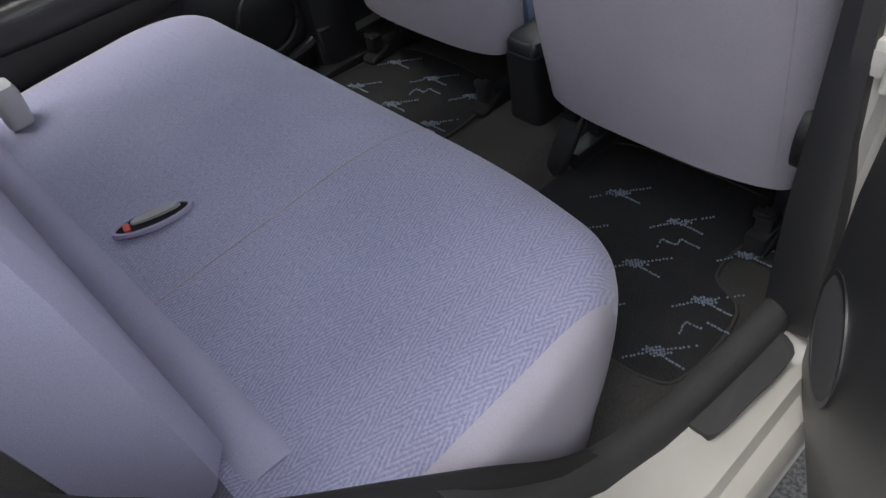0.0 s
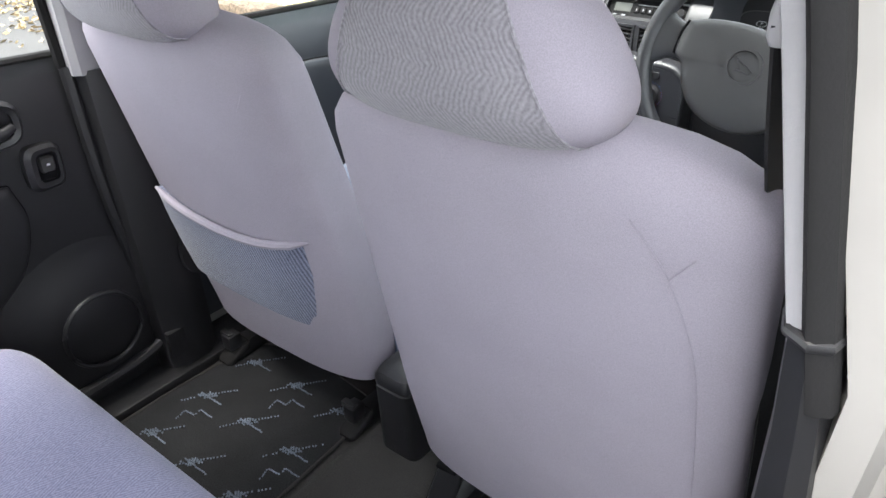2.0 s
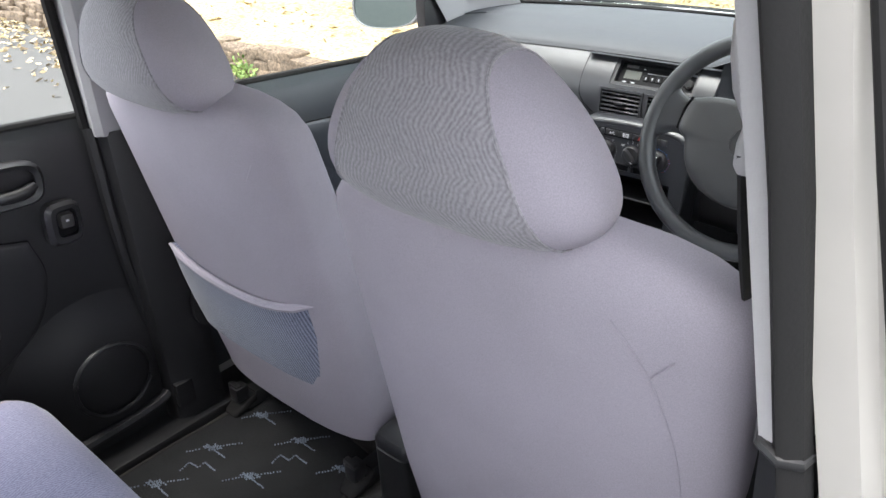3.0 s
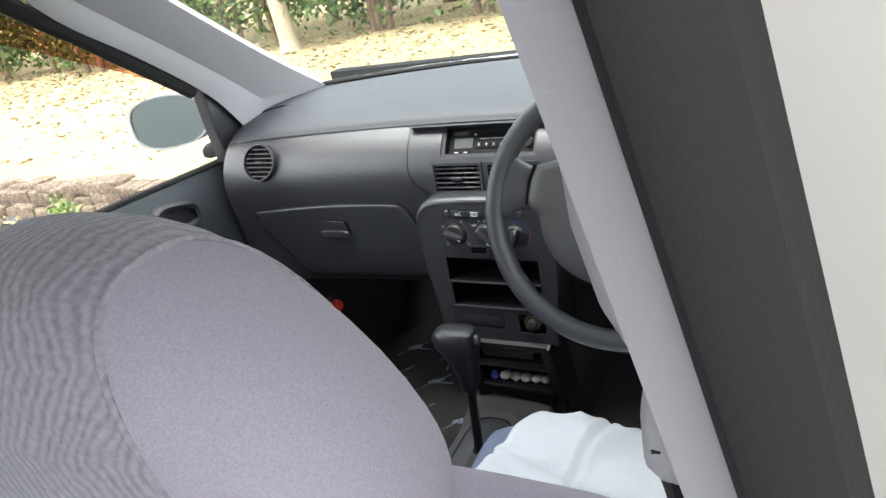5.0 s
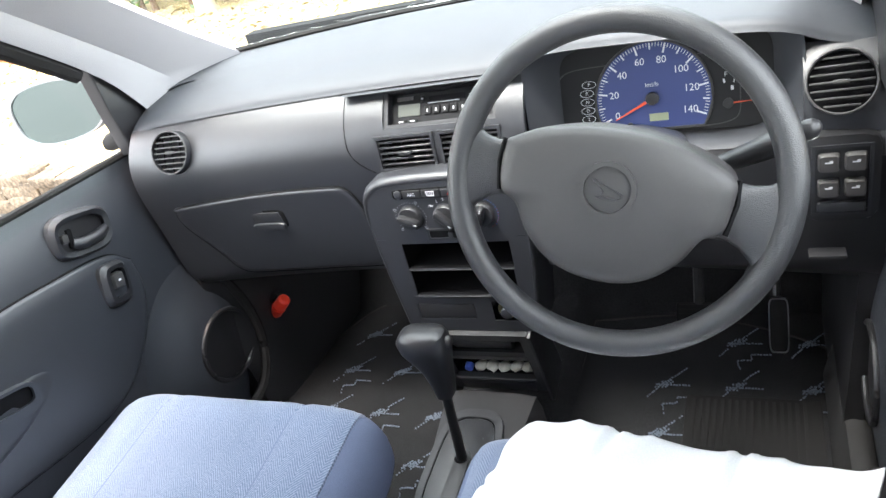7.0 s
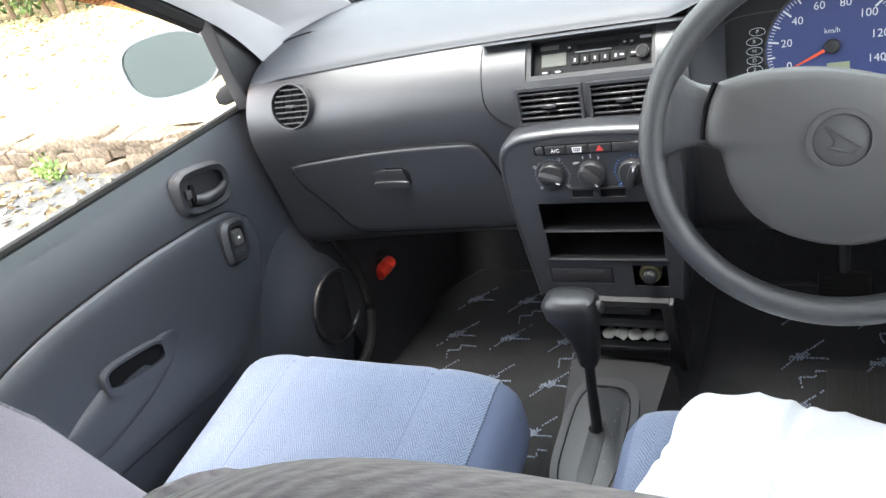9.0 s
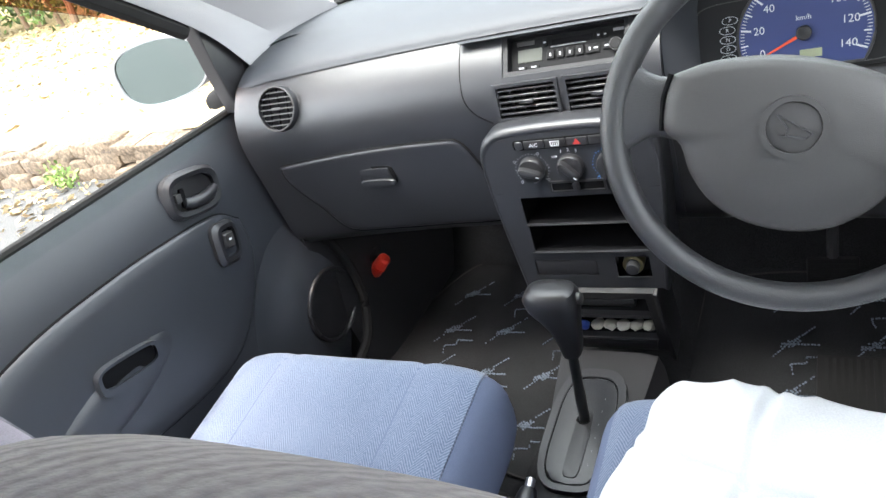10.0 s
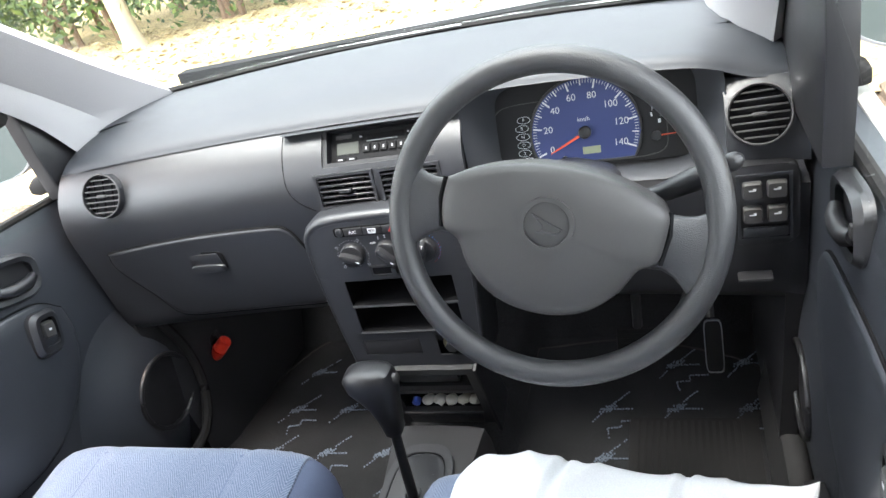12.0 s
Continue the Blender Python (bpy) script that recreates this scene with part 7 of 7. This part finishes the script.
for z, y0, hw in ((0.483, 0.0, 0.040), (0.486, -0.004, 0.041), (0.500, -0.004, 0.041), (0.509, 0.002, 0.037), (0.512, 0.014, 0.028)):
    rings.append([(-0.041 + a * hw, (y0 + 0.14) / 2 + b * (0.14 - y0) / 2, z) for a, b in super_ring(0, 0, 1, 1, 6, 32)])
part("lid", loft(rings), PLASTIC_BLACK, bx)

# odds and ends in the tray
items = thing("tray_clutter", "crumpled pale packet with blue cap in the console tray", "small items", (0.0, 0.75, 0.46))
random.seed(5)
for k in range(5):
    c = mt @ Vector((-0.038 + 0.023 * k, -0.042, -0.020))
    b = bmesh.new()
    bmesh.ops.create_icosphere(b, subdivisions=2, radius=1)
    for v in b.verts:
        n_ = 1 + 0.35 * noise.noise(v.co * 2 + Vector((k * 5, 0, 0)))
        v.co = Vector((v.co.x * 0.013 * n_, v.co.y * 0.014 * n_, v.co.z * 0.007 * n_))
    b.transform(Matrix.Translation(c))
    part("packet", b, PALE_STONE, items)
part("blue_cap", disc(0.008, 0.012, 16, mt @ Matrix.Translation((-0.062, -0.042, -0.010)), 0.002), BLUE_PLASTIC, items)

# ---- foot wells ----
kick = tagged(part("trim_kick_left", loft([[(-0.64, y, 0.28), (-0.565 - dx, y, 0.28), (-0.585 - dx, y, 0.45), (-0.60 - dx, y, 0.66), (-0.66, y, 0.66)] for y, dx in ((0.80, 0.03), (0.86, 0.01), (1.0, 0.0), (1.3, 0.0))]), PLASTIC_BLACK), "black kick panel below the dashboard", "kick panel", kind="structure")
tagged(part("trim_kick_right", loft([[(0.57, y, 0.28), (0.545, y, 0.28), (0.555, y, 0.45), (0.565, y, 0.70), (0.60, y, 0.70)] for y in (0.80, 0.9, 1.0, 1.3)]), PLASTIC_BLACK), "black kick panel below the dashboard", "kick panel", kind="structure")
tagged(part("wall_firewall", box(-0.68, 0.62, 1.30, 1.34, 0.25, 1.02), CARPET), "dark bulkhead carpet ahead of the foot wells", "bulkhead", kind="structure")
flare = thing("emergency_flare", "red emergency flare clipped to the kick panel", "emergency flare", (-0.58, 0.94, 0.47))
part("flare_body", tube([(-0.601, 0.930, 0.468), (-0.596, 0.930, 0.473), (-0.566, 0.931, 0.501), (-0.556, 0.931, 0.510), (-0.553, 0.931, 0.513)], [0.011, 0.0150, 0.0155, 0.0145, 0.010], 18), RED, flare)
part("flare_ring", tube([(-0.580, 0.930, 0.488), (-0.577, 0.930, 0.491)], 0.0168, 18), RED, flare)
part("flare_clip", join(tube([(-0.606, 0.944, 0.512), (-0.588, 0.938, 0.502)], 0.013, 16), box(-0.625, -0.588, 0.940, 0.962, 0.470, 0.522, 0.005)), PLASTIC_BLACK, flare)
part("wire", tube(curve_points([(-0.30, 0.90, 0.648), (-0.22, 0.88, 0.638), (-0.15, 0.86, 0.640)], 5), 0.003, 6), TRIM_GREY, dash, "loose pale wire under the dash")

ped = thing("accelerator_pedal", "black accelerator pedal with worn bright edge", "pedal", (0.46, 0.96, 0.36))
mpd = face_frame((0.461, 0.960, 0.425), 20)
part("pad", box(-0.0155, 0.0155, -0.045, 0.055, -0.010, 0.0, 0.005, 2, mpd), RUBBER, ped)
part("pad_edge", frame_ring(super_ring(0, 0.005, 0.0165, 0.051, 6, 28), super_ring(0, 0.005, 0.0145, 0.049, 6, 28), -0.006, 0.001, mpd), STEEL, ped)
part("pedal_arm", tube([(0.458, 0.985, 0.48), (0.455, 1.05, 0.58), (0.45, 1.10, 0.70)], 0.008, 8), PLASTIC_BLACK, ped)
pb = thing("brake_pedal", "wide black rubber brake pedal", "pedal", (0.325, 1.0, 0.40))
mpb = face_frame((0.325, 0.995, 0.425), 22)
part("pad", box(-0.042, 0.042, -0.025, 0.025, -0.012, 0.0, 0.006, 2, mpb), RUBBER, pb)
part("pad_ribs", join(*[box(-0.036, 0.036, -0.018 + 0.009 * q, -0.014 + 0.009 * q, 0.0, 0.002, 0, 1, mpb) for q in range(5)]), RUBBER, pb)
part("pedal_arm", tube([(0.325, 1.01, 0.44), (0.325, 1.08, 0.56), (0.325, 1.12, 0.72)], 0.010, 8), PLASTIC_BLACK, pb)


# ---- floor mats with a woven motif ----
def motif(bm_, cx, cy, cz, flip, size, along):
    """One motif: a dotted line that breaks into a jagged peak, made of small tufts."""
    def tuft(u, v, du, dv, w=0.0013):
        a = Vector((du, dv, 0)).normalized()
        b = Vector((-a.y, a.x, 0))
        pts = []
        for s, q in ((-1, -1), (1, -1), (1, 1), (-1, 1)):
            p = Vector((u, v, 0)) + a * (0.5 * s * math.hypot(du, dv)) + b * (w * q)
            if along:
                p = Vector((p.y, -p.x, 0))
            pts.append(Vector((cx + p.x * size, cy + p.y * size, cz)))
        lo = [bm_.verts.new(p) for p in pts]
        hi = [bm_.verts.new(p + Vector((0, 0, 0.0022))) for p in pts]
        bm_.faces.new(hi)
        for i in range(4):
            j = (i + 1) % 4
            bm_.faces.new((lo[i], lo[j], hi[j], hi[i]))
    def run(a, b, n, solid, w=0.0013, jitter=0.0008):
        d = ((b[0] - a[0]) / n, (b[1] - a[1]) / n)
        f = 0.72 if solid else 0.5
        for k in range(n):
            if solid or random.random() < 0.88:
                tuft(a[0] + d[0] * (k + 0.5) + random.uniform(-jitter, jitter), a[1] + d[1] * (k + 0.5) + random.uniform(-jitter, jitter), d[0] * f, d[1] * f, w)
    run((-0.037, -0.048), (-0.012, -0.012), 7, False)
    run((-0.004, -0.002), (0.037, 0.046), 10, False)
    run((-0.022, -0.006), (0.045, -0.005), 12, True)
    for k in range(6):
        run((-0.024 + 0.003 * k, -0.014 + 0.004 * k), (0.002 + 0.003 * k, -0.012 + 0.004 * k), 4, False, 0.0014)
    if flip > 0:
        run((0.003, -0.086), (-0.003, -0.060), 5, False)
        run((-0.003, -0.059), (0.024, -0.056), 5, True)
        run((0.024, -0.055), (0.022, -0.040), 3, False)
        run((0.022, -0.039), (0.060, -0.039), 7, True)


def lattice(x0, x1, y0, y1, ax, ay):
    """Motif places on a grid of 13 cm; every other one carries the stepped line as well."""
    out = []
    for i in range(-8, 9):
        for j in range(-8, 12):
            x, y = ax + 0.131 * i, ay + 0.132 * j
            if x0 < x < x1 and y0 < y < y1:
                out.append((x, y, 1 if (i + j) % 2 == 0 else -1))
    return out


def floor_mat(name, label, outline, top, patterns, along, heel=None, lift=None):
    mat_ = thing(name, label, "floor mat", (sum(p[0] for p in outline) / len(outline), sum(p[1] for p in outline) / len(outline), top - 0.006), group="floor mats")
    o = [(p.x, p.y) for p in curve_points([(a, b, 0) for a, b in outline + outline[:1]], 5)[:-1]]
    part("mat_body", plate(o, 0.009, Matrix.Translation((0, 0, top)), 0.002), CARPET, mat_)
    part("edge_binding", tube([(x, y, top - 0.001) for x, y in o], 0.0035, 6, close=True), CARPET_GREY, mat_)
    b = bmesh.new()
    for cx, cy, fl in patterns:
        motif(b, cx, cy, top + 0.0004, fl, 1.0, along)
    tagged(part("woven_motif", b, MOTIF, mat_, "pale blue woven zigzag motif", smooth=False), kind="stuff")
    if heel:
        part("heel_pad", box(*heel, top - 0.002, top + 0.005, 0.002), RUBBER, mat_, "ribbed rubber heel pad")
        part("heel_ribs", join(*[box(heel[0] + 0.012 + 0.0125 * q, heel[0] + 0.018 + 0.0125 * q, heel[2] + 0.01, heel[3] - 0.01, top + 0.004, top + 0.0075) for q in range(int((heel[1] - heel[0] - 0.02) / 0.0125))]), RUBBER, mat_)
    return mat_


random.seed(21)
floor_mat("floor_mat", "black carpet mat with pale zigzag motif behind the driver", [(0.105, 0.09), (0.095, -0.10), (0.10, -0.36), (0.25, -0.375), (0.48, -0.345), (0.535, -0.30), (0.53, -0.15), (0.465, -0.10), (0.46, -0.01), (0.49, 0.07), (0.48, 0.12), (0.2, 0.12)], 0.288, lattice(0.15, 0.49, -0.32, 0.07, 0.352, -0.024), False)
floor_mat("floor_mat", "black carpet mat with pale zigzag motif behind the passenger", [(-0.19, 0.11), (-0.175, -0.10), (-0.18, -0.36), (-0.35, -0.375), (-0.55, -0.36), (-0.575, -0.20), (-0.565, 0.0), (-0.54, 0.10), (-0.40, 0.13)], 0.288, lattice(-0.53, -0.22, -0.32, 0.08, -0.365, 0.050), False)
floor_mat("floor_mat", "black driver's carpet mat with rubber heel pad", [(0.082, 1.15), (0.088, 0.60), (0.20, 0.58), (0.45, 0.58), (0.555, 0.62), (0.575, 0.95), (0.535, 1.08), (0.30, 1.17)], 0.288, [q for q in lattice(0.13, 0.53, 0.66, 1.12, 0.257, 0.954) if not (0.26 < q[0] and q[1] < 0.95)], False, heel=(0.297, 0.527, 0.72, 0.92))
floor_mat("floor_mat", "black passenger carpet mat with pale zigzag motif", [(-0.15, 1.17), (-0.125, 0.62), (-0.25, 0.59), (-0.50, 0.60), (-0.578, 0.66), (-0.583, 0.97), (-0.50, 1.195), (-0.37, 1.205)], 0.288, lattice(-0.54, -0.17, 0.68, 1.17, -0.457, 0.954), False)
